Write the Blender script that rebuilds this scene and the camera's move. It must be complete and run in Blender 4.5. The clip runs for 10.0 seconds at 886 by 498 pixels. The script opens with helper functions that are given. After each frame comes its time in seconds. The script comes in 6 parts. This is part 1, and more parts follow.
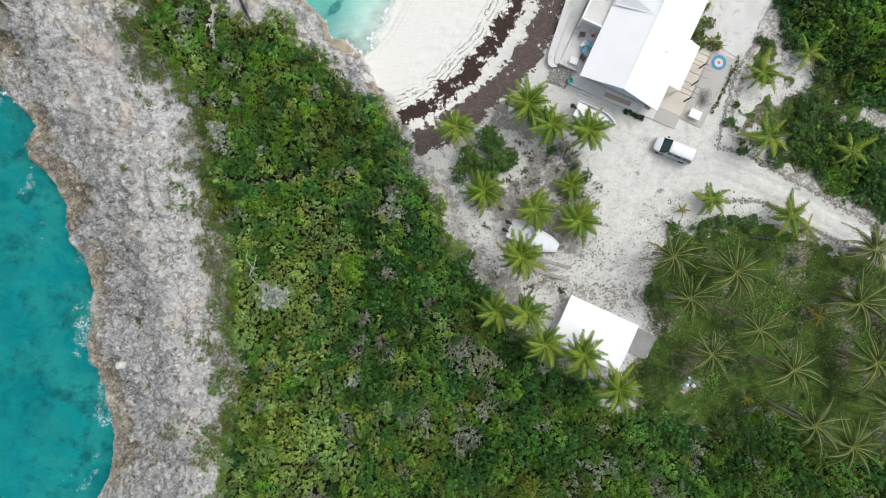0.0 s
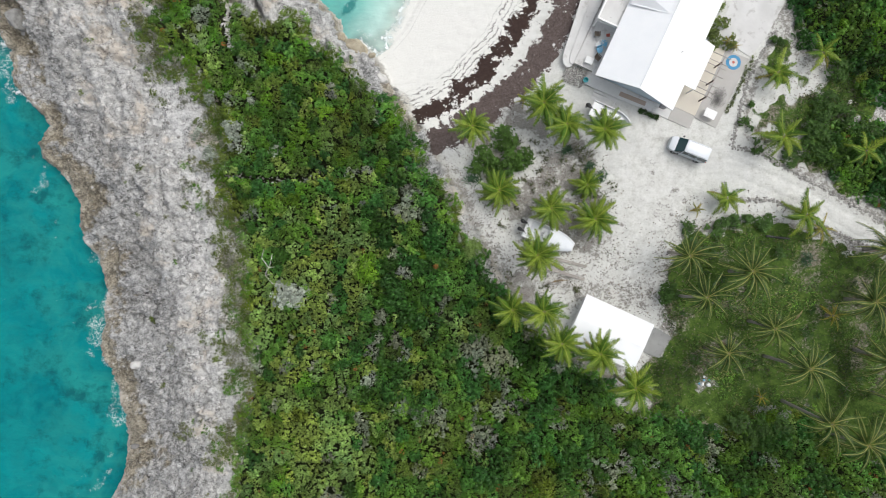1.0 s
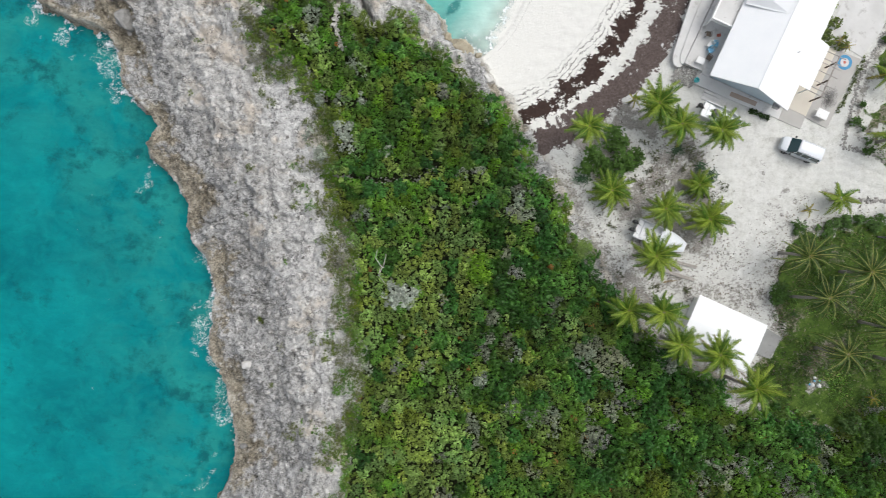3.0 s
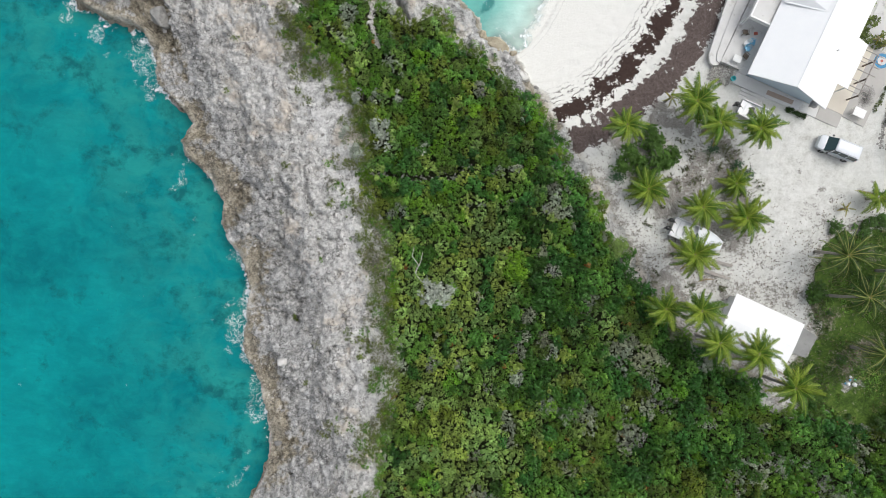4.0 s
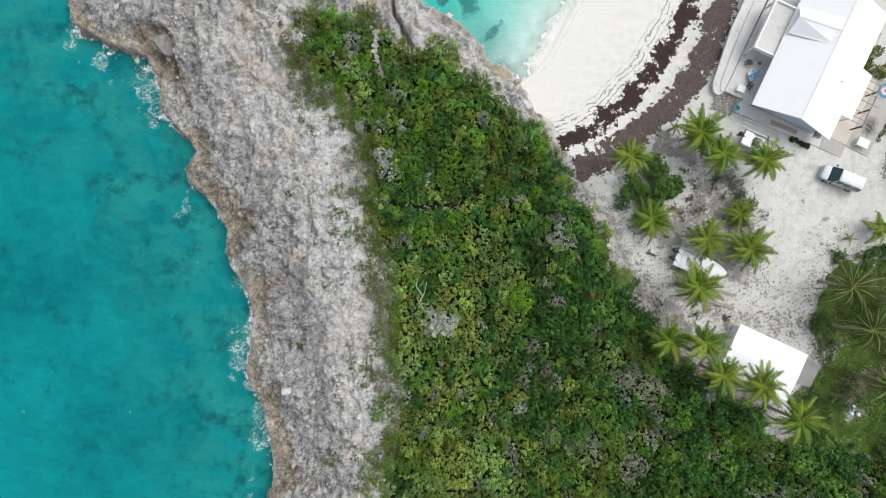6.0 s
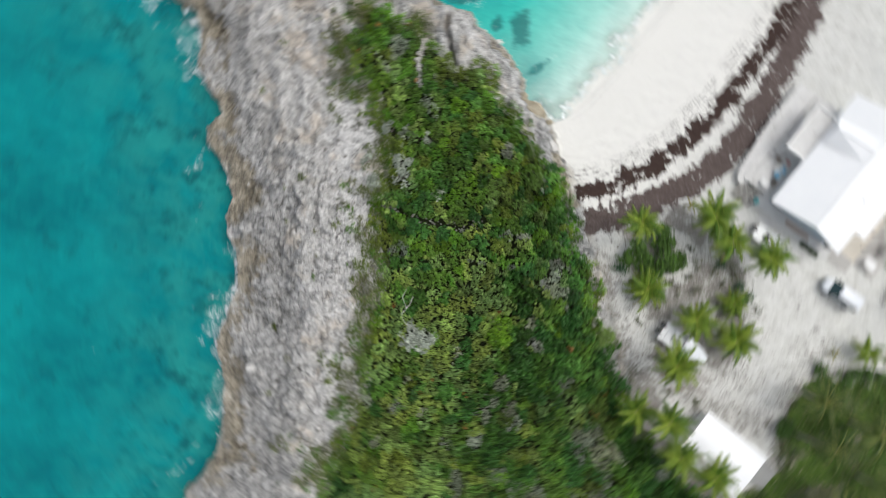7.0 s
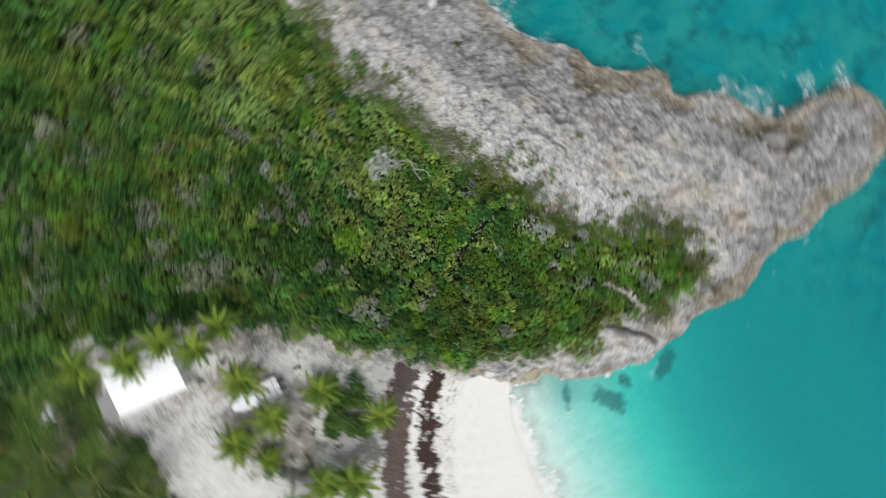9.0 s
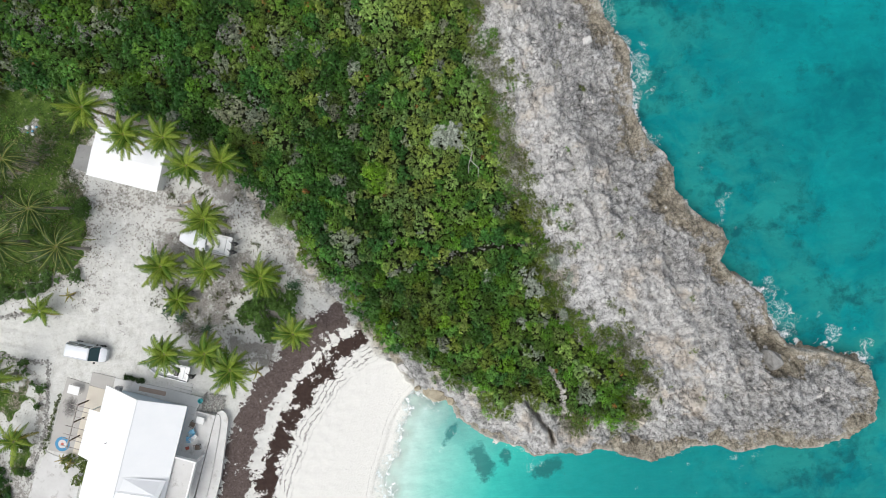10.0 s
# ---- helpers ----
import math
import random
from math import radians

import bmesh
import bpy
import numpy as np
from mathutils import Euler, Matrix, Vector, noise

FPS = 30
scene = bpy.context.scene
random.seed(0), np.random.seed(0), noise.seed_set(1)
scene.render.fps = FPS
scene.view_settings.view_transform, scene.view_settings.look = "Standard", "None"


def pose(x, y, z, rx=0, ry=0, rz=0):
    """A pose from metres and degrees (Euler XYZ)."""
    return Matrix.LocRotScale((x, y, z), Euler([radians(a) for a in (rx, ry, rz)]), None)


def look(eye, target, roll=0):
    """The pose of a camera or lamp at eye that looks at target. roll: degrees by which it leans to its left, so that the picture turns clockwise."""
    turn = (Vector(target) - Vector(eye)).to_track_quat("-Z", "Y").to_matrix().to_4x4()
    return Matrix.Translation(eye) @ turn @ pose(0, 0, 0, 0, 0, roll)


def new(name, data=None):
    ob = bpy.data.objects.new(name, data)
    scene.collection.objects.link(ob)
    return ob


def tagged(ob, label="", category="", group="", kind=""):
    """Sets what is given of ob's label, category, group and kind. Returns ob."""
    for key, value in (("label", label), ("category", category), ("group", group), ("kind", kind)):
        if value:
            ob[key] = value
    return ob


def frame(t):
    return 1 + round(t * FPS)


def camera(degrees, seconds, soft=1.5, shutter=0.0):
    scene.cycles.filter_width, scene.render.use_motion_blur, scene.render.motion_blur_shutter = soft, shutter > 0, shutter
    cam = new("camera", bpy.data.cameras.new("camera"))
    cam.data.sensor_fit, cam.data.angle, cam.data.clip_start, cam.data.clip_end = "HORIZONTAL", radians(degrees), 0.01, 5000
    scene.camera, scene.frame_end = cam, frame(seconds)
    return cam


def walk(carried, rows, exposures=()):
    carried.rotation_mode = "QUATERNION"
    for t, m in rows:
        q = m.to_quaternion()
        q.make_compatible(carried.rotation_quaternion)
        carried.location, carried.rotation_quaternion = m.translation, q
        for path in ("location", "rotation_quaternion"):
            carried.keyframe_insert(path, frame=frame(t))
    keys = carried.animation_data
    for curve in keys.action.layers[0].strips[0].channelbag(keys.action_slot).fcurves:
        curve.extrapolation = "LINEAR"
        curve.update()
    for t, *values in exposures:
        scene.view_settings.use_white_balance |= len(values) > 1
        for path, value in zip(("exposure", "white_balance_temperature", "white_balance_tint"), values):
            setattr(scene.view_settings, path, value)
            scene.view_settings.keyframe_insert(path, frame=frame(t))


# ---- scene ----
# ---------------------------------------------------------------- camera
cam = camera(71, 10.0, soft=0.8, shutter=0.6)
PATH = [
    (0.0, 0.00, 0.00, 70.48, -0.19, 0.37, -0.06), (0.5, -0.54, -0.05, 70.46, -0.16, 0.21, -0.05),
    (1.0, -1.94, -0.17, 70.51, -0.11, 0.12, -0.07), (1.5, -4.11, -0.20, 70.51, -0.09, 0.09, -0.04),
    (2.0, -6.92, -0.28, 70.45, -0.02, 0.15, -0.03), (2.5, -10.15, -0.25, 70.44, -0.02, 0.25, -0.02),
    (3.0, -13.50, -0.06, 70.52, -0.17, 0.34, -0.02), (3.6, -16.30, -0.10, 70.55, -0.26, 0.46, 0.06),
    (4.5, -17.43, -0.14, 70.59, -0.34, 0.54, 0.16),
    (5.0, -17.54, 0.44, 70.62, -0.44, 0.54, 0.14), (5.5, -17.54, 2.01, 70.60, -0.75, 0.54, 0.17),
    (6.1, -17.56, 3.20, 70.56, -0.20, 0.48, 0.17), (6.7, -17.57, 3.84, 70.52, 0.55, 0.42, 0.18),
    (6.8, -17.57, 3.93, 70.52, 0.64, 0.41, 2.34), (7.0, -17.50, 4.42, 70.55, 0.34, 0.39, 14.02),
    (7.5, -17.25, 4.75, 70.59, 0.03, 0.24, 42.48), (8.0, -17.01, 5.02, 70.69, -0.28, 0.26, 71.73),
    (8.5, -16.88, 5.33, 70.77, -0.49, 0.39, 101.62), (9.0, -16.81, 5.71, 70.79, -0.51, 0.57, 131.35),
    (9.5, -16.82, 6.13, 70.89, -0.56, 0.70, 161.98), (9.65, -16.80, 6.18, 70.88, -0.50, 0.74, 168.0),
    (10.0, -16.68, 6.22, 70.84, -0.34, 0.80, 169.39)]
EXPOSURE = -0.10
walk(cam, [(t, pose(*p)) for t, *p in PATH], [(0.0, EXPOSURE), (6.6, EXPOSURE), (7.4, EXPOSURE - 0.17), (8.0, EXPOSURE - 0.23), (8.6, EXPOSURE - 0.19), (9.4, EXPOSURE), (10.0, EXPOSURE)])

# ---------------------------------------------------------------- sky and sun: bright overcast noon
world = bpy.data.worlds.new("overcast_sky")
scene.world = world
world.use_nodes = True
wn = world.node_tree
wn.nodes.clear()
sky = wn.nodes.new("ShaderNodeTexSky")
sky.sky_type, sky.sun_disc = "NISHITA", False
sky.sun_elevation, sky.sun_rotation = radians(62), radians(60)
sky.dust_density, sky.air_density = 4.0, 1.0
pale = wn.nodes.new("ShaderNodeHueSaturation")
pale.inputs["Saturation"].default_value = 0.35
back = wn.nodes.new("ShaderNodeBackground")
back.inputs["Strength"].default_value = 0.195
wout = wn.nodes.new("ShaderNodeOutputWorld")
wn.links.new(sky.outputs[0], pale.inputs["Color"])
wn.links.new(pale.outputs[0], back.inputs["Color"])
wn.links.new(back.outputs[0], wout.inputs["Surface"])
sun = new("sun", bpy.data.lights.new("sun", "SUN"))
sun.data.energy, sun.data.angle, sun.data.color = 0.85, radians(35), (0.96, 0.97, 0.91)
# sun 62 degrees up, towards the north-east of the plan
sun.matrix_world = look((30, 17, 65), (0, 0, 0))
# ---------------------------------------------------------------- tools
rng = np.random.default_rng(7)
_perm = np.random.default_rng(3).permutation(512)
_grad = np.random.default_rng(4).uniform(0, 2 * math.pi, 512)


def perlin(x, y, seed=0):
    xi, yi = np.floor(x).astype(int), np.floor(y).astype(int)
    xf, yf = x - xi, y - yi
    u, v = xf * xf * xf * (xf * (xf * 6 - 15) + 10), yf * yf * yf * (yf * (yf * 6 - 15) + 10)

    def corner(i, j):
        a = _grad[(_perm[(_perm[(xi + i + seed * 37) % 512] + yi + j) % 512])]
        return np.cos(a) * (xf - i) + np.sin(a) * (yf - j)

    low = corner(0, 0) * (1 - u) + corner(1, 0) * u
    high = corner(0, 1) * (1 - u) + corner(1, 1) * u
    return (low * (1 - v) + high * v) * 1.5


def fbm(x, y, size, octaves=4, seed=0, gain=0.5):
    out, amp, k = 0.0, 1.0, 1.0 / size
    for n in range(octaves):
        out = out + amp * perlin(x * k, y * k, seed + n * 5)
        amp, k = amp * gain, k * 2.03
    return out


def ridged(x, y, size, octaves=4, seed=0):
    out, amp, k = 0.0, 1.0, 1.0 / size
    for n in range(octaves):
        out = out + amp * (1 - 2 * np.abs(perlin(x * k, y * k, seed + n * 7)))
        amp, k = amp * 0.5, k * 2.1
    return out


def smooth(a, b, v):
    s = np.clip((v - a) / (b - a), 0, 1)
    return s * s * (3 - 2 * s)


def line_distance(line, x, y):
    """Distance from points to a polyline."""
    best = np.full(np.shape(x), 1e9)
    for (ax, ay), (bx, by) in zip(line[:-1], line[1:]):
        dx, dy = bx - ax, by - ay
        s = np.clip(((x - ax) * dx + (y - ay) * dy) / (dx * dx + dy * dy + 1e-9), 0, 1)
        best = np.minimum(best, (x - ax - s * dx) ** 2 + (y - ay - s * dy) ** 2)
    return np.sqrt(best)


def inside(poly, x, y):
    res = np.zeros(np.shape(x), bool)
    for (ax, ay), (bx, by) in zip(poly, poly[1:] + poly[:1]):
        cross = (ay > y) != (by > y)
        res ^= cross & (x < (bx - ax) * (y - ay) / ((by - ay) or 1e-9) + ax)
    return res


def signed(poly, x, y):
    """Distance to a closed outline, positive inside."""
    d = line_distance(poly + poly[:1], x, y)
    return np.where(inside(poly, x, y), d, -d)


def nearest_cell(x, y, size, seed):
    """The nearest of jittered centres on a grid: its index pair, the distance to it, and how much farther the next one is."""
    g = np.random.default_rng(seed)
    jx, jy = g.uniform(0.05, 0.95, (256, 256)), g.uniform(0.05, 0.95, (256, 256))
    ci, cj = np.floor(x / size).astype(int), np.floor(y / size).astype(int)
    best, second, bi, bj = np.full(len(x), 1e9), np.full(len(x), 1e9), ci.copy(), cj.copy()
    for di in (-1, 0, 1):
        for dj in (-1, 0, 1):
            i, j = ci + di, cj + dj
            d = np.hypot((i + jx[i % 256, j % 256]) * size - x, (j + jy[i % 256, j % 256]) * size - y)
            near = d < best
            second = np.where(near, best, np.minimum(second, d))
            best, bi, bj = np.where(near, d, best), np.where(near, i, bi), np.where(near, j, bj)
    return bi % 256, bj % 256, best, second - best


def mesh_arrays(name, verts, faces, material, smooth_shade=False):
    """A mesh from an (n, 3) array and an (m, 3 or 4) array."""
    verts, faces = np.asarray(verts, np.float32), np.asarray(faces, np.int32)
    me = bpy.data.meshes.new(name)
    m, k = faces.shape
    me.vertices.add(len(verts))
    me.vertices.foreach_set("co", verts.ravel())
    me.loops.add(m * k)
    me.loops.foreach_set("vertex_index", faces.ravel())
    me.polygons.add(m)
    me.polygons.foreach_set("loop_start", np.arange(0, m * k, k, dtype=np.int32))
    me.polygons.foreach_set("use_smooth", np.full(m, smooth_shade))
    me.materials.append(material)
    me.update(calc_edges=True)
    return me


def point_value(me, name, values):
    me.attributes.new(name, "FLOAT", "POINT").data.foreach_set("value", np.asarray(values, np.float32).ravel())


def point_colour(me, name, rgb):
    a = np.ones((len(rgb), 4), np.float32)
    a[:, :3] = rgb
    me.attributes.new(name, "FLOAT_COLOR", "POINT").data.foreach_set("color", a.ravel())


def part(name, bm, material, parent=None, label="", smooth_shade=False):
    """Links a bmesh as one mesh object under a thing or a part."""
    me = bpy.data.meshes.new(name)
    if smooth_shade:
        for f in bm.faces:
            f.smooth = True
    bm.to_mesh(me)
    bm.free()
    me.materials.append(material)
    ob = new(name, me)
    if parent is not None:
        ob.parent = parent
    return tagged(ob, label)


def box(bm, x0, x1, y0, y1, z0, z1, bevel=0.0):
    r = bmesh.ops.create_cube(bm, size=1, matrix=Matrix.Translation(((x0 + x1) / 2, (y0 + y1) / 2, (z0 + z1) / 2)) @ Matrix.Diagonal((x1 - x0, y1 - y0, z1 - z0, 1)))
    if bevel:
        edges = list({e for v in r["verts"] for e in v.link_edges})
        bmesh.ops.bevel(bm, geom=edges, offset=bevel, segments=2, profile=0.6, affect="EDGES")
    return bm


def boxes(*rows, bevel=0.0):
    bm = bmesh.new()
    for row in rows:
        box(bm, *row, bevel=bevel)
    return bm


def tube(points, radius, sides=8, bm=None):
    """A round bar along points; radius may be a list."""
    bm = bm or bmesh.new()
    pts = [Vector(p) for p in points]
    rad = radius if isinstance(radius, (list, tuple)) else [radius] * len(pts)
    rings = []
    for i, p in enumerate(pts):
        d = (pts[min(i + 1, len(pts) - 1)] - pts[max(i - 1, 0)]).normalized()
        side = d.cross(Vector((0, 0, 1)))
        side = side.normalized() if side.length > 1e-3 else Vector((1, 0, 0))
        up = side.cross(d).normalized()
        rings.append([bm.verts.new(p + (side * math.cos(a) + up * math.sin(a)) * rad[i]) for a in (2 * math.pi * k / sides for k in range(sides))])
    for a, b in zip(rings[:-1], rings[1:]):
        for k in range(sides):
            bm.faces.new((a[k], a[(k + 1) % sides], b[(k + 1) % sides], b[k]))
    bm.faces.new(rings[0][::-1])
    bm.faces.new(rings[-1])
    bmesh.ops.recalc_face_normals(bm, faces=bm.faces)
    return bm


def prism(outline, z0, z1, bm=None):
    """A slab over a flat outline."""
    bm = bm or bmesh.new()
    low = [bm.verts.new((x, y, z0)) for x, y in outline]
    high = [bm.verts.new((x, y, z1)) for x, y in outline]
    bm.faces.new(high)
    bm.faces.new(low[::-1])
    n = len(outline)
    for k in range(n):
        bm.faces.new((low[k], low[(k + 1) % n], high[(k + 1) % n], high[k]))
    bmesh.ops.recalc_face_normals(bm, faces=bm.faces)
    return bm


def thing(name, m, label, category, group="", kind=""):
    ob = new(name)
    ob.empty_display_size = 0.3
    ob.matrix_world = m
    return tagged(ob, label, category, group, kind)


# ---------------------------------------------------------------- materials
def node(nt, kind, **inputs):
    n = nt.nodes.new(kind)
    for key, value in inputs.items():
        n.inputs[key.replace("_", " ")].default_value = value
    return n


def blank(name):
    m = bpy.data.materials.new(name)
    m.use_nodes = True
    nt = m.node_tree
    nt.nodes.clear()
    out, bsdf = nt.nodes.new("ShaderNodeOutputMaterial"), nt.nodes.new("ShaderNodeBsdfPrincipled")
    nt.links.new(bsdf.outputs[0], out.inputs[0])
    return m, nt, bsdf


def ramp(nt, source, stops):
    r = nt.nodes.new("ShaderNodeValToRGB")
    while len(r.color_ramp.elements) < len(stops):
        r.color_ramp.elements.new(0.5)
    for e, (p, c) in zip(r.color_ramp.elements, stops):
        e.position, e.color = p, (*c, 1) if len(c) == 3 else c
    nt.links.new(source, r.inputs[0])
    return r.outputs[0]


def noise_of(nt, scale, detail=4.0, rough=0.6, coords=None):
    n = node(nt, "ShaderNodeTexNoise", Scale=scale, Detail=detail, Roughness=rough)
    if coords is None:
        coords = nt.nodes.new("ShaderNodeTexCoord").outputs["Object"]
    nt.links.new(coords, n.inputs["Vector"])
    return n.outputs["Fac"]


def mix(nt, fac, a, b, how="MIX"):
    m = nt.nodes.new("ShaderNodeMix")
    m.data_type, m.blend_type = "RGBA", how
    for key, value in ((0, fac), (6, a), (7, b)):
        if isinstance(value, (int, float)):
            m.inputs[key].default_value = value
        elif isinstance(value, tuple):
            m.inputs[key].default_value = (*value, 1)
        else:
            nt.links.new(value, m.inputs[key])
    return m.outputs[2]


def maths(nt, how, a, b=0.0, clamp=False):
    m = nt.nodes.new("ShaderNodeMath")
    m.operation, m.use_clamp = how, clamp
    for key, value in ((0, a), (1, b)):
        if isinstance(value, (int, float)):
            m.inputs[key].default_value = value
        else:
            nt.links.new(value, m.inputs[key])
    return m.outputs[0]


def attr(nt, name):
    a = nt.nodes.new("ShaderNodeAttribute")
    a.attribute_name = name
    return a


def bump(nt, bsdf, height, strength=0.5, distance=0.05):
    b = node(nt, "ShaderNodeBump", Strength=strength, Distance=distance)
    nt.links.new(height, b.inputs["Height"])
    nt.links.new(b.outputs[0], bsdf.inputs["Normal"])


def surface(name, low, high, scale=3.0, rough=0.7, metal=0.0, grain=40.0, bumps=0.3, stain=None, random_tint=0.0, spec=0.5):
    """A painted, wooden, stone or plastic surface: two colours mixed at two scales, with fine relief."""
    m, nt, bsdf = blank(name)
    big, fine = noise_of(nt, scale, 5), noise_of(nt, grain, 3)
    col = mix(nt, ramp(nt, big, [(0.3, (0, 0, 0)), (0.7, (1, 1, 1))]), low, high)
    col = mix(nt, 0.25, col, mix(nt, fine, low, high))
    if stain:
        col = mix(nt, ramp(nt, noise_of(nt, scale * 2.3, 6, 0.7), [(0.56, (0, 0, 0)), (0.68, (0.8, 0.8, 0.8))]), col, stain)
    if random_tint:
        info = nt.nodes.new("ShaderNodeObjectInfo")
        hsv = nt.nodes.new("ShaderNodeHueSaturation")
        nt.links.new(maths(nt, "ADD", maths(nt, "MULTIPLY", info.outputs["Random"], random_tint), 1 - random_tint / 2), hsv.inputs["Value"])
        nt.links.new(col, hsv.inputs["Color"])
        col = hsv.outputs[0]
    nt.links.new(col, bsdf.inputs["Base Color"])
    bsdf.inputs["Roughness"].default_value, bsdf.inputs["Metallic"].default_value = rough, metal
    bsdf.inputs["Specular IOR Level"].default_value = spec
    bump(nt, bsdf, fine, bumps, 0.01)
    return m
# ---------------------------------------------------------------- plan of the shore (metres; sea level at z = 0)
ROCK_SHORE_WEST = [(-52, -95), (-46, -60), (-42.7, -39.2), (-39.8, -33.4), (-38.8, -28.0), (-37.4, -25.3), (-36.9, -22.7), (-37.4, -18.3), (-38.0, -15.4),
                   (-39.9, -11.5), (-39.6, -7.7), (-39.0, -4.9), (-39.8, -2.2), (-41.3, 0.0), (-42.5, 2.4), (-42.0, 4.6), (-43.7, 7.5),
                   (-46.5, 9.9), (-46.8, 11.6), (-45.5, 13.3), (-47.0, 15.5), (-49.4, 17.8), (-49.6, 20.4), (-50.7, 23.2), (-52.3, 24.6),
                   (-54.8, 25.2), (-57.1, 26.2), (-59.4, 27.7), (-60.0, 30.7), (-58.9, 33.7), (-56.1, 35.1), (-52.2, 35.7), (-49.7, 35.2)]
ROCK_SHORE_NORTH = [(-47.4, 34.3), (-43.5, 34.7), (-41.2, 33.3), (-39.0, 32.9), (-36.7, 33.5), (-34.0, 33.9), (-31.1, 32.4), (-28.7, 31.4),
                    (-26.1, 31.8), (-24.3, 31.2), (-21.4, 31.2), (-20.4, 29.8), (-18.8, 29.4), (-16.5, 28.2), (-14.6, 26.2), (-13.1, 23.7),
                    (-11.1, 22.6), (-9.7, 21.4)]
ROCK_FOOT = [(-9.7, 21.4), (-8.7, 19.6), (-7.5, 17.8), (-6.1, 16.2), (-5.2, 14.1), (-3.9, 12.7)]
BEACH_EDGE = [(-9.7, 21.4), (-8.2, 22.4), (-6.3, 24.6), (-4.9, 27.3), (-3.3, 30.3), (-2.3, 33.0), (-0.3, 37.0), (2.0, 45.0), (4.5, 54.7), (12, 75), (40, 110), (140, 160), (2600, 900)]
SHORE = ROCK_SHORE_WEST + ROCK_SHORE_NORTH
LAND = [(-900, -2600)] + SHORE + BEACH_EDGE[1:] + [(2600, -2600)]
# the rocky point with its scrub, as far as the yard
POINT = [(-300, -900)] + SHORE + ROCK_FOOT[1:] + [(-2.6, 9.5), (-0.5, 6.0), (1.5, 1.0), (4.5, -4.0), (9.0, -10.5), (16.5, -14.8), (30, -40), (60, -300), (60, -900)]
SCRUB = [(-36, -75), (-30.3, -41.9), (-27.6, -36.2), (-25.5, -27.8), (-25.0, -22.7), (-24.6, -19.0), (-23.7, -15.9), (-23.3, -11.6), (-24.4, -8.5),
         (-24.1, -5.4), (-24.2, -1.1), (-25.0, 2.0), (-26.6, 5.5), (-26.9, 8.0), (-26.6, 11.0), (-27.3, 14.5), (-28.8, 17.0), (-29.7, 18.6), (-31.6, 20.4), (-33.8, 22.3),
         (-34.0, 23.9), (-33.0, 25.4), (-34.2, 27.6), (-31.5, 29.3), (-28.8, 28.4), (-26.5, 28.3), (-25.0, 27.0), (-22.9, 26.2), (-21.4, 24.5), (-19.1, 26.0), (-17.2, 25.2),
         (-16.3, 22.9), (-13.8, 21.5), (-11.8, 19.9), (-10.1, 17.5), (-6.7, 15.7), (-5.2, 13.2), (-4.3, 12.0), (-4.3, 8.4),
         (-1.9, 7.8), (-0.1, 4.7), (0.5, 1.1), (2.4, -0.8), (4.2, -4.4), (6.6, -7.5), (9.7, -11.1), (12.7, -12.4), (16.4, -14.8),
         (18.2, -17.2), (22.4, -17.2), (26.7, -19.7), (30.9, -17.8), (37.0, -17.8), (40.0, -22.1), (70, -24), (70, -75)]
SCRUB_TRACK = [(36.8, 9.9), (38.5, 12.2), (42, 14.2), (47, 12.5), (58, 6), (58, -1.5), (47.5, 2.9), (43.2, 4.7), (39.8, 6.7)]
SCRUB_EAST = [(33.9, 28), (35.7, 22.8), (39.9, 19.2), (42.9, 16.1), (47.0, 14.3), (80, 12), (80, 70), (36, 70)]
GRASS = [(25.2, 1.8), (23.2, -0.4), (22.0, -3.0), (22.0, -7.5), (22.5, -9.9), (20.0, -12.9), (20.4, -17.9), (26.7, -20.7), (40, -23), (80, -25),
         (80, -12), (47.1, -2.2), (44.2, -0.9), (39.9, 0.6), (35.1, 2.0), (30.9, 2.2)]
GRASS_EAST = [(30.8, 15.6), (30.6, 11.9), (33.2, 9.8), (37.1, 7.6), (43.2, 4.4), (80, -12), (80, 14), (47, 15), (39.9, 19.2), (34.5, 24), (32.5, 20)]
TRACK = [(22, 8), (29, 8.6), (36, 5.6), (43, 1.8), (49, -1.2), (80, -18)]
FISSURE = [(-21.5, 24.6), (-22.0, 25.3), (-22.1, 25.8), (-22.7, 26.5), (-22.9, 27.3), (-23.6, 28.4), (-23.8, 29.6)]
# a hollow ledge on the headland
HOLLOW = [(-47.7, 21.0), (-47.3, 24.0), (-47.4, 25.6), (-48.4, 27.1), (-50.2, 27.4), (-51.9, 28.0), (-53.0, 26.2), (-51.2, 24.6), (-49.8, 22.6)]
FOOTPATH = [(-29.3, 7.1), (-26.3, 7.4), (-23.8, 7.7), (-20.8, 7.1), (-16.5, 7.4), (-14.7, 8.7)]
STONE_PATH = [(-24.6, 21.0), (-25.0, 22.3), (-25.6, 23.9), (-25.6, 25.4), (-25.3, 27.0)]
SEA = 0.0
YARD = 3.5


def beach_height(x, y):
    d = line_distance(BEACH_EDGE, x, y)
    d = np.where(inside(LAND, x, y), d, -d)
    up = 1.9 * smooth(-3, 15, d) + (YARD - 1.85) * smooth(11, 24, d)
    return np.where(d > 0, up, np.maximum(0.075 * d, -5.0)) - 0.05


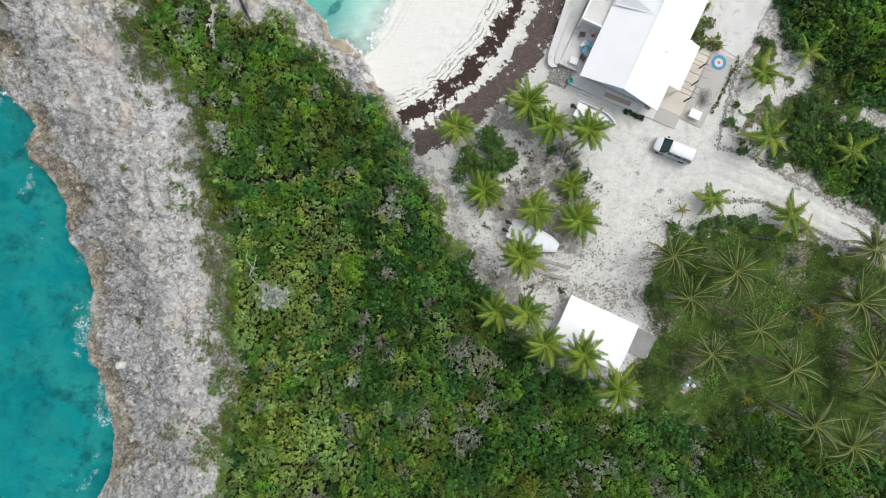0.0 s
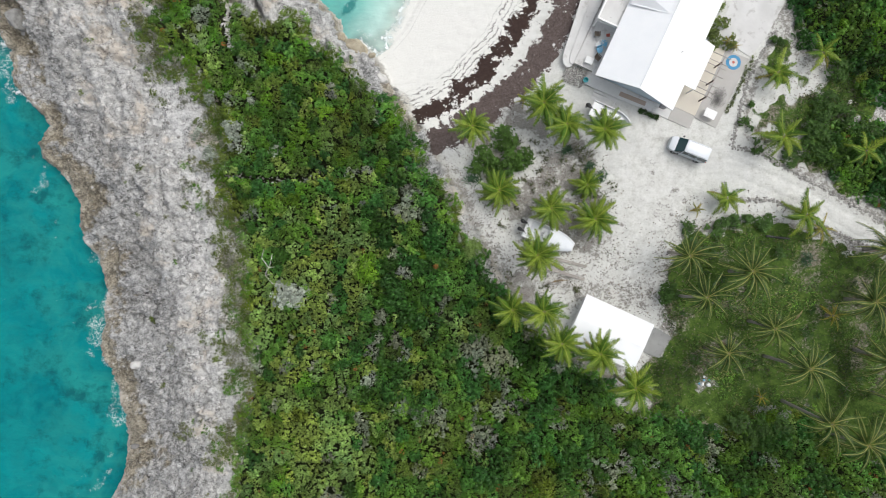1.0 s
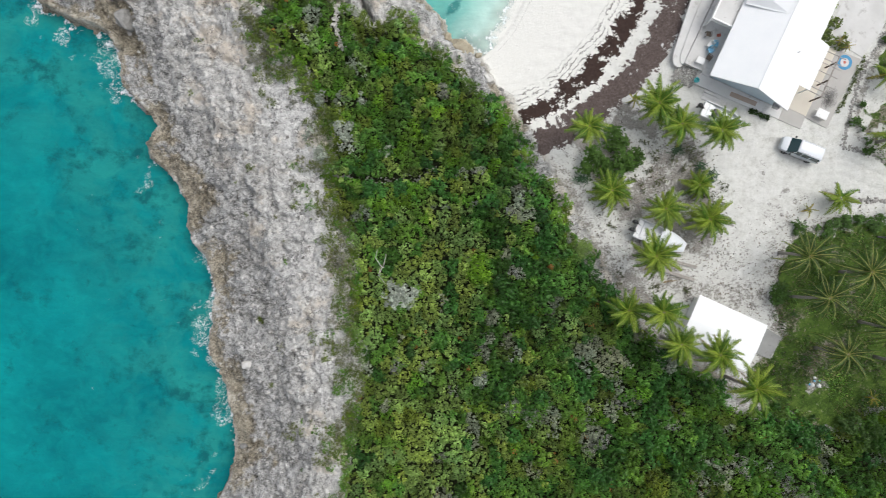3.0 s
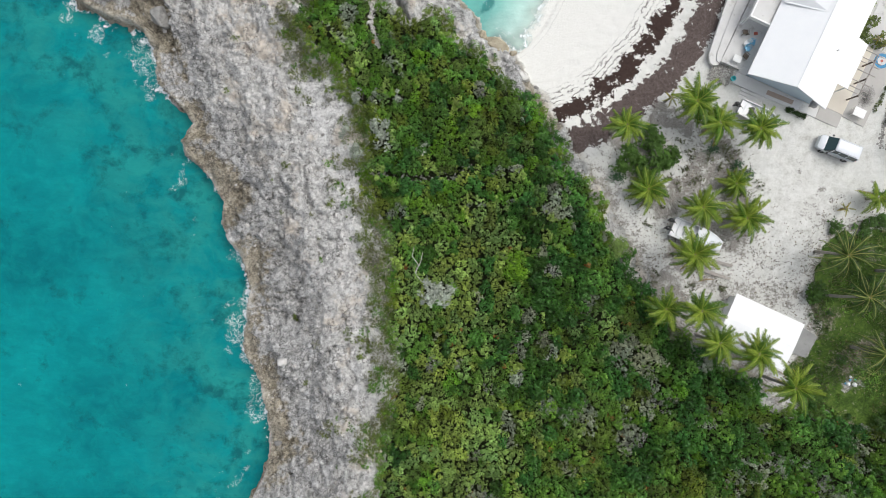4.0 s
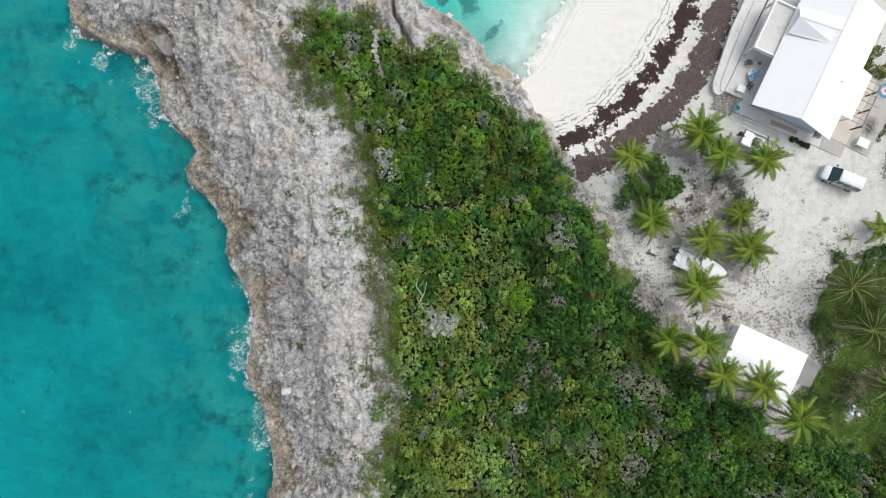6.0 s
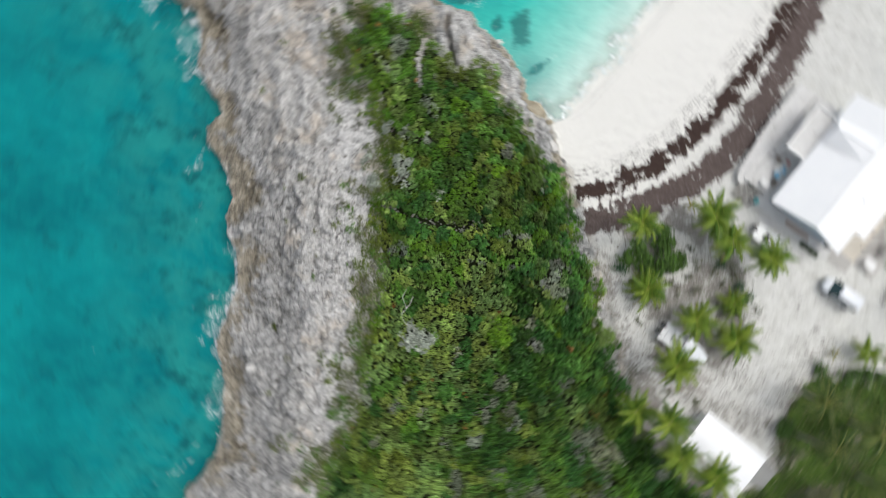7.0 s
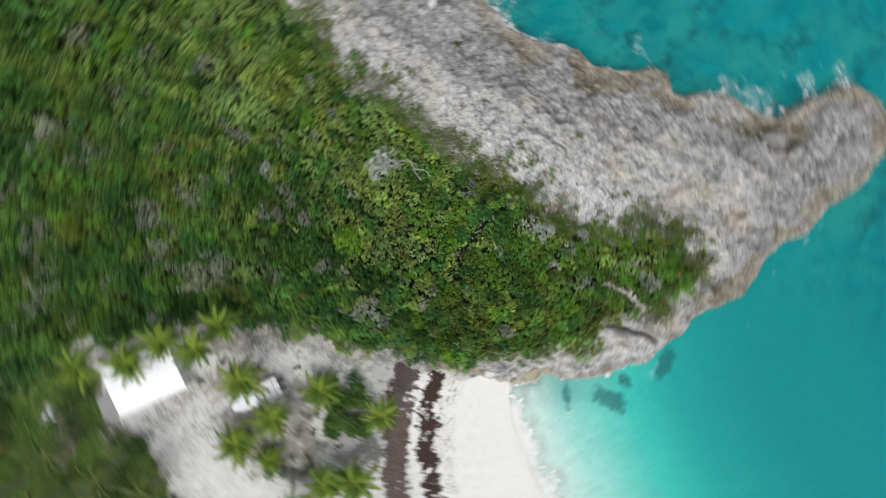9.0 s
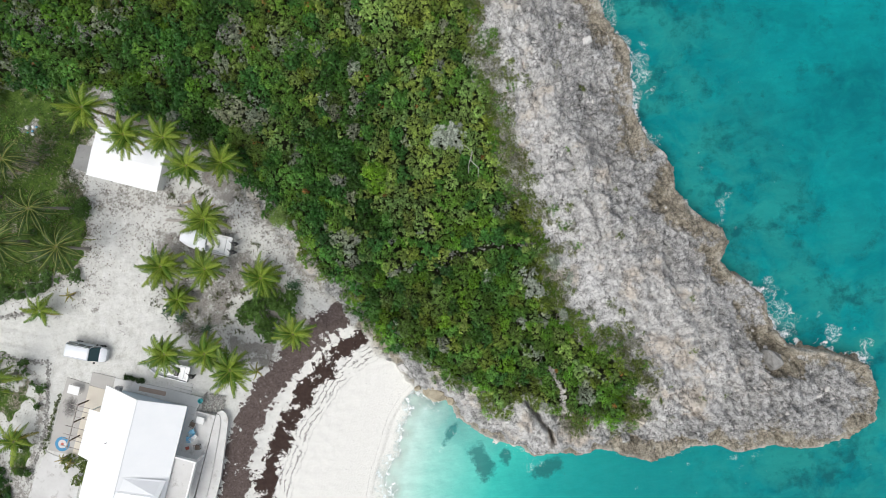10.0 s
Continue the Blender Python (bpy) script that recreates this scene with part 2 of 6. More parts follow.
def point_height(x, y, d):
    """Height of the rocky point at a distance d from its edge (negative in the sea)."""
    face = 1.7 * smooth(-0.7, 0.6, d) - 0.25 + 0.55 * smooth(0.8, 3.5, d) + 0.9 * smooth(4, 15, d)
    rough = smooth(0.2, 1.6, d) * (1 - 0.8 * smooth(10, 16, d))
    u, v = 0.94 * x + 0.34 * y, -0.34 * x + 0.94 * y
    bend = 0.8 * fbm(x, y, 3.0, 3, 41)
    relief = 0.20 * ridged(u * 1.4 + bend, v * 0.7, 3.0, 4, 2) * rough + 0.30 * fbm(x, y, 8, 3, 5) * rough
    # ledges where slabs of limestone broke away, and pits eaten into them
    lev = 1.9 * fbm(u * 1.3 + bend, v * 0.75 + bend, 4.2, 4, 11) + 0.22 * d
    step = 0.42 * (np.floor(lev) + smooth(0.0, 0.28, lev - np.floor(lev))) * rough * (1 - smooth(8, 13, d)) - 0.25 * rough
    small = 0.7 + 1.6 * fbm(x + bend, y, 1.5, 3, 17)
    step = step + 0.13 * (np.floor(2 * small) + smooth(0.0, 0.3, 2 * small - np.floor(2 * small))) * rough
    relief = relief + 0.16 * ridged(x + bend, y, 0.9, 3, 23) * rough
    pits = -0.40 * smooth(0.42, 0.66, fbm(x, y, 1.1, 3, 19)) * rough
    # broken blocks, each at its own level and tilt, large and small
    shelf = smooth(0.6, 2.2, d) * (1 - 0.85 * smooth(9, 14, d + 3 * fbm(x, y, 6, 2, 58)))
    flat_x, flat_y = np.ravel(x), np.ravel(y)
    for size, lift, tip, seed in ((2.3, 0.60, 0.30, 71), (0.9, 0.38, 0.36, 73)):
        wx, wy = flat_x + 0.35 * size * fbm(flat_x, flat_y, size, 3, seed), flat_y + 0.35 * size * fbm(flat_x, flat_y, size, 3, seed + 1)
        ci, cj, _, gap_ = nearest_cell(wx * 0.8 + 0.3 * wy, wy * 1.15 - 0.2 * wx, size, seed)
        lev_, ta, tb = np.random.default_rng(seed).uniform(-0.5, 0.5, (3, 256, 256))
        block = lift * lev_[ci, cj] + tip * (ta[ci, cj] * np.sin(3.1 * wx / size) + tb[ci, cj] * np.sin(3.1 * wy / size)) - 0.22 * smooth(0.10, 0.0, gap_)
        relief = relief + block.reshape(np.shape(x)) * shelf * smooth(-0.5, 0.1, fbm(x, y, 5, 2, seed + 3))
    relief = relief + pits
    under = np.maximum(-1.3 * smooth(-0.1, -1.2, d) + 0.28 * np.minimum(d, 0), -6.5)
    return face + np.where(d > 0, relief + step, 0) + under


def ground_parts(x, y):
    """Height and masks of the ground at plan points."""
    wob = 0.5 * fbm(x, y, 2.5, 3, 21)
    xs, ys = x + 0.6 * fbm(x, y, 2.4, 5, 31, 0.6), y + 0.6 * fbm(x, y, 2.4, 5, 32, 0.6)
    in_point = signed(POINT, x, y)
    edge_line = SHORE + ROCK_FOOT[1:]
    d_edge = line_distance(edge_line, xs, ys)
    d_edge = np.where(inside(POINT, xs, ys), d_edge, -d_edge)
    d_rock = line_distance(SHORE, x, y)
    hb = beach_height(x, y)
    hp = point_height(x, y, d_edge)
    land_d = line_distance(SHORE + BEACH_EDGE, x, y)
    land_d = np.where(inside(LAND, x, y), land_d, -land_d)
    # the point ends at its rock foot, and melts into the yard behind the beach
    near_foot = smooth(3.0, 0.0, line_distance(ROCK_FOOT, x, y))
    blend = smooth(-2.5, 2.5, in_point)
    blend = np.where(near_foot > 0, np.maximum(np.minimum(blend, smooth(-0.35, 0.35, d_edge)), 0) * near_foot + blend * (1 - near_foot), blend)
    wet_west = smooth(1.0, -1.0, line_distance(SHORE, x, y) - line_distance(BEACH_EDGE, x, y))
    sea = np.where(land_d < 0, 1.0, 0.0)
    hp = np.where((d_edge < 0) & (land_d > 0) & ((near_foot > 0) | (d_rock > 3.0)), hb, hp)
    h = hb * (1 - blend) + hp * blend
    h = np.where(sea > 0, np.where(d_rock < 14, np.minimum(hp, 0.2) * wet_west + hb * (1 - wet_west), np.where(x < -20, -5.5, hb)), h)
    # an open fissure across the rim of the point
    gap = line_distance(FISSURE, x + 0.15 * wob, y + 0.2 * wob)
    h = np.where(land_d > 0, h - 1.9 * smooth(0.30, 0.14, gap), h)
    h = h - 1.0 * smooth(0.0, 0.45, signed(HOLLOW, x, y) + 0.25 * wob) * (land_d > 0)
    rock = np.clip(blend * np.where(land_d > -1.5, 1, 0), 0, 1)
    rock = np.where((land_d < 0) & (d_rock < 14) & (x < -21), 1.0, rock)
    return h, rock, d_edge, land_d, in_point, wob


def axis(a, b, step, far):
    inner = np.arange(a, b + step / 2, step)
    out = np.cumsum(np.geomspace(step * 1.6, far / 5, 26))
    return np.concatenate([a - out[::-1], inner, b + out])


def grid(xs, ys):
    x, y = np.meshgrid(xs, ys)
    n, m = len(xs), len(ys)
    i = (np.arange(m - 1)[:, None] * n + np.arange(n - 1)[None]).ravel()
    return x.ravel(), y.ravel(), np.stack([i, i + 1, i + n + 1, i + n], 1)


# ---- ground material: limestone, sand, sea wrack, leaf litter and grass, by masks in the mesh
def ground_material():
    m, nt, bsdf = blank("shore_ground")
    pos = nt.nodes.new("ShaderNodeTexCoord").outputs["Object"]
    grit = noise_of(nt, 14.0, 4, 0.75, pos)
    fine = noise_of(nt, 4.2, 6, 0.75, pos)
    mid = noise_of(nt, 1.1, 7, 0.72, pos)
    big = noise_of(nt, 0.22, 5, 0.65, pos)
    one = lambda a, b: [(a, (0, 0, 0)), (b, (1, 1, 1))]
    # warped coordinates for broken slabs
    warp = nt.nodes.new("ShaderNodeVectorMath")
    warp.operation = "ADD"
    wn_ = node(nt, "ShaderNodeTexNoise", Scale=1.3, Detail=6.0)
    nt.links.new(pos, wn_.inputs["Vector"])
    nt.links.new(pos, warp.inputs[0])
    nt.links.new(wn_.outputs["Color"], warp.inputs[1])

    def veins(scale, detail):
        n = node(nt, "ShaderNodeTexNoise", Scale=scale, Detail=detail, Roughness=0.62)
        n.noise_type = "RIDGED_MULTIFRACTAL"
        n.normalize = True
        nt.links.new(warp.outputs[0], n.inputs["Vector"])
        return n.outputs["Fac"]

    def cells(scale, feature):
        c = node(nt, "ShaderNodeTexVoronoi", Scale=scale)
        c.feature = feature
        nt.links.new(warp.outputs[0], c.inputs["Vector"])
        return c

    slabs = cells(0.55, "F1").outputs["Color"]
    pieces = cells(2.2, "F1").outputs["Color"]
    # seams of the pieces: painted dark below as crack shade, also used as relief
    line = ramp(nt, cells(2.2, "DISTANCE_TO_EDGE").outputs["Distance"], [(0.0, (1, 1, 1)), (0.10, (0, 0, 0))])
    # limestone: tan wet skirt, grey karst, pale dusty inner shelf
    shore = maths(nt, "ADD", attr(nt, "shore").outputs["Fac"], maths(nt, "ADD", maths(nt, "MULTIPLY", maths(nt, "SUBTRACT", mid, 0.5), 5.0), maths(nt, "MULTIPLY", maths(nt, "SUBTRACT", big, 0.5), 14.0)))
    craggy = maths(nt, "ADD", maths(nt, "MULTIPLY", maths(nt, "SUBTRACT", fine, 0.5), 1.3), maths(nt, "ADD", maths(nt, "MULTIPLY", maths(nt, "SUBTRACT", mid, 0.5), 0.35), maths(nt, "MULTIPLY", maths(nt, "SUBTRACT", grit, 0.5), 1.2)))
    tone = maths(nt, "ADD", maths(nt, "ADD", maths(nt, "MULTIPLY", slabs, 0.16), maths(nt, "MULTIPLY", pieces, 0.34)), maths(nt, "ADD", maths(nt, "MULTIPLY", craggy, 1.1), 0.29))
    tone = maths(nt, "SUBTRACT", tone, maths(nt, "MULTIPLY", ramp(nt, veins(0.9, 8), one(0.5, 0.9)), 0.09))
    grey = ramp(nt, tone, [(0.20, (0.12, 0.119, 0.116)), (0.38, (0.30, 0.298, 0.292)), (0.56, (0.46, 0.458, 0.45)), (0.78, (0.68, 0.678, 0.67))])
    tan = ramp(nt, tone, [(0.28, (0.14, 0.120, 0.090)), (0.48, (0.29, 0.258, 0.20)), (0.75, (0.49, 0.445, 0.36))])
    pale = ramp(nt, tone, [(0.20, (0.31, 0.304, 0.292)), (0.45, (0.56, 0.553, 0.54)), (0.75, (0.76, 0.75, 0.73))])
    peach = mix(nt, maths(nt, "MULTIPLY", ramp(nt, big, one(0.53, 0.62)), 0.8), pale, (0.66, 0.59, 0.505))
    rock = mix(nt, ramp(nt, maths(nt, "DIVIDE", shore, 14.0), [(0.11, (0, 0, 0)), (0.20, (1, 1, 1))]), tan, grey)
    rock = mix(nt, ramp(nt, maths(nt, "DIVIDE", shore, 14.0), [(0.44, (0, 0, 0)), (0.70, (1, 1, 1))]), rock, peach)
    # broken edges of the ledges, their shade painted as thin dark lines
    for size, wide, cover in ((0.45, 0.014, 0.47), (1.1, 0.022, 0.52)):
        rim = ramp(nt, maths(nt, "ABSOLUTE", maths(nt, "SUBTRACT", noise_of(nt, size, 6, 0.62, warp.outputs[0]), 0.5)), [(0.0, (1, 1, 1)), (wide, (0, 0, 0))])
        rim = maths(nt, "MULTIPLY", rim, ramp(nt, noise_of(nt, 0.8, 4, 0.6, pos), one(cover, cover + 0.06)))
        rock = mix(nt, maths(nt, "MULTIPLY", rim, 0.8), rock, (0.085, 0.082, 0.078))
    # short open cracks and pits with their shade painted dark, and bleached flecks
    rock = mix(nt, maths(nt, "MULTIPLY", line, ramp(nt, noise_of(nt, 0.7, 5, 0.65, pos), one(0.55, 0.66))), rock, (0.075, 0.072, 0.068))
    rock = mix(nt, maths(nt, "MULTIPLY", ramp(nt, noise_of(nt, 2.3, 3, 0.5, pos), one(0.66, 0.70)), 0.6), rock, (0.66, 0.655, 0.64))
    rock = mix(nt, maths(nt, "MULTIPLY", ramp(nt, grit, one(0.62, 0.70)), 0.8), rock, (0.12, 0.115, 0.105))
    # sand of the yard, with grey dust and bits, and clean sand of the beach
    sand = ramp(nt, maths(nt, "ADD", maths(nt, "MULTIPLY", mid, 0.6), maths(nt, "MULTIPLY", fine, 0.4)), [(0.34, (0.42, 0.41, 0.375)), (0.46, (0.585, 0.585, 0.55)), (0.62, (0.71, 0.71, 0.68))])
    sand = mix(nt, ramp(nt, big, one(0.5, 0.68)), sand, mix(nt, fine, (0.50, 0.50, 0.475), (0.65, 0.655, 0.63)))
    sand = mix(nt, ramp(nt, fine, one(0.66, 0.72)), sand, (0.34, 0.31, 0.27))
    beach = mix(nt, mid, (0.715, 0.708, 0.665), (0.785, 0.778, 0.74))
    base = mix(nt, attr(nt, "beach").outputs["Fac"], sand, beach)
    # leaf litter, denser or thinner by its mask
    lit = attr(nt, "litter").outputs["Fac"]
    amount = maths(nt, "ADD", maths(nt, "MULTIPLY", maths(nt, "ADD", fine, mid), 0.5), maths(nt, "MULTIPLY", lit, 0.20))
    drop = ramp(nt, grit, [(0.35, (0.12, 0.105, 0.09)), (0.5, (0.265, 0.25, 0.228)), (0.65, (0.44, 0.425, 0.40))])
    base = mix(nt, ramp(nt, amount, one(0.60, 0.68)), base, drop)
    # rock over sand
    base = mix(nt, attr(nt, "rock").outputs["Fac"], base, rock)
    # grass
    g = attr(nt, "grass").outputs["Fac"]
    turf = ramp(nt, maths(nt, "ADD", maths(nt, "MULTIPLY", mid, 0.5), maths(nt, "MULTIPLY", fine, 0.5)), [(0.36, (0.018, 0.036, 0.009)), (0.5, (0.056, 0.105, 0.016)), (0.64, (0.13, 0.185, 0.038))])
    turf = mix(nt, ramp(nt, maths(nt, "ADD", maths(nt, "MULTIPLY", big, 0.7), maths(nt, "MULTIPLY", fine, 0.3)), one(0.535, 0.59)), turf, ramp(nt, maths(nt, "ADD", maths(nt, "MULTIPLY", fine, 0.5), maths(nt, "MULTIPLY", grit, 0.5)), [(0.38, (0.05, 0.045, 0.025)), (0.5, (0.16, 0.145, 0.105)), (0.6, (0.36, 0.34, 0.29))]))
    gm = ramp(nt, maths(nt, "ADD", maths(nt, "MULTIPLY", maths(nt, "ADD", mid, fine), 0.5), g), one(0.82, 0.95))
    base = mix(nt, gm, base, turf)
    # forest floor under the scrub, near black with canopy shade put in its colour
    shaded_soil = mix(nt, fine, (0.010, 0.014, 0.006), (0.04, 0.045, 0.02))
    sm = ramp(nt, maths(nt, "ADD", attr(nt, "shaded_soil").outputs["Fac"], maths(nt, "MULTIPLY", maths(nt, "SUBTRACT", fine, 0.5), 1.2)), one(0.42, 0.6))
    base = mix(nt, sm, base, shaded_soil)
    # cast-up sea wrack: a broad dry bank and a dark wet line
    lobes = noise_of(nt, 0.55, 4, 0.6, pos)
    rags = maths(nt, "ADD", maths(nt, "MULTIPLY", maths(nt, "SUBTRACT", lobes, 0.5), 2.2), maths(nt, "MULTIPLY", maths(nt, "SUBTRACT", noise_of(nt, 1.7, 6, 0.75, pos), 0.5), 2.6))
    wet_edge = ramp(nt, maths(nt, "ADD", attr(nt, "wetline").outputs["Fac"], rags), one(0.66, 0.72))
    wet_edge = maths(nt, "MULTIPLY", wet_edge, ramp(nt, attr(nt, "wetline").outputs["Fac"], one(0.02, 0.08)))
    dry_edge = ramp(nt, maths(nt, "ADD", attr(nt, "bank").outputs["Fac"], rags), one(0.50, 0.56))
    dry_edge = maths(nt, "MULTIPLY", dry_edge, ramp(nt, attr(nt, "bank").outputs["Fac"], one(0.02, 0.08)))
    wm = maths(nt, "MAXIMUM", wet_edge, dry_edge)
    # thin dark tide lines on the sand below the wrack
    tide = attr(nt, "tide").outputs["Fac"]
    turn = maths(nt, "FRACT", maths(nt, "MULTIPLY", maths(nt, "ADD", tide, maths(nt, "ADD", maths(nt, "MULTIPLY", mid, 1.5), maths(nt, "MULTIPLY", fine, 0.5))), 1.9))
    lines = maths(nt, "MULTIPLY", ramp(nt, turn, [(0.0, (1, 1, 1)), (0.20, (1, 1, 1)), (0.27, (0, 0, 0))]), ramp(nt, maths(nt, "DIVIDE", tide, 4.0), [(0.02, (0, 0, 0)), (0.10, (1, 1, 1)), (0.42, (1, 1, 1)), (0.62, (0, 0, 0))]))
    lines = maths(nt, "MULTIPLY", lines, ramp(nt, noise_of(nt, 0.6, 5, 0.7, pos), one(0.40, 0.50)))
    base = mix(nt, maths(nt, "MULTIPLY", lines, 0.85), base, mix(nt, grit, (0.05, 0.042, 0.038), (0.16, 0.145, 0.13)))
    weed = ramp(nt, maths(nt, "ADD", maths(nt, "MULTIPLY", fine, 0.6), maths(nt, "MULTIPLY", grit, 0.4)), [(0.36, (0.052, 0.037, 0.033)), (0.55, (0.125, 0.098, 0.09)), (0.68, (0.25, 0.215, 0.20))])
    weed = mix(nt, wet_edge, weed, mix(nt, fine, (0.022, 0.012, 0.010), (0.075, 0.05, 0.042)))
    base = mix(nt, wm, base, weed)
    nt.links.new(base, bsdf.inputs["Base Color"])
    bsdf.inputs["Roughness"].default_value = 0.92
    bsdf.inputs["Specular IOR Level"].default_value = 0.2
    rocky = maths(nt, "ADD", maths(nt, "MULTIPLY", attr(nt, "rock").outputs["Fac"], 0.9), 0.5)
    rel = maths(nt, "ADD", maths(nt, "MULTIPLY", mid, 1.4), maths(nt, "ADD", fine, maths(nt, "MULTIPLY", maths(nt, "MULTIPLY", line, attr(nt, "rock").outputs["Fac"]), -0.6)))
    bump(nt, bsdf, maths(nt, "MULTIPLY", rel, rocky), 0.8, 0.16)
    return m


rock_x, rock_y = axis(-64, 50, 0.22, 1400), axis(-40, 46, 0.15, 1400)
rock_x = np.concatenate([rock_x[rock_x < -62], np.arange(-61.95, -21, 0.13), rock_x[rock_x > -20.9]])
gx, gy, gf = grid(rock_x, rock_y)
gh, g_rock, g_edge, g_land, g_point, g_wob = ground_parts(gx, gy)
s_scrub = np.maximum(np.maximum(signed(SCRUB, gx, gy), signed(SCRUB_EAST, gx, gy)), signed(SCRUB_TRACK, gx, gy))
g_shaded_soil = smooth(0.3, 2.0, s_scrub + g_wob)
g_grass = smooth(-1.2, 1.6, np.maximum(signed(GRASS, gx, gy), 0.5 * signed(GRASS_EAST, gx, gy) - 1.0 + 1.8 * fbm(gx, gy, 5, 3, 94)) + g_wob * 3.2)
g_grass = g_grass * (0.35 + 0.65 * smooth(0.6, 3.0, np.hypot(gx - 26.2, gy + 14.6) + 2.4 * g_wob + 0.8 * fbm(gx, gy, 0.9, 2, 64)))
track = line_distance(TRACK, gx, gy)
g_grass = g_grass * smooth(1.6, 2.6, track + 0.6 * g_wob)
bd = line_distance(BEACH_EDGE, gx, gy)
g_beach = smooth(15, 10, bd) * (1 - g_rock)
WRACK_BANK = [(-4.4, 11.0), (-1.0, 12.6), (2.8, 15.0), (6.3, 18.3), (9.4, 21.7), (11.0, 25.0), (12.0, 28.0), (13.6, 34), (15, 43), (20, 60)]
WRACK_LINE = [(-5.4, 14.3), (-1.9, 15.8), (0.8, 17.7), (2.8, 20.0), (5.0, 22.0), (6.2, 24.4), (7.8, 26.9), (9.6, 31), (11.6, 36), (13.2, 43), (17, 60)]
bank, wet = line_distance(WRACK_BANK, gx, gy), line_distance(WRACK_LINE, gx, gy)
bank_w, wet_w = smooth(2.4, 0.5, bank), smooth(2.2, 0.2, wet)
g_tide = np.where((bank > wet) & (bank > 3.2) & (gh > 0.15) & (g_rock < 0.4), wet - 0.75, 0).clip(0, 4)
on_sand = (gh > 0.3) * (1 - smooth(0.3, 0.8, g_rock))
bank_w, wet_w = bank_w * on_sand, wet_w * on_sand
g_wrack = np.maximum(bank_w, wet_w)
# litter under the palms of the yard, beside the track and round the grass
yard_lit = smooth(2.5, -3.0, line_distance([(3, 11), (6, 4), (11, 8), (13, 2), (6, -5)], gx, gy) - 3.4) * (0.95 + 1.0 * fbm(gx, gy, 3.0, 3, 61))
yard_lit = np.maximum(yard_lit, smooth(3.4, 0.4, line_distance([(1.5, 12.5), (6, 14), (10, 12), (12, 10)], gx, gy)) * (0.8 + 1.0 * fbm(gx, gy, 2.5, 3, 66)))
g_lit = np.maximum(yard_lit, np.maximum(0.85 * smooth(2.2, 0.0, np.abs(signed(GRASS, gx, gy))), 0.8 * smooth(0.9, 0.0, np.abs(signed(GRASS_EAST, gx, gy)))))
g_lit = np.maximum(g_lit, 0.8 * smooth(4.5, 0.3, np.abs(s_scrub)) * (g_rock < 0.6) * smooth(1.3, 2.4, gh))
g_lit = np.maximum(g_lit, 0.7 * smooth(3.2, 0.5, line_distance([(10, -3), (13, -5.0), (20, -5.5)], gx, gy)))
g_lit = np.maximum(g_lit, 0.5 * smooth(7, 2, line_distance([(15, -1), (19, -3), (24, 7)], gx, gy)) * (fbm(gx, gy, 3, 3, 62) > 0.0))
g_lit = np.maximum(g_lit, 1.0 * smooth(3.0, 1.0, np.hypot(gx - 26.2, gy + 14.6) + 2.0 * g_wob))
g_lit = np.clip(g_lit, 0, 1) * smooth(0.6, 1.4, np.minimum(track, 9))
gh = gh + (1 - g_rock) * (gh > 0.6) * 0.05 * fbm(gx, gy, 1.2, 3, 71) + 0.10 * g_wrack * (0.6 + fbm(gx, gy, 0.8, 3, 72))
# wheel ruts of the track
gh = gh - 0.07 * smooth(0.35, 0.1, np.abs(track - 0.8)) * (gx > 24)
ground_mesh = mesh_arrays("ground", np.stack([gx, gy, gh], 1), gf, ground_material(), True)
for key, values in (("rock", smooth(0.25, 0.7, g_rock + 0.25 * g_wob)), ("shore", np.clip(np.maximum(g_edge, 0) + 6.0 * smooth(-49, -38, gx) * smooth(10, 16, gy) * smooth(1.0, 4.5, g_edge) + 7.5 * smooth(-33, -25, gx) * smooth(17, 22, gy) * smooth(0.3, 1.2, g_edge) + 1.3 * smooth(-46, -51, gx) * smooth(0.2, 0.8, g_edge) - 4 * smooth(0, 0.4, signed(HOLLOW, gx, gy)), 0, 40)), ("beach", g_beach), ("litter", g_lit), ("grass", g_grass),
                    ("shaded_soil", g_shaded_soil), ("bank", bank_w), ("wetline", wet_w), ("tide", g_tide)):
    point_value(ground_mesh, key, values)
tagged(new("ground", ground_mesh), "pale sand, limestone shore, leaf litter and turf round the bay", "ground", kind="structure")


def height_at(x, y):
    x, y = np.atleast_1d(np.asarray(x, float)), np.atleast_1d(np.asarray(y, float))
    return ground_parts(x, y)[0]


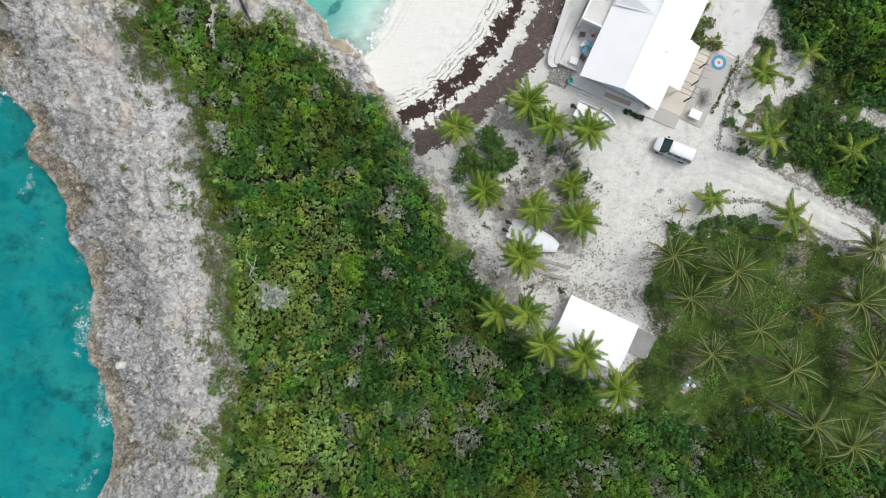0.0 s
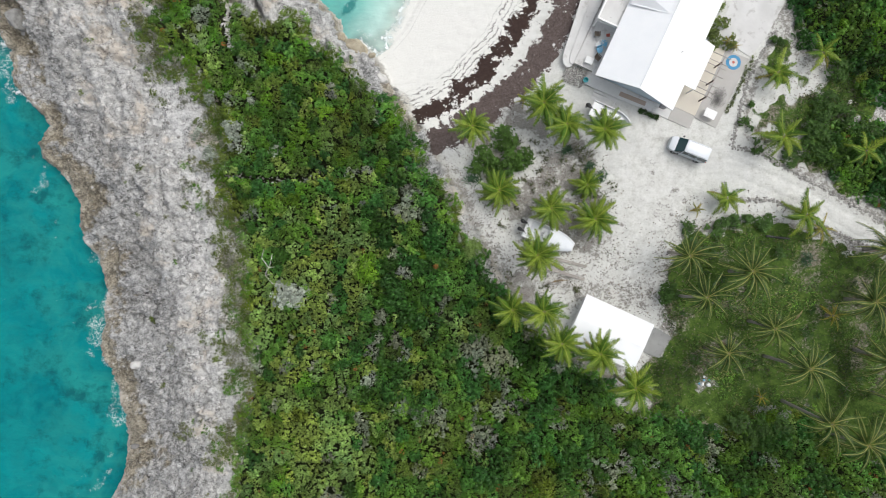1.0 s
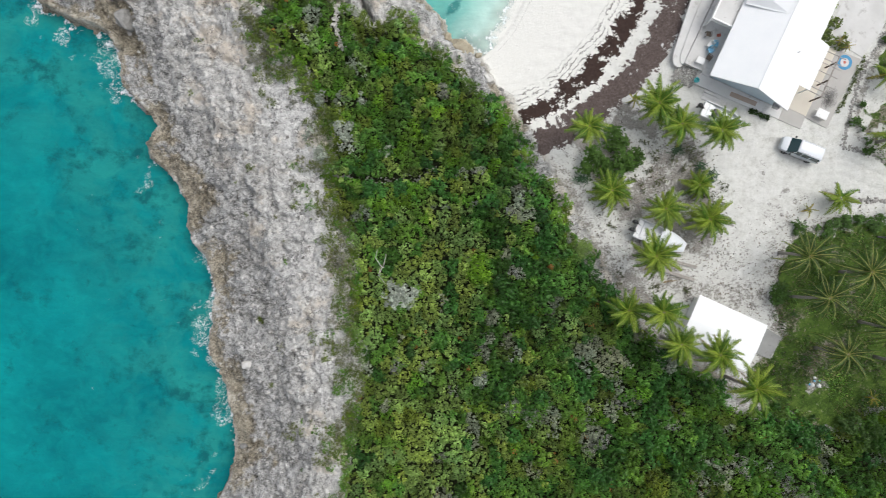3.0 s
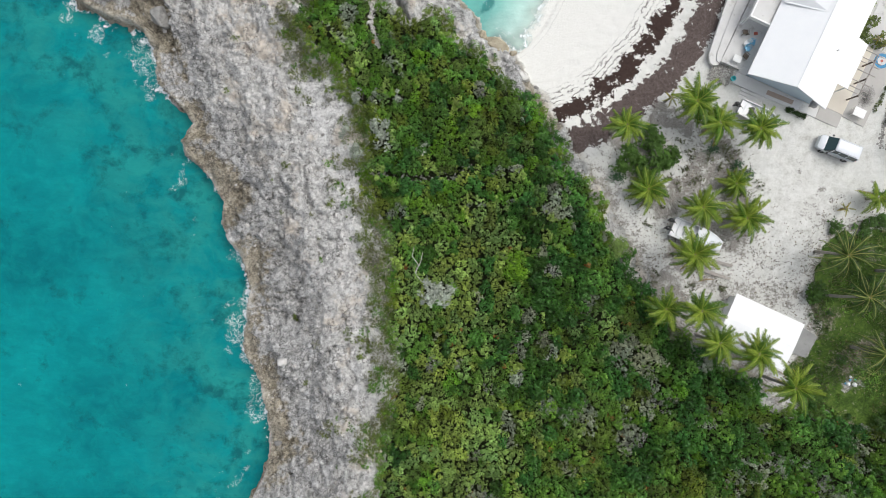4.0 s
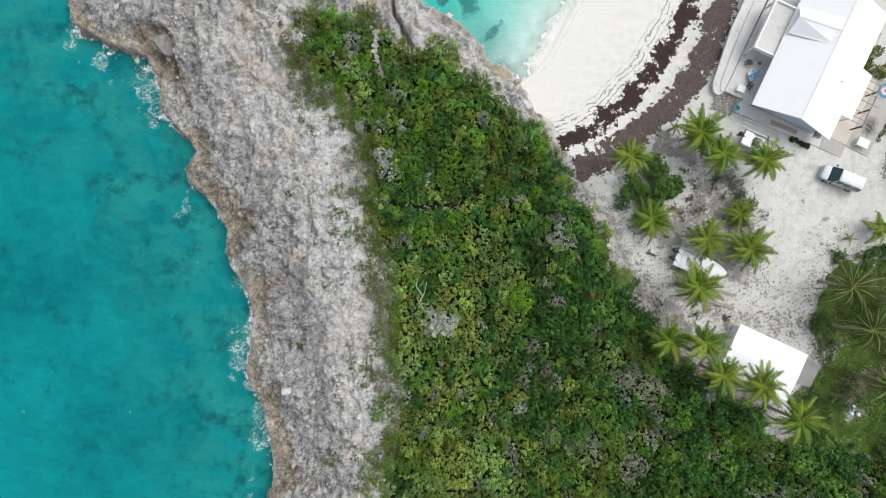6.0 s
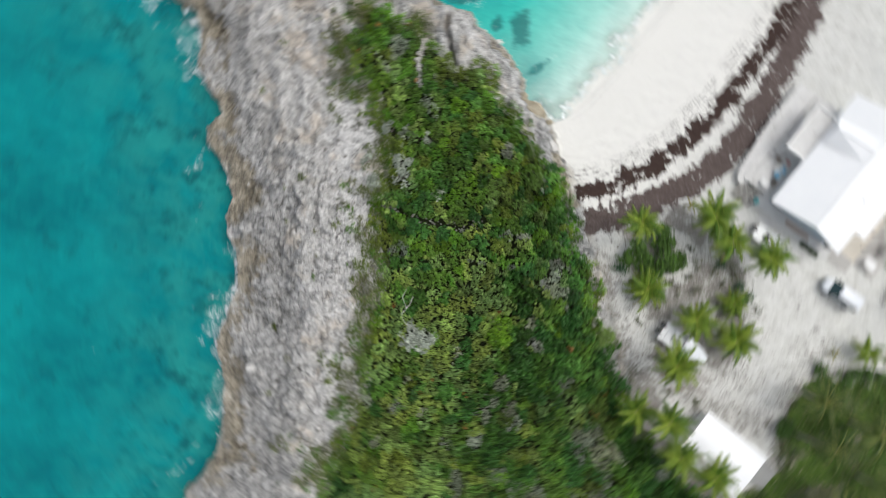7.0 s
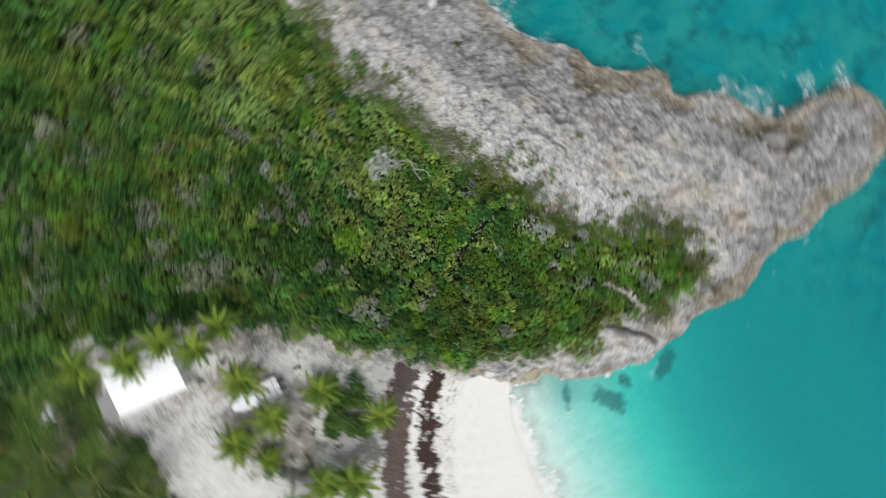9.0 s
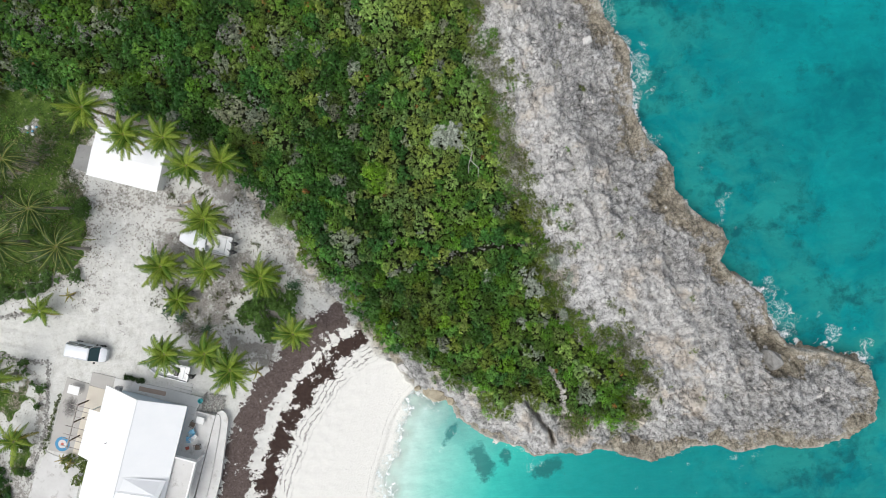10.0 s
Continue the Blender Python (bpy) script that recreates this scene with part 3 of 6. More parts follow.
# ---------------------------------------------------------------- sea
def sea_material():
    m, nt, bsdf = blank("turquoise_sea")
    pos = nt.nodes.new("ShaderNodeTexCoord").outputs["Object"]
    one = lambda a, b: [(a, (0, 0, 0)), (b, (1, 1, 1))]
    stretch = nt.nodes.new("ShaderNodeMapping")
    stretch.inputs["Rotation"].default_value = (0, 0, 0.5)
    stretch.inputs["Scale"].default_value = (1.0, 1.25, 1.0)
    nt.links.new(pos, stretch.inputs["Vector"])
    drift = nt.nodes.new("ShaderNodeVectorMath")
    drift.operation = "MULTIPLY_ADD"
    sway = node(nt, "ShaderNodeTexNoise", Scale=0.11, Detail=5.0, Roughness=0.6)
    nt.links.new(pos, sway.inputs["Vector"])
    nt.links.new(sway.outputs["Color"], drift.inputs[0])
    drift.inputs[1].default_value = (9, 9, 0)
    nt.links.new(stretch.outputs[0], drift.inputs[2])
    blot = noise_of(nt, 0.06, 6, 0.6, drift.outputs[0])
    deep = mix(nt, ramp(nt, blot, one(0.36, 0.64)), (0.0, 0.124, 0.144), (0.001, 0.228, 0.243))
    swirl = noise_of(nt, 0.42, 7, 0.66, drift.outputs[0])
    deep = mix(nt, maths(nt, "MULTIPLY", ramp(nt, swirl, one(0.42, 0.68)), 0.40), deep, (0.004, 0.305, 0.285))
    # pale bottom close to the rocks, dark reef and weed in smudges
    near = attr(nt, "reef").outputs["Fac"]
    deep = mix(nt, maths(nt, "MULTIPLY", maths(nt, "MULTIPLY", near, ramp(nt, noise_of(nt, 0.2, 5, 0.6, drift.outputs[0]), one(0.40, 0.58))), 0.65), deep, (0.022, 0.262, 0.228))
    smudge = maths(nt, "ADD", maths(nt, "MULTIPLY", noise_of(nt, 0.19, 6, 0.66, drift.outputs[0]), 0.55), maths(nt, "MULTIPLY", noise_of(nt, 0.62, 6, 0.68, pos), 0.45))
    weeds = ramp(nt, maths(nt, "ADD", smudge, maths(nt, "MULTIPLY", near, 0.05)), one(0.545, 0.665))
    deep = mix(nt, maths(nt, "MULTIPLY", weeds, 0.8), deep, (0.004, 0.088, 0.098))
    bay = ramp(nt, attr(nt, "shallow").outputs["Fac"], [(0.0, (0.004, 0.225, 0.225)), (0.35, (0.010, 0.315, 0.295)), (0.62, (0.035, 0.47, 0.40)), (0.80, (0.14, 0.55, 0.47)), (0.93, (0.30, 0.63, 0.55)), (1.0, (0.54, 0.71, 0.645))])
    bay = mix(nt, maths(nt, "MULTIPLY", ramp(nt, swirl, one(0.45, 0.70)), 0.22), bay, (0.004, 0.24, 0.225))
    grass = maths(nt, "ADD", attr(nt, "seagrass").outputs["Fac"], maths(nt, "MULTIPLY", maths(nt, "SUBTRACT", noise_of(nt, 0.55, 6, 0.68, pos), 0.5), 2.0))
    bay = mix(nt, maths(nt, "MULTIPLY", ramp(nt, grass, one(0.45, 0.75)), 0.78), bay, (0.012, 0.115, 0.115))
    col = mix(nt, attr(nt, "bay").outputs["Fac"], deep, bay)
    # wind streaks
    comb = nt.nodes.new("ShaderNodeMapping")
    comb.inputs["Rotation"].default_value, comb.inputs["Scale"].default_value = (0, 0, 0.95), (0.45, 1.7, 1.0)
    nt.links.new(pos, comb.inputs["Vector"])
    streak = noise_of(nt, 1.1, 6, 0.68, comb.outputs[0])
    col = mix(nt, maths(nt, "MULTIPLY", ramp(nt, streak, one(0.40, 0.62)), 0.20), col, mix(nt, 0.5, col, (0.0, 0.07, 0.08), "MIX"))
    # lace of foam along the rocks and the swash on the beach
    lace = noise_of(nt, 0.6, 4, 0.6, pos)
    web = node(nt, "ShaderNodeTexVoronoi", Scale=2.8)
    web.feature = "DISTANCE_TO_EDGE"
    warp = nt.nodes.new("ShaderNodeVectorMath")
    warp.operation = "ADD"
    wob = node(nt, "ShaderNodeTexNoise", Scale=1.4, Detail=6.0)
    nt.links.new(pos, wob.inputs["Vector"])
    nt.links.new(pos, warp.inputs[0])
    nt.links.new(wob.outputs["Color"], warp.inputs[1])
    nt.links.new(warp.outputs[0], web.inputs["Vector"])
    strand = lambda scale, wide: ramp(nt, maths(nt, "ABSOLUTE", maths(nt, "SUBTRACT", noise_of(nt, scale, 3, 0.55, warp.outputs[0]), 0.5)), [(0.0, (1, 1, 1)), (wide, (0, 0, 0))])
    cell = ramp(nt, web.outputs["Distance"], [(0.0, (0.22, 0.22, 0.22)), (0.05, (0, 0, 0))])
    net = maths(nt, "MAXIMUM", maths(nt, "MAXIMUM", strand(0.9, 0.022), strand(1.9, 0.026)), cell)
    fo = attr(nt, "foam").outputs["Fac"]
    spray = ramp(nt, maths(nt, "ADD", fo, maths(nt, "MULTIPLY", maths(nt, "SUBTRACT", lace, 0.5), 2.0)), one(0.42, 0.75))
    spray = maths(nt, "MULTIPLY", spray, net)
    rush = maths(nt, "ADD", attr(nt, "wash").outputs["Fac"], maths(nt, "MULTIPLY", maths(nt, "SUBTRACT", noise_of(nt, 1.8, 7, 0.76, pos), 0.5), 2.8))
    spray = maths(nt, "MAXIMUM", maths(nt, "MULTIPLY", spray, 0.8), maths(nt, "MULTIPLY", ramp(nt, rush, one(0.52, 0.72)), ramp(nt, attr(nt, "wash").outputs["Fac"], one(0.02, 0.12))), True)
    col = mix(nt, spray, col, (0.80, 0.84, 0.85))
    nt.links.new(col, bsdf.inputs["Base Color"])
    bsdf.inputs["Roughness"].default_value, bsdf.inputs["IOR"].default_value = 0.16, 1.33
    bsdf.inputs["Specular IOR Level"].default_value = 0.3
    ripples = maths(nt, "ADD", noise_of(nt, 0.9, 4, 0.6, stretch.outputs[0]), maths(nt, "MULTIPLY", noise_of(nt, 3.5, 3, 0.6, stretch.outputs[0]), 0.4))
    bump(nt, bsdf, ripples, 0.35, 0.10)
    # the film of water thins out over the sand
    clear = nt.nodes.new("ShaderNodeBsdfTransparent")
    both = nt.nodes.new("ShaderNodeMixShader")
    nt.links.new(maths(nt, "MAXIMUM", attr(nt, "body").outputs["Fac"], spray), both.inputs[0])
    nt.links.new(clear.outputs[0], both.inputs[1])
    nt.links.new(bsdf.outputs[0], both.inputs[2])
    nt.links.new(both.outputs[0], nt.nodes["Material Output"].inputs[0])
    return m


wx, wy, wf = grid(axis(-72, 14, 0.25, 1500), axis(-44, 64, 0.25, 1500))
w_rock, w_beach = line_distance(SHORE, wx, wy), line_distance(BEACH_EDGE, wx, wy)
w_out = ~inside(LAND, wx, wy)
w_bay = smooth(-52, -30, wx) * smooth(22, 31, wy + 0.22 * np.maximum(-wx - 20, 0) + 2 * fbm(wx, wy, 9, 3, 81)) * (w_out | (wx > -20))
w_bay = np.maximum(w_bay, smooth(-18, -8, wx) * (wy > 10))
swash = w_beach + 1.6 * fbm(wx, wy, 5, 3, 82)
w_edge = -ground_parts(wx, wy)[2]
# a broken white line on the rocks, and rafts of lace where the swell runs into the coves
surge = fbm(wx, wy, 6, 3, 84)
open_sea = np.where((wx < -36) & (wy < 30), 1.0, 0.35)
w_wash = open_sea * smooth(1.35, 0.40, w_edge + 0.4 * fbm(wx, wy, 1.5, 2, 83)) * smooth(-0.6, 0.1, surge) * 0.8
w_foam = np.maximum(0.0, open_sea * 0.85 * smooth(5.5, 1.0, w_edge + 1.8 * fbm(wx, wy, 3, 3, 86)) * smooth(-0.2, 0.3, surge))
w_wash = np.maximum(w_wash, 0.55 * smooth(1.4, 0.2, np.abs(swash - 1.2)) * (wx > -12))
sea_grass = np.zeros(len(wx))
for cx, cy, rx, ry, turn in ((-15.6, 31.3, 1.5, 2.6, 0.2), (-18.3, 30.9, 0.8, 1.3, -0.3), (-23.0, 33.2, 2.6, 1.2, 0.2), (-12.5, 27.5, 1.6, 0.7, 0.8), (-4.0, 44, 2.5, 1.2, 0.5)):
    ca, sa = math.cos(turn), math.sin(turn)
    u_, v_ = (wx - cx) * ca + (wy - cy) * sa, (wy - cy) * ca - (wx - cx) * sa
    sea_grass = np.maximum(sea_grass, np.exp(-(u_ / rx) ** 2 - (v_ / ry) ** 2))
sea_mesh = mesh_arrays("sea", np.stack([wx, wy, SEA + 0.05 * fbm(wx, wy, 3.0, 3, 85)], 1), wf, sea_material(), True)
for key, values in (("bay", w_bay), ("shallow", smooth(30, 1.0, w_beach)), ("foam", np.clip(w_foam, 0, 1)), ("wash", np.clip(w_wash, 0, 1)), ("reef", smooth(20, 2, w_rock)), ("seagrass", sea_grass),
                    ("body", np.maximum(smooth(0.1, 3.2, swash), smooth(-11, -17, wx)))):
    point_value(sea_mesh, key, values)
tagged(new("sea", sea_mesh), "clear turquoise sea with dark reef patches and foam", "sea", kind="structure")
# ---------------------------------------------------------------- scrub
def leaf_material():
    m, nt, bsdf = blank("leaves")
    tint = attr(nt, "tint").outputs["Color"]
    geo = nt.nodes.new("ShaderNodeNewGeometry")
    hsv = nt.nodes.new("ShaderNodeHueSaturation")
    nt.links.new(maths(nt, "ADD", maths(nt, "MULTIPLY", geo.outputs["Random Per Island"], 0.34), 0.83), hsv.inputs["Value"])
    nt.links.new(tint, hsv.inputs["Color"])
    nt.links.new(hsv.outputs[0], bsdf.inputs["Base Color"])
    bsdf.inputs["Roughness"].default_value, bsdf.inputs["Specular IOR Level"].default_value = 0.42, 0.35
    glow = nt.nodes.new("ShaderNodeBsdfTranslucent")
    nt.links.new(hsv.outputs[0], glow.inputs["Color"])
    both = nt.nodes.new("ShaderNodeMixShader")
    both.inputs[0].default_value = 0.3
    nt.links.new(bsdf.outputs[0], both.inputs[1])
    nt.links.new(glow.outputs[0], both.inputs[2])
    nt.links.new(both.outputs[0], nt.nodes["Material Output"].inputs[0])
    return m


LEAF = leaf_material()
DARK, MID, LIME, GREY, RUST, OLIVE, SILVER, FRESH = ((0.055, 0.158, 0.026), (0.120, 0.250, 0.036), (0.235, 0.350, 0.085), (0.31, 0.325, 0.29), (0.34, 0.15, 0.04), (0.145, 0.225, 0.036), (0.30, 0.345, 0.25), (0.125, 0.275, 0.022))


def leaves(cx, cy, cz, rgb, count, length, width, up=0.55):
    """Rosettes of kite-shaped leaves round the given centres: vertices, faces and colours."""
    n = len(cx)
    c = np.repeat(np.stack([cx, cy, cz], 1), count, 0)
    k = n * count
    a = rng.uniform(0, 2 * math.pi, k)
    e = rng.normal(up, 0.45, k)
    ln = np.repeat(np.broadcast_to(length, n), count) * rng.uniform(0.7, 1.25, k)
    wd = np.repeat(np.broadcast_to(width, n), count) * rng.uniform(0.8, 1.2, k)
    d = np.stack([np.cos(a) * np.cos(e), np.sin(a) * np.cos(e), np.sin(e)], 1)
    s = np.stack([-np.sin(a), np.cos(a), rng.normal(0, 0.35, k)], 1)
    c = c + rng.normal(0, 0.3, (k, 3)) * ln[:, None]
    v = np.empty((k, 4, 3))
    v[:, 0] = c
    v[:, 1] = c + 0.55 * ln[:, None] * d + wd[:, None] * s
    v[:, 2] = c + ln[:, None] * d - np.array([0, 0, 0.25]) * ln[:, None]
    v[:, 3] = c + 0.55 * ln[:, None] * d - wd[:, None] * s
    col = np.repeat(rgb, count, 0) * rng.uniform(0.85, 1.15, (k, 1))
    return v.reshape(-1, 3), np.arange(k * 4).reshape(-1, 4), np.repeat(col, 4, 0)


def tufts(x, y, z, r, h, rgb, each):
    """Centres of leaf rosettes over dome-shaped shrubs."""
    n = len(x)
    k = np.maximum(3, (each * r * r).astype(int))
    i = np.repeat(np.arange(n), k)
    a, q = rng.uniform(0, 2 * math.pi, len(i)), np.sqrt(rng.uniform(0, 1, len(i)))
    lump = 1 + 0.18 * np.sin(3 * a + i) + 0.12 * np.sin(7 * a + 2.3 * i)
    px, py = x[i] + r[i] * q * lump * np.cos(a), y[i] + r[i] * q * lump * np.sin(a)
    depth = np.where(rng.uniform(0, 1, len(i)) < 0.3, rng.uniform(0.45, 0.85, len(i)), 1.0)
    pz = z[i] + h[i] * np.sqrt(np.clip(1 - 0.85 * q * q, 0, 1)) * depth + rng.normal(0, 0.06, len(i))
    shade = rng.uniform(0.8, 1.25, (len(i), 1))
    return px, py, pz, rgb[i] * shade


def leafy(name, label, category, sets, kind="stuff"):
    vs, fs, cs, n = [], [], [], 0
    for v, f, c in sets:
        vs.append(v), fs.append(f + n), cs.append(c)
        n += len(v)
    me = mesh_arrays(name, np.concatenate(vs), np.concatenate(fs), LEAF)
    point_colour(me, "tint", np.concatenate(cs))
    return tagged(new(name, me), label, category, kind=kind)


def jittered(x0, x1, y0, y1, step, loose=0.5):
    x, y = np.meshgrid(np.arange(x0, x1, step), np.arange(y0, y1, step))
    x, y = x.ravel(), y.ravel()
    return x + rng.uniform(-loose, loose, len(x)) * step, y + rng.uniform(-loose, loose, len(x)) * step


# places where silver bushes stand instead of the scrub
CLEARINGS = ((-18.7, -5.0, 1.0), (-17.6, -5.0, 0.9), (-24.6, 12.5, 0.9), (-24.1, 11.1, 0.7), (-26.9, 9.8, 0.8), (-26.5, 15.8, 0.6), (-22.3, 15.7, 0.5))


def clumps(cx, cy, cz, rgb, radius, count, length, width):
    """Rounded tufts: leaves laid over the upper side of small balls. Every size may differ from tuft to tuft."""
    n = len(cx)
    count = np.broadcast_to(count, n).astype(int)
    i = np.repeat(np.arange(n), count)
    k = len(i)
    a, u = rng.uniform(0, 2 * math.pi, k), rng.uniform(-0.05, 1.0, k)
    q = np.sqrt(1 - u * u)
    d = np.stack([q * np.cos(a), q * np.sin(a), u], 1)
    p = np.stack([cx, cy, cz], 1)[i] + d * (np.broadcast_to(radius, n)[i] * rng.uniform(0.9, 1.1, k))[:, None]
    nrm = d + rng.normal(0, 0.20, (k, 3))
    nrm /= np.linalg.norm(nrm, axis=1, keepdims=True)
    t = np.cross(nrm, rng.normal(0, 1, (k, 3)))
    t /= np.linalg.norm(t, axis=1, keepdims=True) + 1e-6
    b = np.cross(nrm, t)
    ln = (np.broadcast_to(length, n)[i] * rng.uniform(0.75, 1.25, k))[:, None]
    wd = (np.broadcast_to(width, n)[i] * rng.uniform(0.8, 1.2, k))[:, None]
    v = np.empty((k, 4, 3))
    v[:, 0], v[:, 1], v[:, 2], v[:, 3] = p - 0.5 * ln * t, p + wd * b, p + 0.5 * ln * t, p - wd * b
    col = rgb[i] * rng.uniform(0.9, 1.1, (k, 1))
    return v.reshape(-1, 3), np.arange(k * 4).reshape(-1, 4), np.repeat(col, 4, 0)


# kinds of shrub: colour, radius of a tuft, leaves in it, leaf length, half width of a leaf
KINDS = [(DARK, 0.21, 20, 0.17, 0.075), (MID, 0.195, 20, 0.15, 0.066), (LIME, 0.185, 22, 0.145, 0.070), (GREY, 0.25, 22, 0.26, 0.017),
         (SILVER, 0.17, 17, 0.13, 0.055), (OLIVE, 0.25, 30, 0.125, 0.032), (FRESH, 0.25, 24, 0.14, 0.055)]


def thicket(name, label, x0, x1, y0, y1, step, poly, grow, scale=1.0, shrub=1.35):
    """A closed canopy of neighbouring shrubs, each of one kind, domed, with dark gaps between; a sparser layer below."""
    sets = []
    for grape in (False, True):
        pitch = 1.17 * step if grape else step
        x, y = jittered(x0, x1, y0, y1, pitch, 0.36 if grape else 0.5)
        s = signed(poly, x, y) + 0.9 * fbm(x, y, 4, 3, 91) + 0.5 * fbm(x, y, 1.3, 2, 88)
        keep = (s > 0.1) & (line_distance(FOOTPATH, x, y) > 0.3 + 0.3 * fbm(x, y, 1.5, 2, 87)) & (line_distance(STONE_PATH, x, y) > 0.36) & (line_distance(FISSURE, x, y) > 0.3)
        for cx, cy, r in CLEARINGS:
            keep &= np.hypot(x - cx, y - cy) > r
        x, y, s = x[keep], y[keep], s[keep]
        px, py = x + 0.45 * fbm(x, y, 1.1, 2, 90), y + 0.45 * fbm(x, y, 1.1, 2, 89)
        i, j, _, gap = nearest_cell(px, py, shrub, 5)
        bi, bj, _, wide = nearest_cell(px, py, shrub * 2.3, 15)
        u1, u2, u3, u4 = np.random.default_rng(6).uniform(0, 1, (4, 256, 256))
        z = height_at(x, y)
        # westward it is low and bright, towards the yard tall and dark
        west = np.clip((x + 24 - 5 * smooth(4, -6, y)) / 22 + 0.45 * fbm(x, y, 8, 3, 92) - 0.010 * (y + 8) + 0.35 * smooth(-12, -4, x) * smooth(-5, 5, y), 0, 1)
        zone = fbm(x, y, 6, 3, 93)
        core = np.exp(-(((x + 8) / 7.0) ** 2)) * smooth(-22, -8, y)
        south = smooth(-4, -16, y) * smooth(-14, -4, x)
        w = np.stack([0.25 + 0.9 * west + 0.9 * core + 0.6 * (zone > 0.25),
                      0.7 + 0.8 * west,
                      (4.6 * (1 - west) ** 1.3 + 0.5 * (zone < -0.3)) * (0.12 + 0.88 * smooth(11, -3, y + 4 * zone)),
                      0.03 + 0.08 * south + 0.08 * (zone < -0.4) + 0.5 * np.exp(-((x - 15) / 8) ** 2 - ((y + 22) / 5) ** 2),
                      0.07 + 0.20 * south + 0.25 * (zone < -0.45) + 0.3 * smooth(-18, -25, x) * smooth(6, 10, y),
                      0.20 + 1.5 * (s < 2.0) * (x < -15) + 0.5 * (s < 1.2) + 0.35 * smooth(4, 14, y) + 0.25 * south,
                      0.16 + 0.45 * smooth(2, 12, y)], 1)
        w = w / w.sum(1, keepdims=True)
        # kinds grow in groups: many shrubs take the kind of their group
        kind = np.where(u2[j, i] < 0.25 + 0.3 * west, u1[bi, bj], u1[i, j])
        sort = np.minimum((np.cumsum(w, 1) < kind[:, None]).sum(1), len(KINDS) - 1)
        hue = (u3[j, i] - 0.5) + 0.5 * (u4[bi, bj] - 0.5)
        hue = np.where((sort == 3) | (sort == 4), 0.05 + 0.3 * hue, hue)
        tint = np.stack([1 + 0.24 * hue, 1 + 0 * hue, 1 - 0.45 * hue], 1)
        rgb = np.array([k[0] for k in KINDS])[sort] * tint * ((0.68 + 0.64 * u2[i, j]) * (0.80 + 0.40 * u3[bj, bi]))[:, None] * rng.uniform(0.72, 1.28, (len(x), 1))
        rgb = np.where(rng.uniform(0, 1, (len(x), 1)) < 0.002, np.array([RUST]) * rng.uniform(0.6, 1.2, (len(x), 1)), rgb)
        # some twigs and dead sprays among the leaves
        sort = np.where((sort == 3) & (rng.uniform(0, 1, len(x)) < 0.25), 1, sort)
        rgb = np.where((sort == 1)[:, None] & (rgb[:, 2:] > 0.12), np.array([MID]), rgb)
        dome, crown = smooth(0.0, 0.75 * shrub, gap), smooth(0.0, 1.5 * shrub, wide)
        h = (0.35 + grow * smooth(0, 6, s) * (0.5 + 0.5 * west)) * (0.75 + 0.5 * u3[i, j]) + (0.9 * crown * (0.3 + 0.8 * west) + (0.35 + 0.45 * west) * dome) * smooth(0.2, 3, s)
        table = np.array([k[1:] for k in KINDS])
        size = scale * rng.uniform(0.8, 1.25, len(x)) * (0.85 + 0.35 * u4[i, j])
        # tufts thin out along the seams between shrubs
        stay = rng.uniform(0, 1, len(x)) < np.where(gap < 0.10 * shrub, 0.5, 0.97)
        top = z + h + rng.normal(0, 0.10, len(x))
        k, f = table[sort], stay & ((sort == 2) == grape)
        sets.append(clumps(x[f], y[f], top[f], rgb[f], k[f, 0] * size[f], k[f, 1], k[f, 2] * size[f], k[f, 3] * size[f]))
        low = (rng.uniform(0, 1, len(x)) < 0.75) & ((sort == 2) == grape)
        a, q = rng.uniform(0, 6.28, low.sum()), step * 0.7
        sets.append(leaves(x[low] + q * np.cos(a), y[low] + q * np.sin(a), z[low] + h[low] * rng.uniform(0.25, 0.6, low.sum()), rgb[low], 6, scale * 0.24, scale * 0.10, 0.3))
    return leafy(name, label, "scrub", sets)


thicket("scrub", "dense green coastal scrub of sea grape and low shrubs", -37, 49, -33, 31, 0.31, SCRUB, 2.0)
thicket("scrub", "dense green coastal scrub farther along the shore", -37, 52, -72, -33, 0.75, SCRUB, 2.0, 2.3, 2.2)
thicket("scrub", "tall dark green scrub beside the sand track", 33, 54, 11, 36, 0.36, SCRUB_EAST, 1.8, 1.15)
thicket("scrub", "low dark green thicket along the sand track", 36, 52, -1, 15, 0.36, SCRUB_TRACK, 0.9, 1.1)

# low olive bushes creeping out of the scrub over the rock shelf
hx, hy = jittered(-52, -22, -34, 33, 0.8)
hs = -signed(SCRUB, hx, hy)
hedge = ground_parts(hx, hy)
patchy = fbm(hx, hy, 4.5, 3, 95) + 0.5 * fbm(hx, hy, 1.6, 2, 96)
near = (hs > -1.0) & (hs < 7.5) & (hedge[2] > 5.0) & (patchy > -0.02 + 0.13 * np.maximum(hs, 0))
# a tongue of bushes on the headland, and the bare sandy pocket behind it
near &= (np.hypot((hx + 29.8) / 1.8, (hy - 16.6) / 3.6) > 1) & (np.hypot((hx + 31.5) / 2.0, (hy - 12.5) / 2.0) > 1)
near |= (line_distance([(-34.4, 21.6), (-33.9, 18.6), (-33.2, 15.6)], hx, hy) < 0.9 + 0.8 * patchy) & (rng.uniform(0, 1, len(hx)) < 0.8)
near |= (hs > -1.2) & (hs < 2.6) & (hedge[2] > 2.5) & (hedge[1] > 0.9) & (rng.uniform(0, 1, len(hx)) < 0.35 + 0.35 * smooth(8, 2, hy) + 1.3 * fbm(hx, hy, 3.5, 3, 87) - 0.15 * np.maximum(hs, 0))
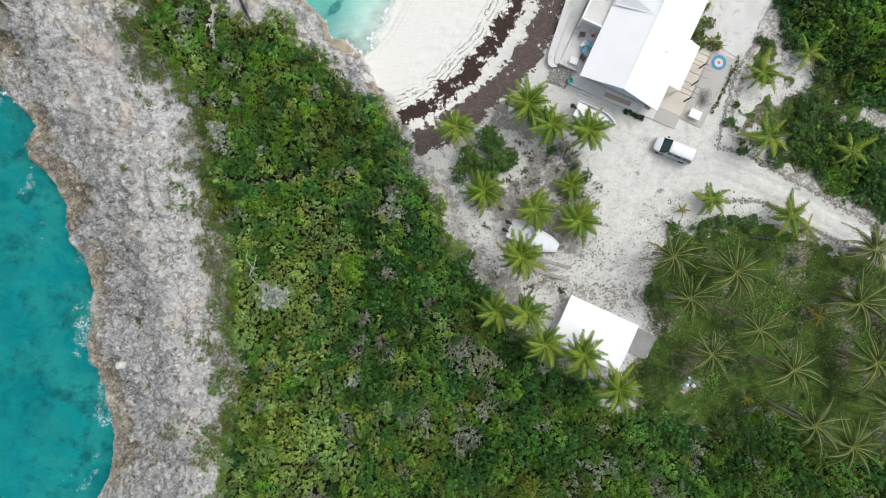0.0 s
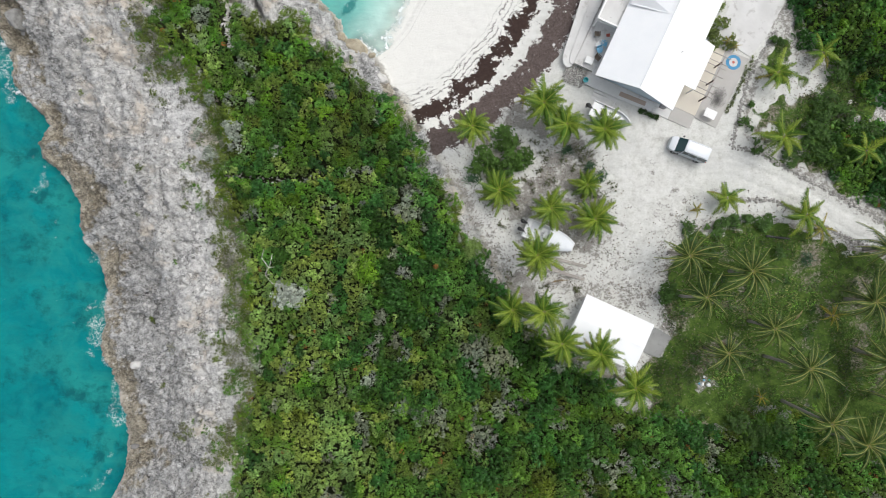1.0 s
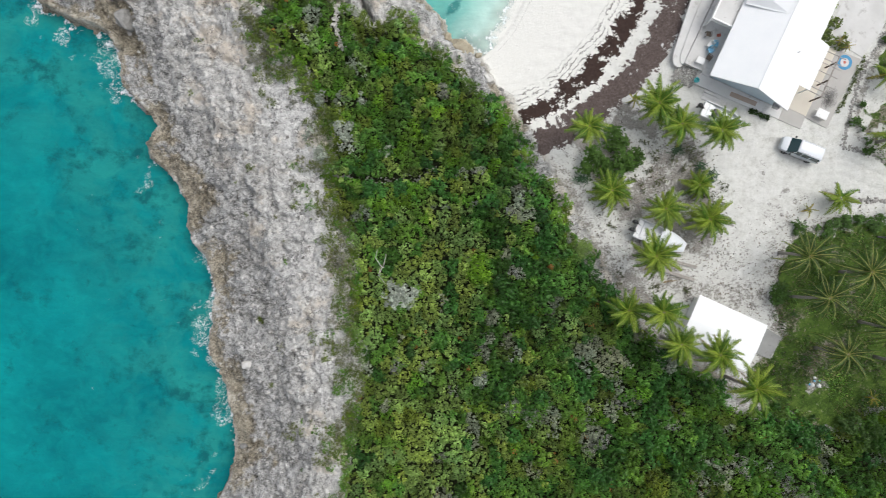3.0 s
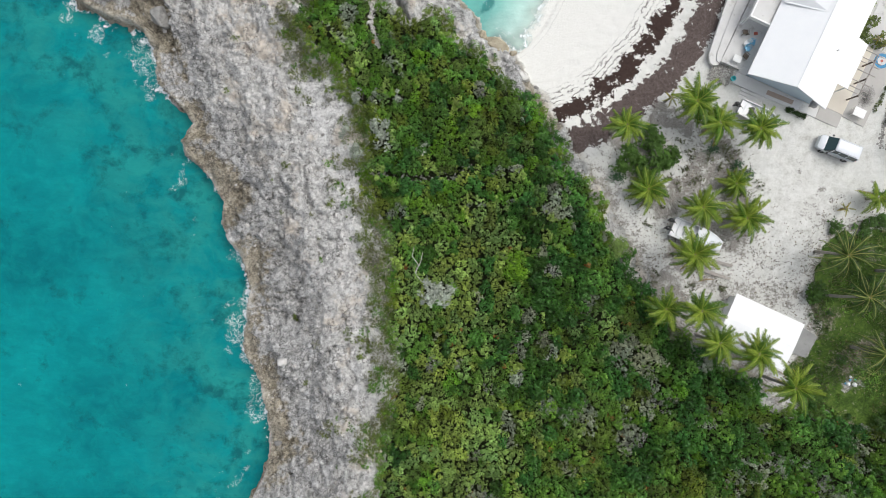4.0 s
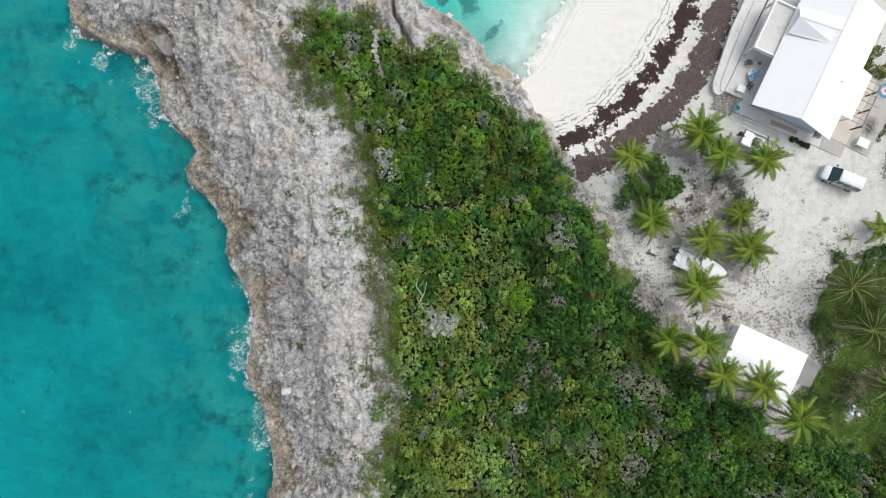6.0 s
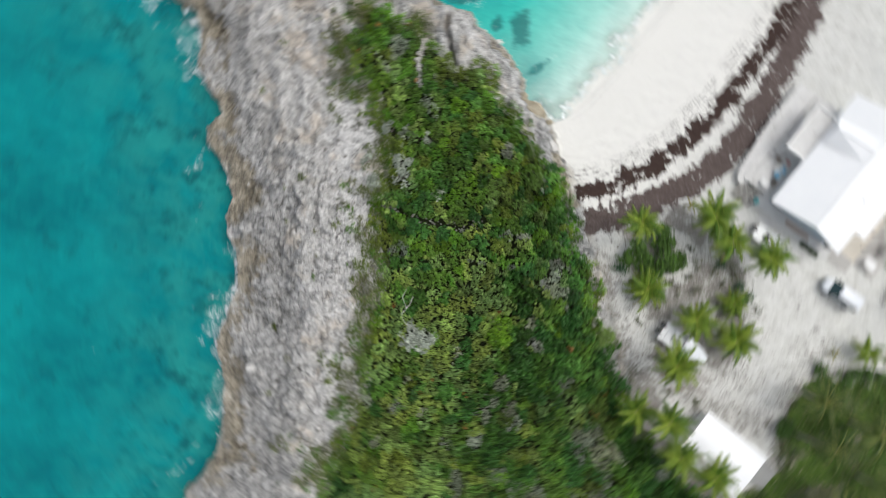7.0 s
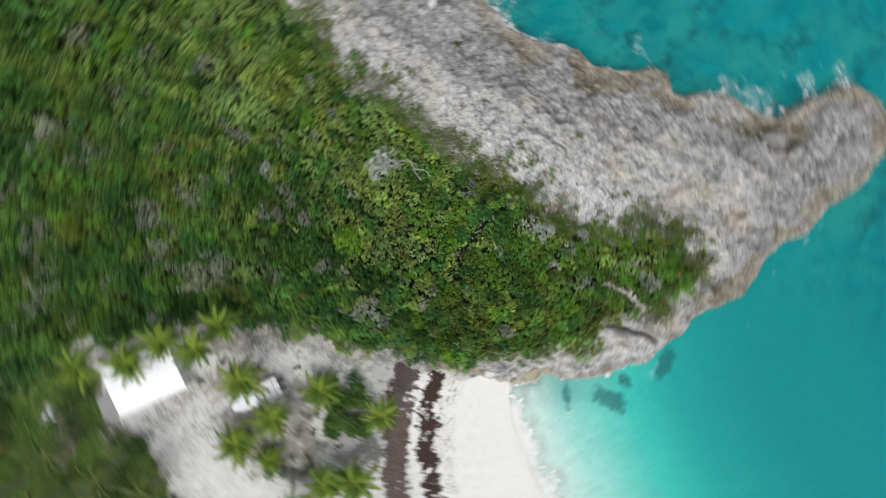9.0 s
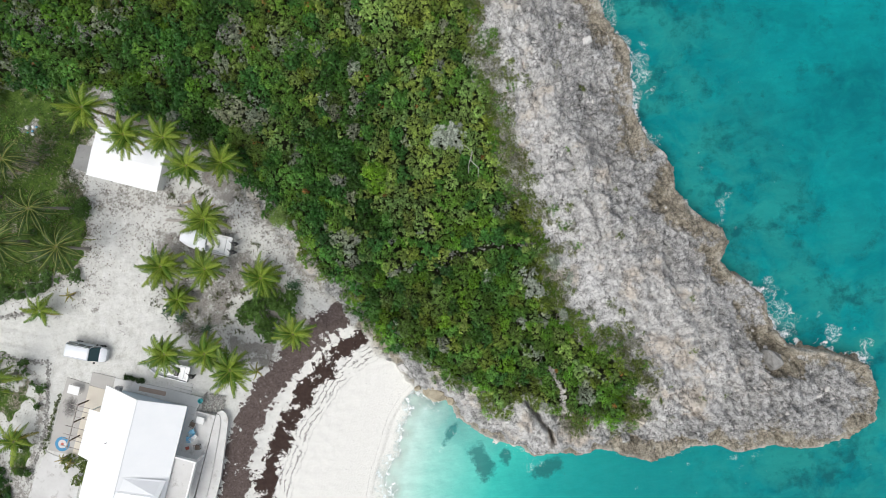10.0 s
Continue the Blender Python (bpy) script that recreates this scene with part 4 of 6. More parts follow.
near &= (line_distance(FISSURE, hx, hy) > 0.7) & (line_distance(STONE_PATH, hx, hy) > 0.6)
near |= (hs < 10) & (hs > 0.5) & (hedge[2] > 5.0) & (hedge[1] > 0.9) & (rng.uniform(0, 1, len(hx)) < 0.05)
hx, hy, hz, hs = hx[near], hy[near], hedge[0][near], hs[near]
hr, hh = rng.uniform(0.12, 0.6, len(hx)), rng.uniform(0.12, 0.45, len(hx))
hr, hh = np.where(hs < 1.9, hr * 0.7 + 0.35, hr), np.where(hs < 1.9, hh * 1.3 + 0.35, hh)
ht = np.array([(0.16, 0.21, 0.05), (0.20, 0.21, 0.10), (0.28, 0.28, 0.22), MID])[rng.choice(4, len(hx), p=[0.46, 0.24, 0.16, 0.14])] * rng.uniform(0.75, 1.2, (len(hx), 1))
ax, ay, az, ac = tufts(hx, hy, hz, hr, hh, ht, 80)
leafy("heath", "low olive heath bushes scattered over the limestone shelf", "heath", [clumps(ax, ay, az, ac, 0.12, 10, 0.15, 0.036)])

# rough grass and weeds on the open ground
wx_, wy_ = jittered(20, 50, -25, 23, 0.24)
wg = np.maximum(signed(GRASS, wx_, wy_), 0.5 * signed(GRASS_EAST, wx_, wy_) - 1.0 + 1.8 * fbm(wx_, wy_, 5, 3, 94)) + 0.9 * fbm(wx_, wy_, 3, 3, 97)
ok = (wg > 0.2) & (np.hypot(wx_ - 26.2, wy_ + 14.6) > 1.2 + 1.2 * fbm(wx_, wy_, 1.5, 2, 65)) & (fbm(wx_, wy_, 4, 3, 98) + 0.5 * fbm(wx_, wy_, 1.2, 2, 99) > -0.05)
wx_, wy_ = wx_[ok], wy_[ok]
fresh = np.exp(-((wx_ - 35.5) / 3.2) ** 2 - ((wy_ + 6.0) / 4.5) ** 2) + np.exp(-((wx_ - 28.5) / 2.4) ** 2 - ((wy_ + 15.5) / 2.6) ** 2)
wc = np.array([(0.10, 0.19, 0.03), (0.05, 0.105, 0.022), (0.17, 0.175, 0.07)])[rng.choice(3, len(wx_), p=[0.45, 0.35, 0.2])] * rng.uniform(0.5, 1.35, (len(wx_), 1)) * (1 + 0.9 * fbm(wx_, wy_, 4, 3, 89) + 1.0 * fresh)[:, None]
leafy("grass", "rough green grass with bare patches", "grass", [leaves(wx_, wy_, height_at(wx_, wy_) + 0.03, wc, 6, rng.uniform(0.16, 0.36, len(wx_)), 0.036, 0.5)])

# fallen leaves, husks and twigs on the sand
dx_, dy_ = jittered(-4, 48, -16, 26, 0.27)
lm = np.maximum(smooth(2.5, -3.0, line_distance([(3, 11), (6, 4), (11, 8), (13, 2), (6, -5)], dx_, dy_) - 3.8) * 1.15, 0.75 * smooth(5, 0.5, np.abs(signed(GRASS, dx_, dy_))))
lm = np.maximum(lm, 0.8 * smooth(4, 0, np.abs(signed(SCRUB, dx_, dy_))))
lm = np.maximum(lm, 0.45 * smooth(0, 2, signed(GRASS, dx_, dy_)))
lm = np.maximum(lm, 0.55 * smooth(1, 5, signed(GRASS_EAST, dx_, dy_) + 1.5))
lm = np.maximum(lm, 0.7 * smooth(8, 1, line_distance([(12, -4), (17, -3), (21, -4)], dx_, dy_))) * (1.0 + 0.8 * fbm(dx_, dy_, 2.5, 3, 88))
ok = (rng.uniform(0, 1, len(dx_)) < 0.62 * lm) & ~inside([(12, 19), (22, 13.5), (29, 11), (33, 22), (26, 34), (18, 34)], dx_, dy_) & (height_at(dx_, dy_) > 2.2) & (line_distance(TRACK, dx_, dy_) > 1.5)
dx_, dy_ = dx_[ok], dy_[ok]
dc = np.array([(0.17, 0.14, 0.105), (0.09, 0.075, 0.06), (0.28, 0.245, 0.20), (0.10, 0.12, 0.055)])[rng.choice(4, len(dx_), p=[0.4, 0.3, 0.2, 0.1])] * rng.uniform(0.7, 1.3, (len(dx_), 1))
leafy("leaf_litter", "brown fallen palm leaves and husks strewn on sand", "leaf litter", [leaves(dx_, dy_, height_at(dx_, dy_) + 0.04, dc, 2, rng.uniform(0.09, 0.25, len(dx_)), rng.uniform(0.025, 0.07, len(dx_)), 0.12)])


# ---------------------------------------------------------------- single bushes
TWIG = surface("grey_twigs", (0.20, 0.17, 0.14), (0.34, 0.31, 0.28), 6, 0.9)


def build_bush(x, y, r, h, colour, label, leaf=(0.20, 0.085), each=26, name="bush", category="bush", up=0.55, group=""):
    z = float(height_at(x, y)[0])
    b = thing(name, pose(x, y, z), label, category, group)
    k = max(4, int(7 * r * r))
    a, q = rng.uniform(0, 6.28, k), np.sqrt(rng.uniform(0, 1, k)) * r * 0.8
    sx, sy = q * np.cos(a), q * np.sin(a)
    rr = np.full(k, 0.42 * r) * rng.uniform(0.8, 1.25, k)
    hh = h * rng.uniform(0.7, 1.1, k)
    c = np.repeat(np.array([colour]), k, 0) * rng.uniform(0.75, 1.25, (k, 1))
    px, py, pz, pc = tufts(sx, sy, np.zeros(k), rr, hh, c, each / max(0.3, rr.mean()))
    v, f, cc = leaves(px, py, pz, pc, 8, leaf[0], leaf[1], up)
    me = mesh_arrays("crown", v, f, LEAF)
    point_colour(me, "tint", cc)
    new("crown", me).parent = b
    for j in range(3):
        ang = 2.1 * j + x
        part("stem", tube([(0, 0, -0.1), (0.2 * r * math.cos(ang), 0.2 * r * math.sin(ang), 0.4 * h), (0.5 * r * math.cos(ang), 0.5 * r * math.sin(ang), 0.8 * h)], [0.05, 0.035, 0.015], 6), TWIG, b)
    return b


for x, y, r, h in ((4.6, 11.5, 1.5, 1.6), (2.4, 9.2, 1.6, 1.7), (5.9, 9.4, 1.5, 1.7), (4.3, 8.2, 1.3, 1.4)):
    build_bush(x, y, r, h, (0.085, 0.17, 0.03), "rounded green sea-grape bush in the sandy yard", group="yard bushes")
for x, y, r, h in ((21.9, -4.8, 1.2, 1.4), (30.9, 14.9, 0.6, 0.6), (30.5, 13.2, 0.8, 0.7), (38.8, 15.5, 1.2, 1.2), (40.4, 13.9, 1.3, 1.2), (37.8, 12.8, 1.6, 1.5), (40.2, 18.7, 1.3, 1.5), (41.2, 10.6, 1.5, 1.4),
                   (38.8, 9.8, 1.6, 1.3), (43.2, 11.4, 1.6, 1.5), (45.2, 10.5, 1.7, 1.6), (35.2, 9.8, 1.2, 0.9), (31.5, 10.6, 0.8, 0.6), (33.8, 22.1, 0.7, 0.6), (36.8, 10.4, 1.1, 0.9), (42.6, 8.2, 1.3, 1.1), (46.0, 8.0, 1.8, 1.6)):
    build_bush(x, y, r, h, (0.07, 0.145, 0.028), "dark green leafy bush beside the sand track", group="track bushes")
for x, y, r, h in ((26.8, 1.9, 1.0, 0.7), (28.7, 2.6, 1.1, 0.8), (30.2, 3.0, 0.9, 0.7), (32.3, 2.7, 1.1, 0.8), (26.0, -5.9, 0.8, 0.6), (24.3, 2.0, 0.9, 0.7), (33.8, -0.8, 0.8, 0.7), (31.5, -20.2, 1.6, 1.6), (33.8, -19.4, 1.5, 1.5), (29.5, -18.9, 1.3, 1.2)):
    build_bush(x, y, r, h, (0.085, 0.165, 0.038), "low dark green bush at the edge of grass", group="grass bushes")
weedy = random.Random(31)
for k in range(30):
    x, y = weedy.uniform(22.5, 47), weedy.uniform(-21, 1)
    if float(signed(GRASS, np.array([x]), np.array([y]))[0]) > 0.4 and math.dist((x, y), (26, -14.5)) > 1.8:
        build_bush(x, y, weedy.uniform(0.35, 0.85), weedy.uniform(0.25, 0.6), (0.06, 0.13, 0.028) if k % 3 else (0.10, 0.19, 0.035), "low clump of dark green weeds in the grass", (0.17, 0.06), 16, "weed_clump", "weeds", group="weeds in the grass")
for x, y, r, h in ((1.1, -0.3, 1.2, 2.4), (-10.2, -2.1, 0.6, 2.6), (-11.2, -1.2, 0.5, 2.7)):
    build_bush(x, y, r, h, (0.20, 0.30, 0.075), "feathery light green casuarina sapling at scrub edge", (0.26, 0.02), 40, up=0.4)
for x, y, r, h in ((8.9, 9.6, 0.7, 0.4), (8.2, 8.0, 0.6, 0.3), (11.9, 8.4, 0.6, 0.5), (14.6, 5.4, 0.9, 0.4), (15.5, 4.4, 0.8, 0.35), (7.4, 6.3, 0.6, 0.25), (10.8, 9.2, 0.7, 0.4), (5.6, 4.2, 0.5, 0.25), (12.8, 9.9, 1.1, 0.4), (7.9, 11.3, 0.6, 0.4), (6.6, 7.3, 0.7, 0.3), (9.6, 6.9, 0.8, 0.35), (10.4, 5.4, 0.6, 0.3), (6.9, 10.2, 0.8, 0.35), (11.9, 4.2, 0.6, 0.3), (15.9, 6.2, 0.8, 0.35), (14.9, 3.4, 0.7, 0.3), (4.3, 2.2, 0.5, 0.25), (2.6, 6.3, 0.6, 0.3), (5.0, -3.4, 0.8, 0.3), (12.3, -4.4, 0.7, 0.25), (8.9, -4.2, 0.7, 0.3)):
    build_bush(x, y, r, h, (0.115, 0.13, 0.06), "sparse low olive shrub on sand under palms", (0.15, 0.04), 14, group="yard shrubs")
for x, y in ((1.1, 7.2), (11.1, 10.4), (13.7, 8.3), (14.9, 7.5), (38.6, -12.3), (37.0, -1.5)):
    build_bush(x, y, 0.45, 0.35, (0.045, 0.10, 0.045), "dark green spiky agave rosette on the ground", (0.6, 0.045), 16, "agave", "agave", 0.5, "agaves")
for x, y, r in ((27.1, 22.5, 1.1), (27.7, 23.8, 0.9), (26.6, 21.5, 0.7), (28.4, 21.8, 0.8), (27.4, 25.6, 0.7)):
    build_bush(x, y, r, 1.0, (0.15, 0.20, 0.05), "yellow-green garden shrub beside the house wall", group="garden shrubs")
for x, y, r in ((-18.9, -4.6, 1.1), (-17.9, -5.2, 1.25), (-17.0, -4.6, 0.9), (-18.6, -6.0, 0.8), (-19.7, -5.6, 0.8)):
    build_bush(x, y, r, 3.1, (0.45, 0.49, 0.42), "silver-grey buttonwood bush rising from the scrub", (0.19, 0.07), 34, group="silver bushes")
for x, y, r in ((-24.6, 12.6, 1.2), (-24.1, 11.0, 1.0), (-26.9, 9.8, 1.1), (-22.3, 15.7, 0.8), (-26.5, 15.8, 0.9), (-20.0, 10.2, 0.9), (-28.2, 12.0, 0.7), (-6.5, -17.5, 1.0), (-4.6, -18.2, 1.0)):
    build_bush(x, y, r, 2.3, (0.36, 0.40, 0.33), "grey-green buttonwood bush in the scrub", (0.15, 0.055), 30, group="grey bushes")
# bare silvery branches
PALE_WOOD = surface("bleached_wood", (0.42, 0.40, 0.37), (0.58, 0.56, 0.53), 5, 0.85)
for pts in ([(-18.8, -4.2, 4.3), (-19.9, -3.9, 5.6), (-20.6, -3.0, 5.9), (-20.3, -2.0, 6.1)], [(-20.6, -3.0, 5.9), (-20.0, -1.8, 6.1), (-19.8, -0.8, 6.1)], [(-20.2, -2.2, 6.0), (-20.9, -1.2, 6.1), (-20.7, -0.3, 6.0)]):
    base = height_at(pts[0][0], pts[0][1])[0]
    br = part("bare_branch", tube([(pts[0][0], pts[0][1], base - 0.1)] + pts, [0.05, 0.042, 0.034, 0.024, 0.01][:len(pts) + 1], 7), PALE_WOOD, None, "", True)
    tagged(br, "bare bleached branch sticking out of the scrub", "branch", "bare branches")
# ---------------------------------------------------------------- surfaces of built things
WHITE_METAL = surface("white_sheet_metal", (0.81, 0.825, 0.84), (0.86, 0.868, 0.875), 0.6, 0.45, 0.0, 30, 0.1)
WHITE_PAINT = surface("white_paint", (0.74, 0.74, 0.73), (0.82, 0.82, 0.81), 1.2, 0.6, 0.0, 40, 0.2, (0.62, 0.60, 0.56))
BLUE_WALL = surface("pale_blue_render", (0.55, 0.65, 0.73), (0.62, 0.71, 0.78), 0.8, 0.8)
OLD_CONCRETE = surface("weathered_concrete", (0.55, 0.545, 0.53), (0.69, 0.685, 0.67), 0.5, 0.9, 0.0, 18, 0.6, (0.40, 0.385, 0.365), random_tint=0.12)
BEIGE = surface("beige_paving", (0.60, 0.55, 0.46), (0.67, 0.625, 0.54), 0.5, 0.85, 0.0, 30, 0.3)
GREY_SLAB = surface("grey_paving", (0.40, 0.385, 0.36), (0.47, 0.455, 0.43), 0.5, 0.85, 0.0, 30, 0.3)
DARK_WOOD = surface("dark_timber", (0.09, 0.07, 0.055), (0.17, 0.135, 0.105), 3, 0.8, 0.0, 60, 0.5)
GREY_WOOD = surface("weathered_timber", (0.30, 0.275, 0.25), (0.44, 0.41, 0.375), 2, 0.85, 0.0, 50, 0.6, (0.2, 0.18, 0.155))
BLUE_PAINT = surface("blue_floor_paint", (0.045, 0.22, 0.42), (0.07, 0.29, 0.50), 1.5, 0.7)
RED_PAINT = surface("red_floor_paint", (0.45, 0.10, 0.07), (0.52, 0.16, 0.11), 2.0, 0.7)
TEAL = surface("turquoise_plastic", (0.05, 0.42, 0.45), (0.09, 0.5, 0.52), 3.0, 0.45)
SKY_PLASTIC = surface("light_blue_plastic", (0.10, 0.36, 0.58), (0.22, 0.50, 0.68), 3.0, 0.45)
BLACK = surface("black_plastic", (0.012, 0.012, 0.013), (0.03, 0.03, 0.032), 4, 0.4)
RUBBER = surface("black_rubber", (0.015, 0.015, 0.015), (0.03, 0.03, 0.03), 4, 0.85)
GELCOAT = surface("white_gelcoat", (0.74, 0.755, 0.765), (0.82, 0.83, 0.835), 1.0, 0.3, 0.0, 20, 0.05, (0.64, 0.645, 0.64))
TARP = surface("white_tarpaulin", (0.70, 0.73, 0.77), (0.80, 0.82, 0.85), 1.4, 0.6, 0.0, 8, 0.6)
CAR_WHITE = surface("white_car_lacquer", (0.68, 0.71, 0.75), (0.76, 0.785, 0.815), 0.7, 0.22, 0.0, 10, 0.02)
CAR_SILVER = surface("silver_car_lacquer", (0.42, 0.45, 0.48), (0.52, 0.55, 0.575), 0.7, 0.28, 0.35, 10, 0.02)
STEEL = surface("grey_steel", (0.30, 0.30, 0.31), (0.42, 0.42, 0.43), 3, 0.4, 0.8)
STONE = surface("limestone", (0.33, 0.32, 0.30), (0.60, 0.585, 0.555), 1.5, 0.9, 0.0, 12, 0.7, (0.24, 0.225, 0.21), random_tint=0.3)
RUST_TILE = surface("terracotta", (0.38, 0.29, 0.24), (0.46, 0.37, 0.31), 1.0, 0.85)


def glass_material():
    m, nt, bsdf = blank("dark_car_glass")
    bsdf.inputs["Base Color"].default_value = (0.02, 0.05, 0.055, 1)
    bsdf.inputs["Roughness"].default_value = 0.05
    bsdf.inputs["IOR"].default_value = 1.5
    return m


GLASS = glass_material()
HOUSE = pose(13.8, 17.7, 0, 0, 0, -24.8)
Y0 = YARD


def loft(rings, closed=True, caps=True, bm=None):
    """A skin through rings of points."""
    bm = bm or bmesh.new()
    vs = [[bm.verts.new(p) for p in ring] for ring in rings]
    n = len(rings[0])
    for a, b in zip(vs[:-1], vs[1:]):
        for k in range(n if closed else n - 1):
            bm.faces.new((a[k], a[(k + 1) % n], b[(k + 1) % n], b[k]))
    if caps:
        bm.faces.new(vs[0][::-1])
        bm.faces.new(vs[-1])
    bmesh.ops.recalc_face_normals(bm, faces=bm.faces)
    return bm


def slope(p0, p1, p2, p3, thick=0.08):
    """A roof slope: four corners, low edge first."""
    bm = bmesh.new()
    c = [Vector(p) for p in (p0, p1, p2, p3)]
    n = (c[1] - c[0]).cross(c[3] - c[0]).normalized()
    if n.z < 0:
        n = -n
    top, low = [bm.verts.new(p + n * thick) for p in c], [bm.verts.new(p) for p in c]
    bm.faces.new(top)
    bm.faces.new(low[::-1])
    for k in range(4):
        bm.faces.new((low[k], low[(k + 1) % 4], top[(k + 1) % 4], top[k]))
    bmesh.ops.recalc_face_normals(bm, faces=bm.faces)
    return bm


def gable_wall(x0, x1, y, t, z0, ze, zr):
    bm = bmesh.new()
    pts = [(x0, z0), (x1, z0), (x1, ze), ((x0 + x1) / 2, zr), (x0, ze)]
    a, b = [bm.verts.new((x, y, z)) for x, z in pts], [bm.verts.new((x, y + t, z)) for x, z in pts]
    bm.faces.new(a)
    bm.faces.new(b[::-1])
    for k in range(5):
        bm.faces.new((a[k], a[(k + 1) % 5], b[(k + 1) % 5], b[k]))
    bmesh.ops.recalc_face_normals(bm, faces=bm.faces)
    return bm


def build_house():
    h = thing("house", HOUSE, "pale blue single-storey beach house with white metal gable roof", "house")
    ze, zr, w, l = 6.0, 8.0, 8.7, 14.2
    ins, wt = 0.65, 0.2
    za = ze + (zr - ze) * ins / (w / 2) - 0.03
    part("wall", boxes((ins, ins + wt, 0.95, l - 0.8, Y0 - 0.4, za)), BLUE_WALL, h)
    part("wall", boxes((w - ins - wt, w - ins, 0.95, l - 0.8, Y0 - 0.4, za)), BLUE_WALL, h)
    part("wall", gable_wall(ins + wt, w - ins - wt, 0.95, wt, Y0 - 0.4, za + 0.05, zr - 0.12), BLUE_WALL, h, "pale blue gable wall")
    part("wall", gable_wall(ins + wt, w - ins - wt, l - 1.0, wt, Y0 - 0.4, za + 0.05, zr - 0.12), BLUE_WALL, h)
    # gable towards the patio sits back under the verge, so the slope runs out lower on that side
    part("roof", slope((0, 0, ze), (0, l, ze), (w / 2, l - 0.1, zr), (w / 2, -0.05, zr)), WHITE_METAL, h, "white metal roof slope")
    part("roof", slope((w, 0, ze), (w, l, ze), (w / 2, l - 0.1, zr), (w / 2, -0.05, zr)), WHITE_METAL, h, "white metal roof slope")
    part("ridge_cap", tube([(w / 2, -0.05, zr + 0.07), (w / 2, l - 0.1, zr + 0.07)], 0.07, 8), WHITE_METAL, h)
    for x in (-0.03, w + 0.03):
        part("fascia", boxes((x - 0.03, x + 0.03, 0.02, l - 0.02, ze - 0.12, ze + 0.06)), WHITE_PAINT, h)
    for a, b in (((0.03, ze), (w / 2, zr)), ((w - 0.03, ze), (w / 2, zr))):
        part("bargeboard", tube([(a[0], 0.03, a[1] - 0.04), (b[0], 0.0, b[1] - 0.04)], 0.05, 4), WHITE_PAINT, h)
    # dormer over the terrace roof
    dm = part("dormer_roof", slope((0.1, 8.05, 6.35), (4.2, 8.05, 7.95), (4.2, 9.5, 8.25), (0.1, 9.5, 7.35), 0.06), WHITE_METAL, h, "white metal dormer roof")
    part("slope", slope((0.1, 11.0, 6.35), (4.2, 11.0, 7.95), (4.2, 9.5, 8.25), (0.1, 9.5, 7.35), 0.06), WHITE_METAL, dm)
    part("dormer_wall", boxes((0.3, 0.45, 8.3, 10.8, 6.0, 6.6)), WHITE_PAINT, h)
    # flat terrace roof with a white parapet on posts
    part("terrace_roof", boxes((-2.2, -0.02, 5.65, 10.9, 5.55, 5.72)), OLD_CONCRETE, h, "flat weathered terrace roof slab")
    for row in ((-2.35, -2.18, 5.5, 11.0, 5.45, 6.0), (-2.18, -0.02, 5.5, 5.66, 5.45, 6.0), (-2.18, -0.02, 10.85, 11.0, 5.45, 6.0)):
        part("parapet", boxes(row), WHITE_PAINT, h, "white painted parapet")
    for y in (5.6, 10.9):
        part("post", boxes((-2.33, -2.15, y - 0.09, y + 0.09, Y0 - 0.2, 5.45)), WHITE_PAINT, h)
    # translucent lean-to over the patio
    part("lean_to_roof", slope((10.05, 3.0, 5.75), (10.05, 8.0, 5.75), (8.6, 8.2, 6.0), (8.6, 2.95, 6.0), 0.03), WHITE_METAL, h, "white corrugated lean-to roof sheet")
    for y in (3.2, 7.8):
        part("post", boxes((9.9, 10.0, y - 0.05, y + 0.05, Y0 - 0.1, 5.75)), WHITE_PAINT, h)
    # box of a cooler under the gable
    part("air_unit", boxes((7.6, 8.2, 0.15, 0.75, Y0 + 1.2, Y0 + 1.75), bevel=0.03), STEEL, h, "grey cooling unit on the gable wall")
    part("bollard", tube([(6.9, 5.5, 6.7), (6.9, 5.5, 7.2)], 0.06, 8), STEEL, h, "grey roof vent pipe")
    return h


build_house()


def slab(name, outline, z, material, label, category="paving", joints=()):
    ob = part(name, prism(outline, Y0 - 0.5, z), material)
    ob.matrix_world = HOUSE
    return tagged(ob, label, category, kind="structure")


slab("pavement_patio", [(9.2, 1.35), (11.75, 1.35), (11.8, 9.15), (9.2, 9.1)], Y0 + 0.12, BEIGE, "beige paved patio beside the house")
slab("pavement_court", [(11.76, 1.2), (14.35, 1.1), (14.5, 9.35), (11.81, 9.2)], Y0 + 0.10, GREY_SLAB, "grey concrete court with a dark soot stain")
slab("pavement_apron", [(9.25, -0.2), (11.8, -0.15), (11.75, 1.34), (9.25, 1.34)], Y0 + 0.09, GREY_SLAB, "grey concrete apron at the house corner")
slab("pavement_walk", [(-0.5, -0.45), (3.3, -0.45), (9.24, -0.15), (9.19, 0.79), (-0.4, 0.79)], Y0 + 0.11, OLD_CONCRETE, "weathered concrete walk along the gable wall")
slab("pavement_terrace", [(-2.45, 1.1), (-0.3, 1.1), (-0.3, 0.8), (0.64, 0.8), (0.64, 13.0), (-2.3, 13.0)], Y0 + 0.14, OLD_CONCRETE, "weathered concrete terrace facing the beach")
slab("pavement_tiles", [(3.4, -0.1), (6.4, 0.05), (6.4, 0.55), (3.4, 0.4)], Y0 + 0.13, RUST_TILE, "worn reddish tiles on the walk")
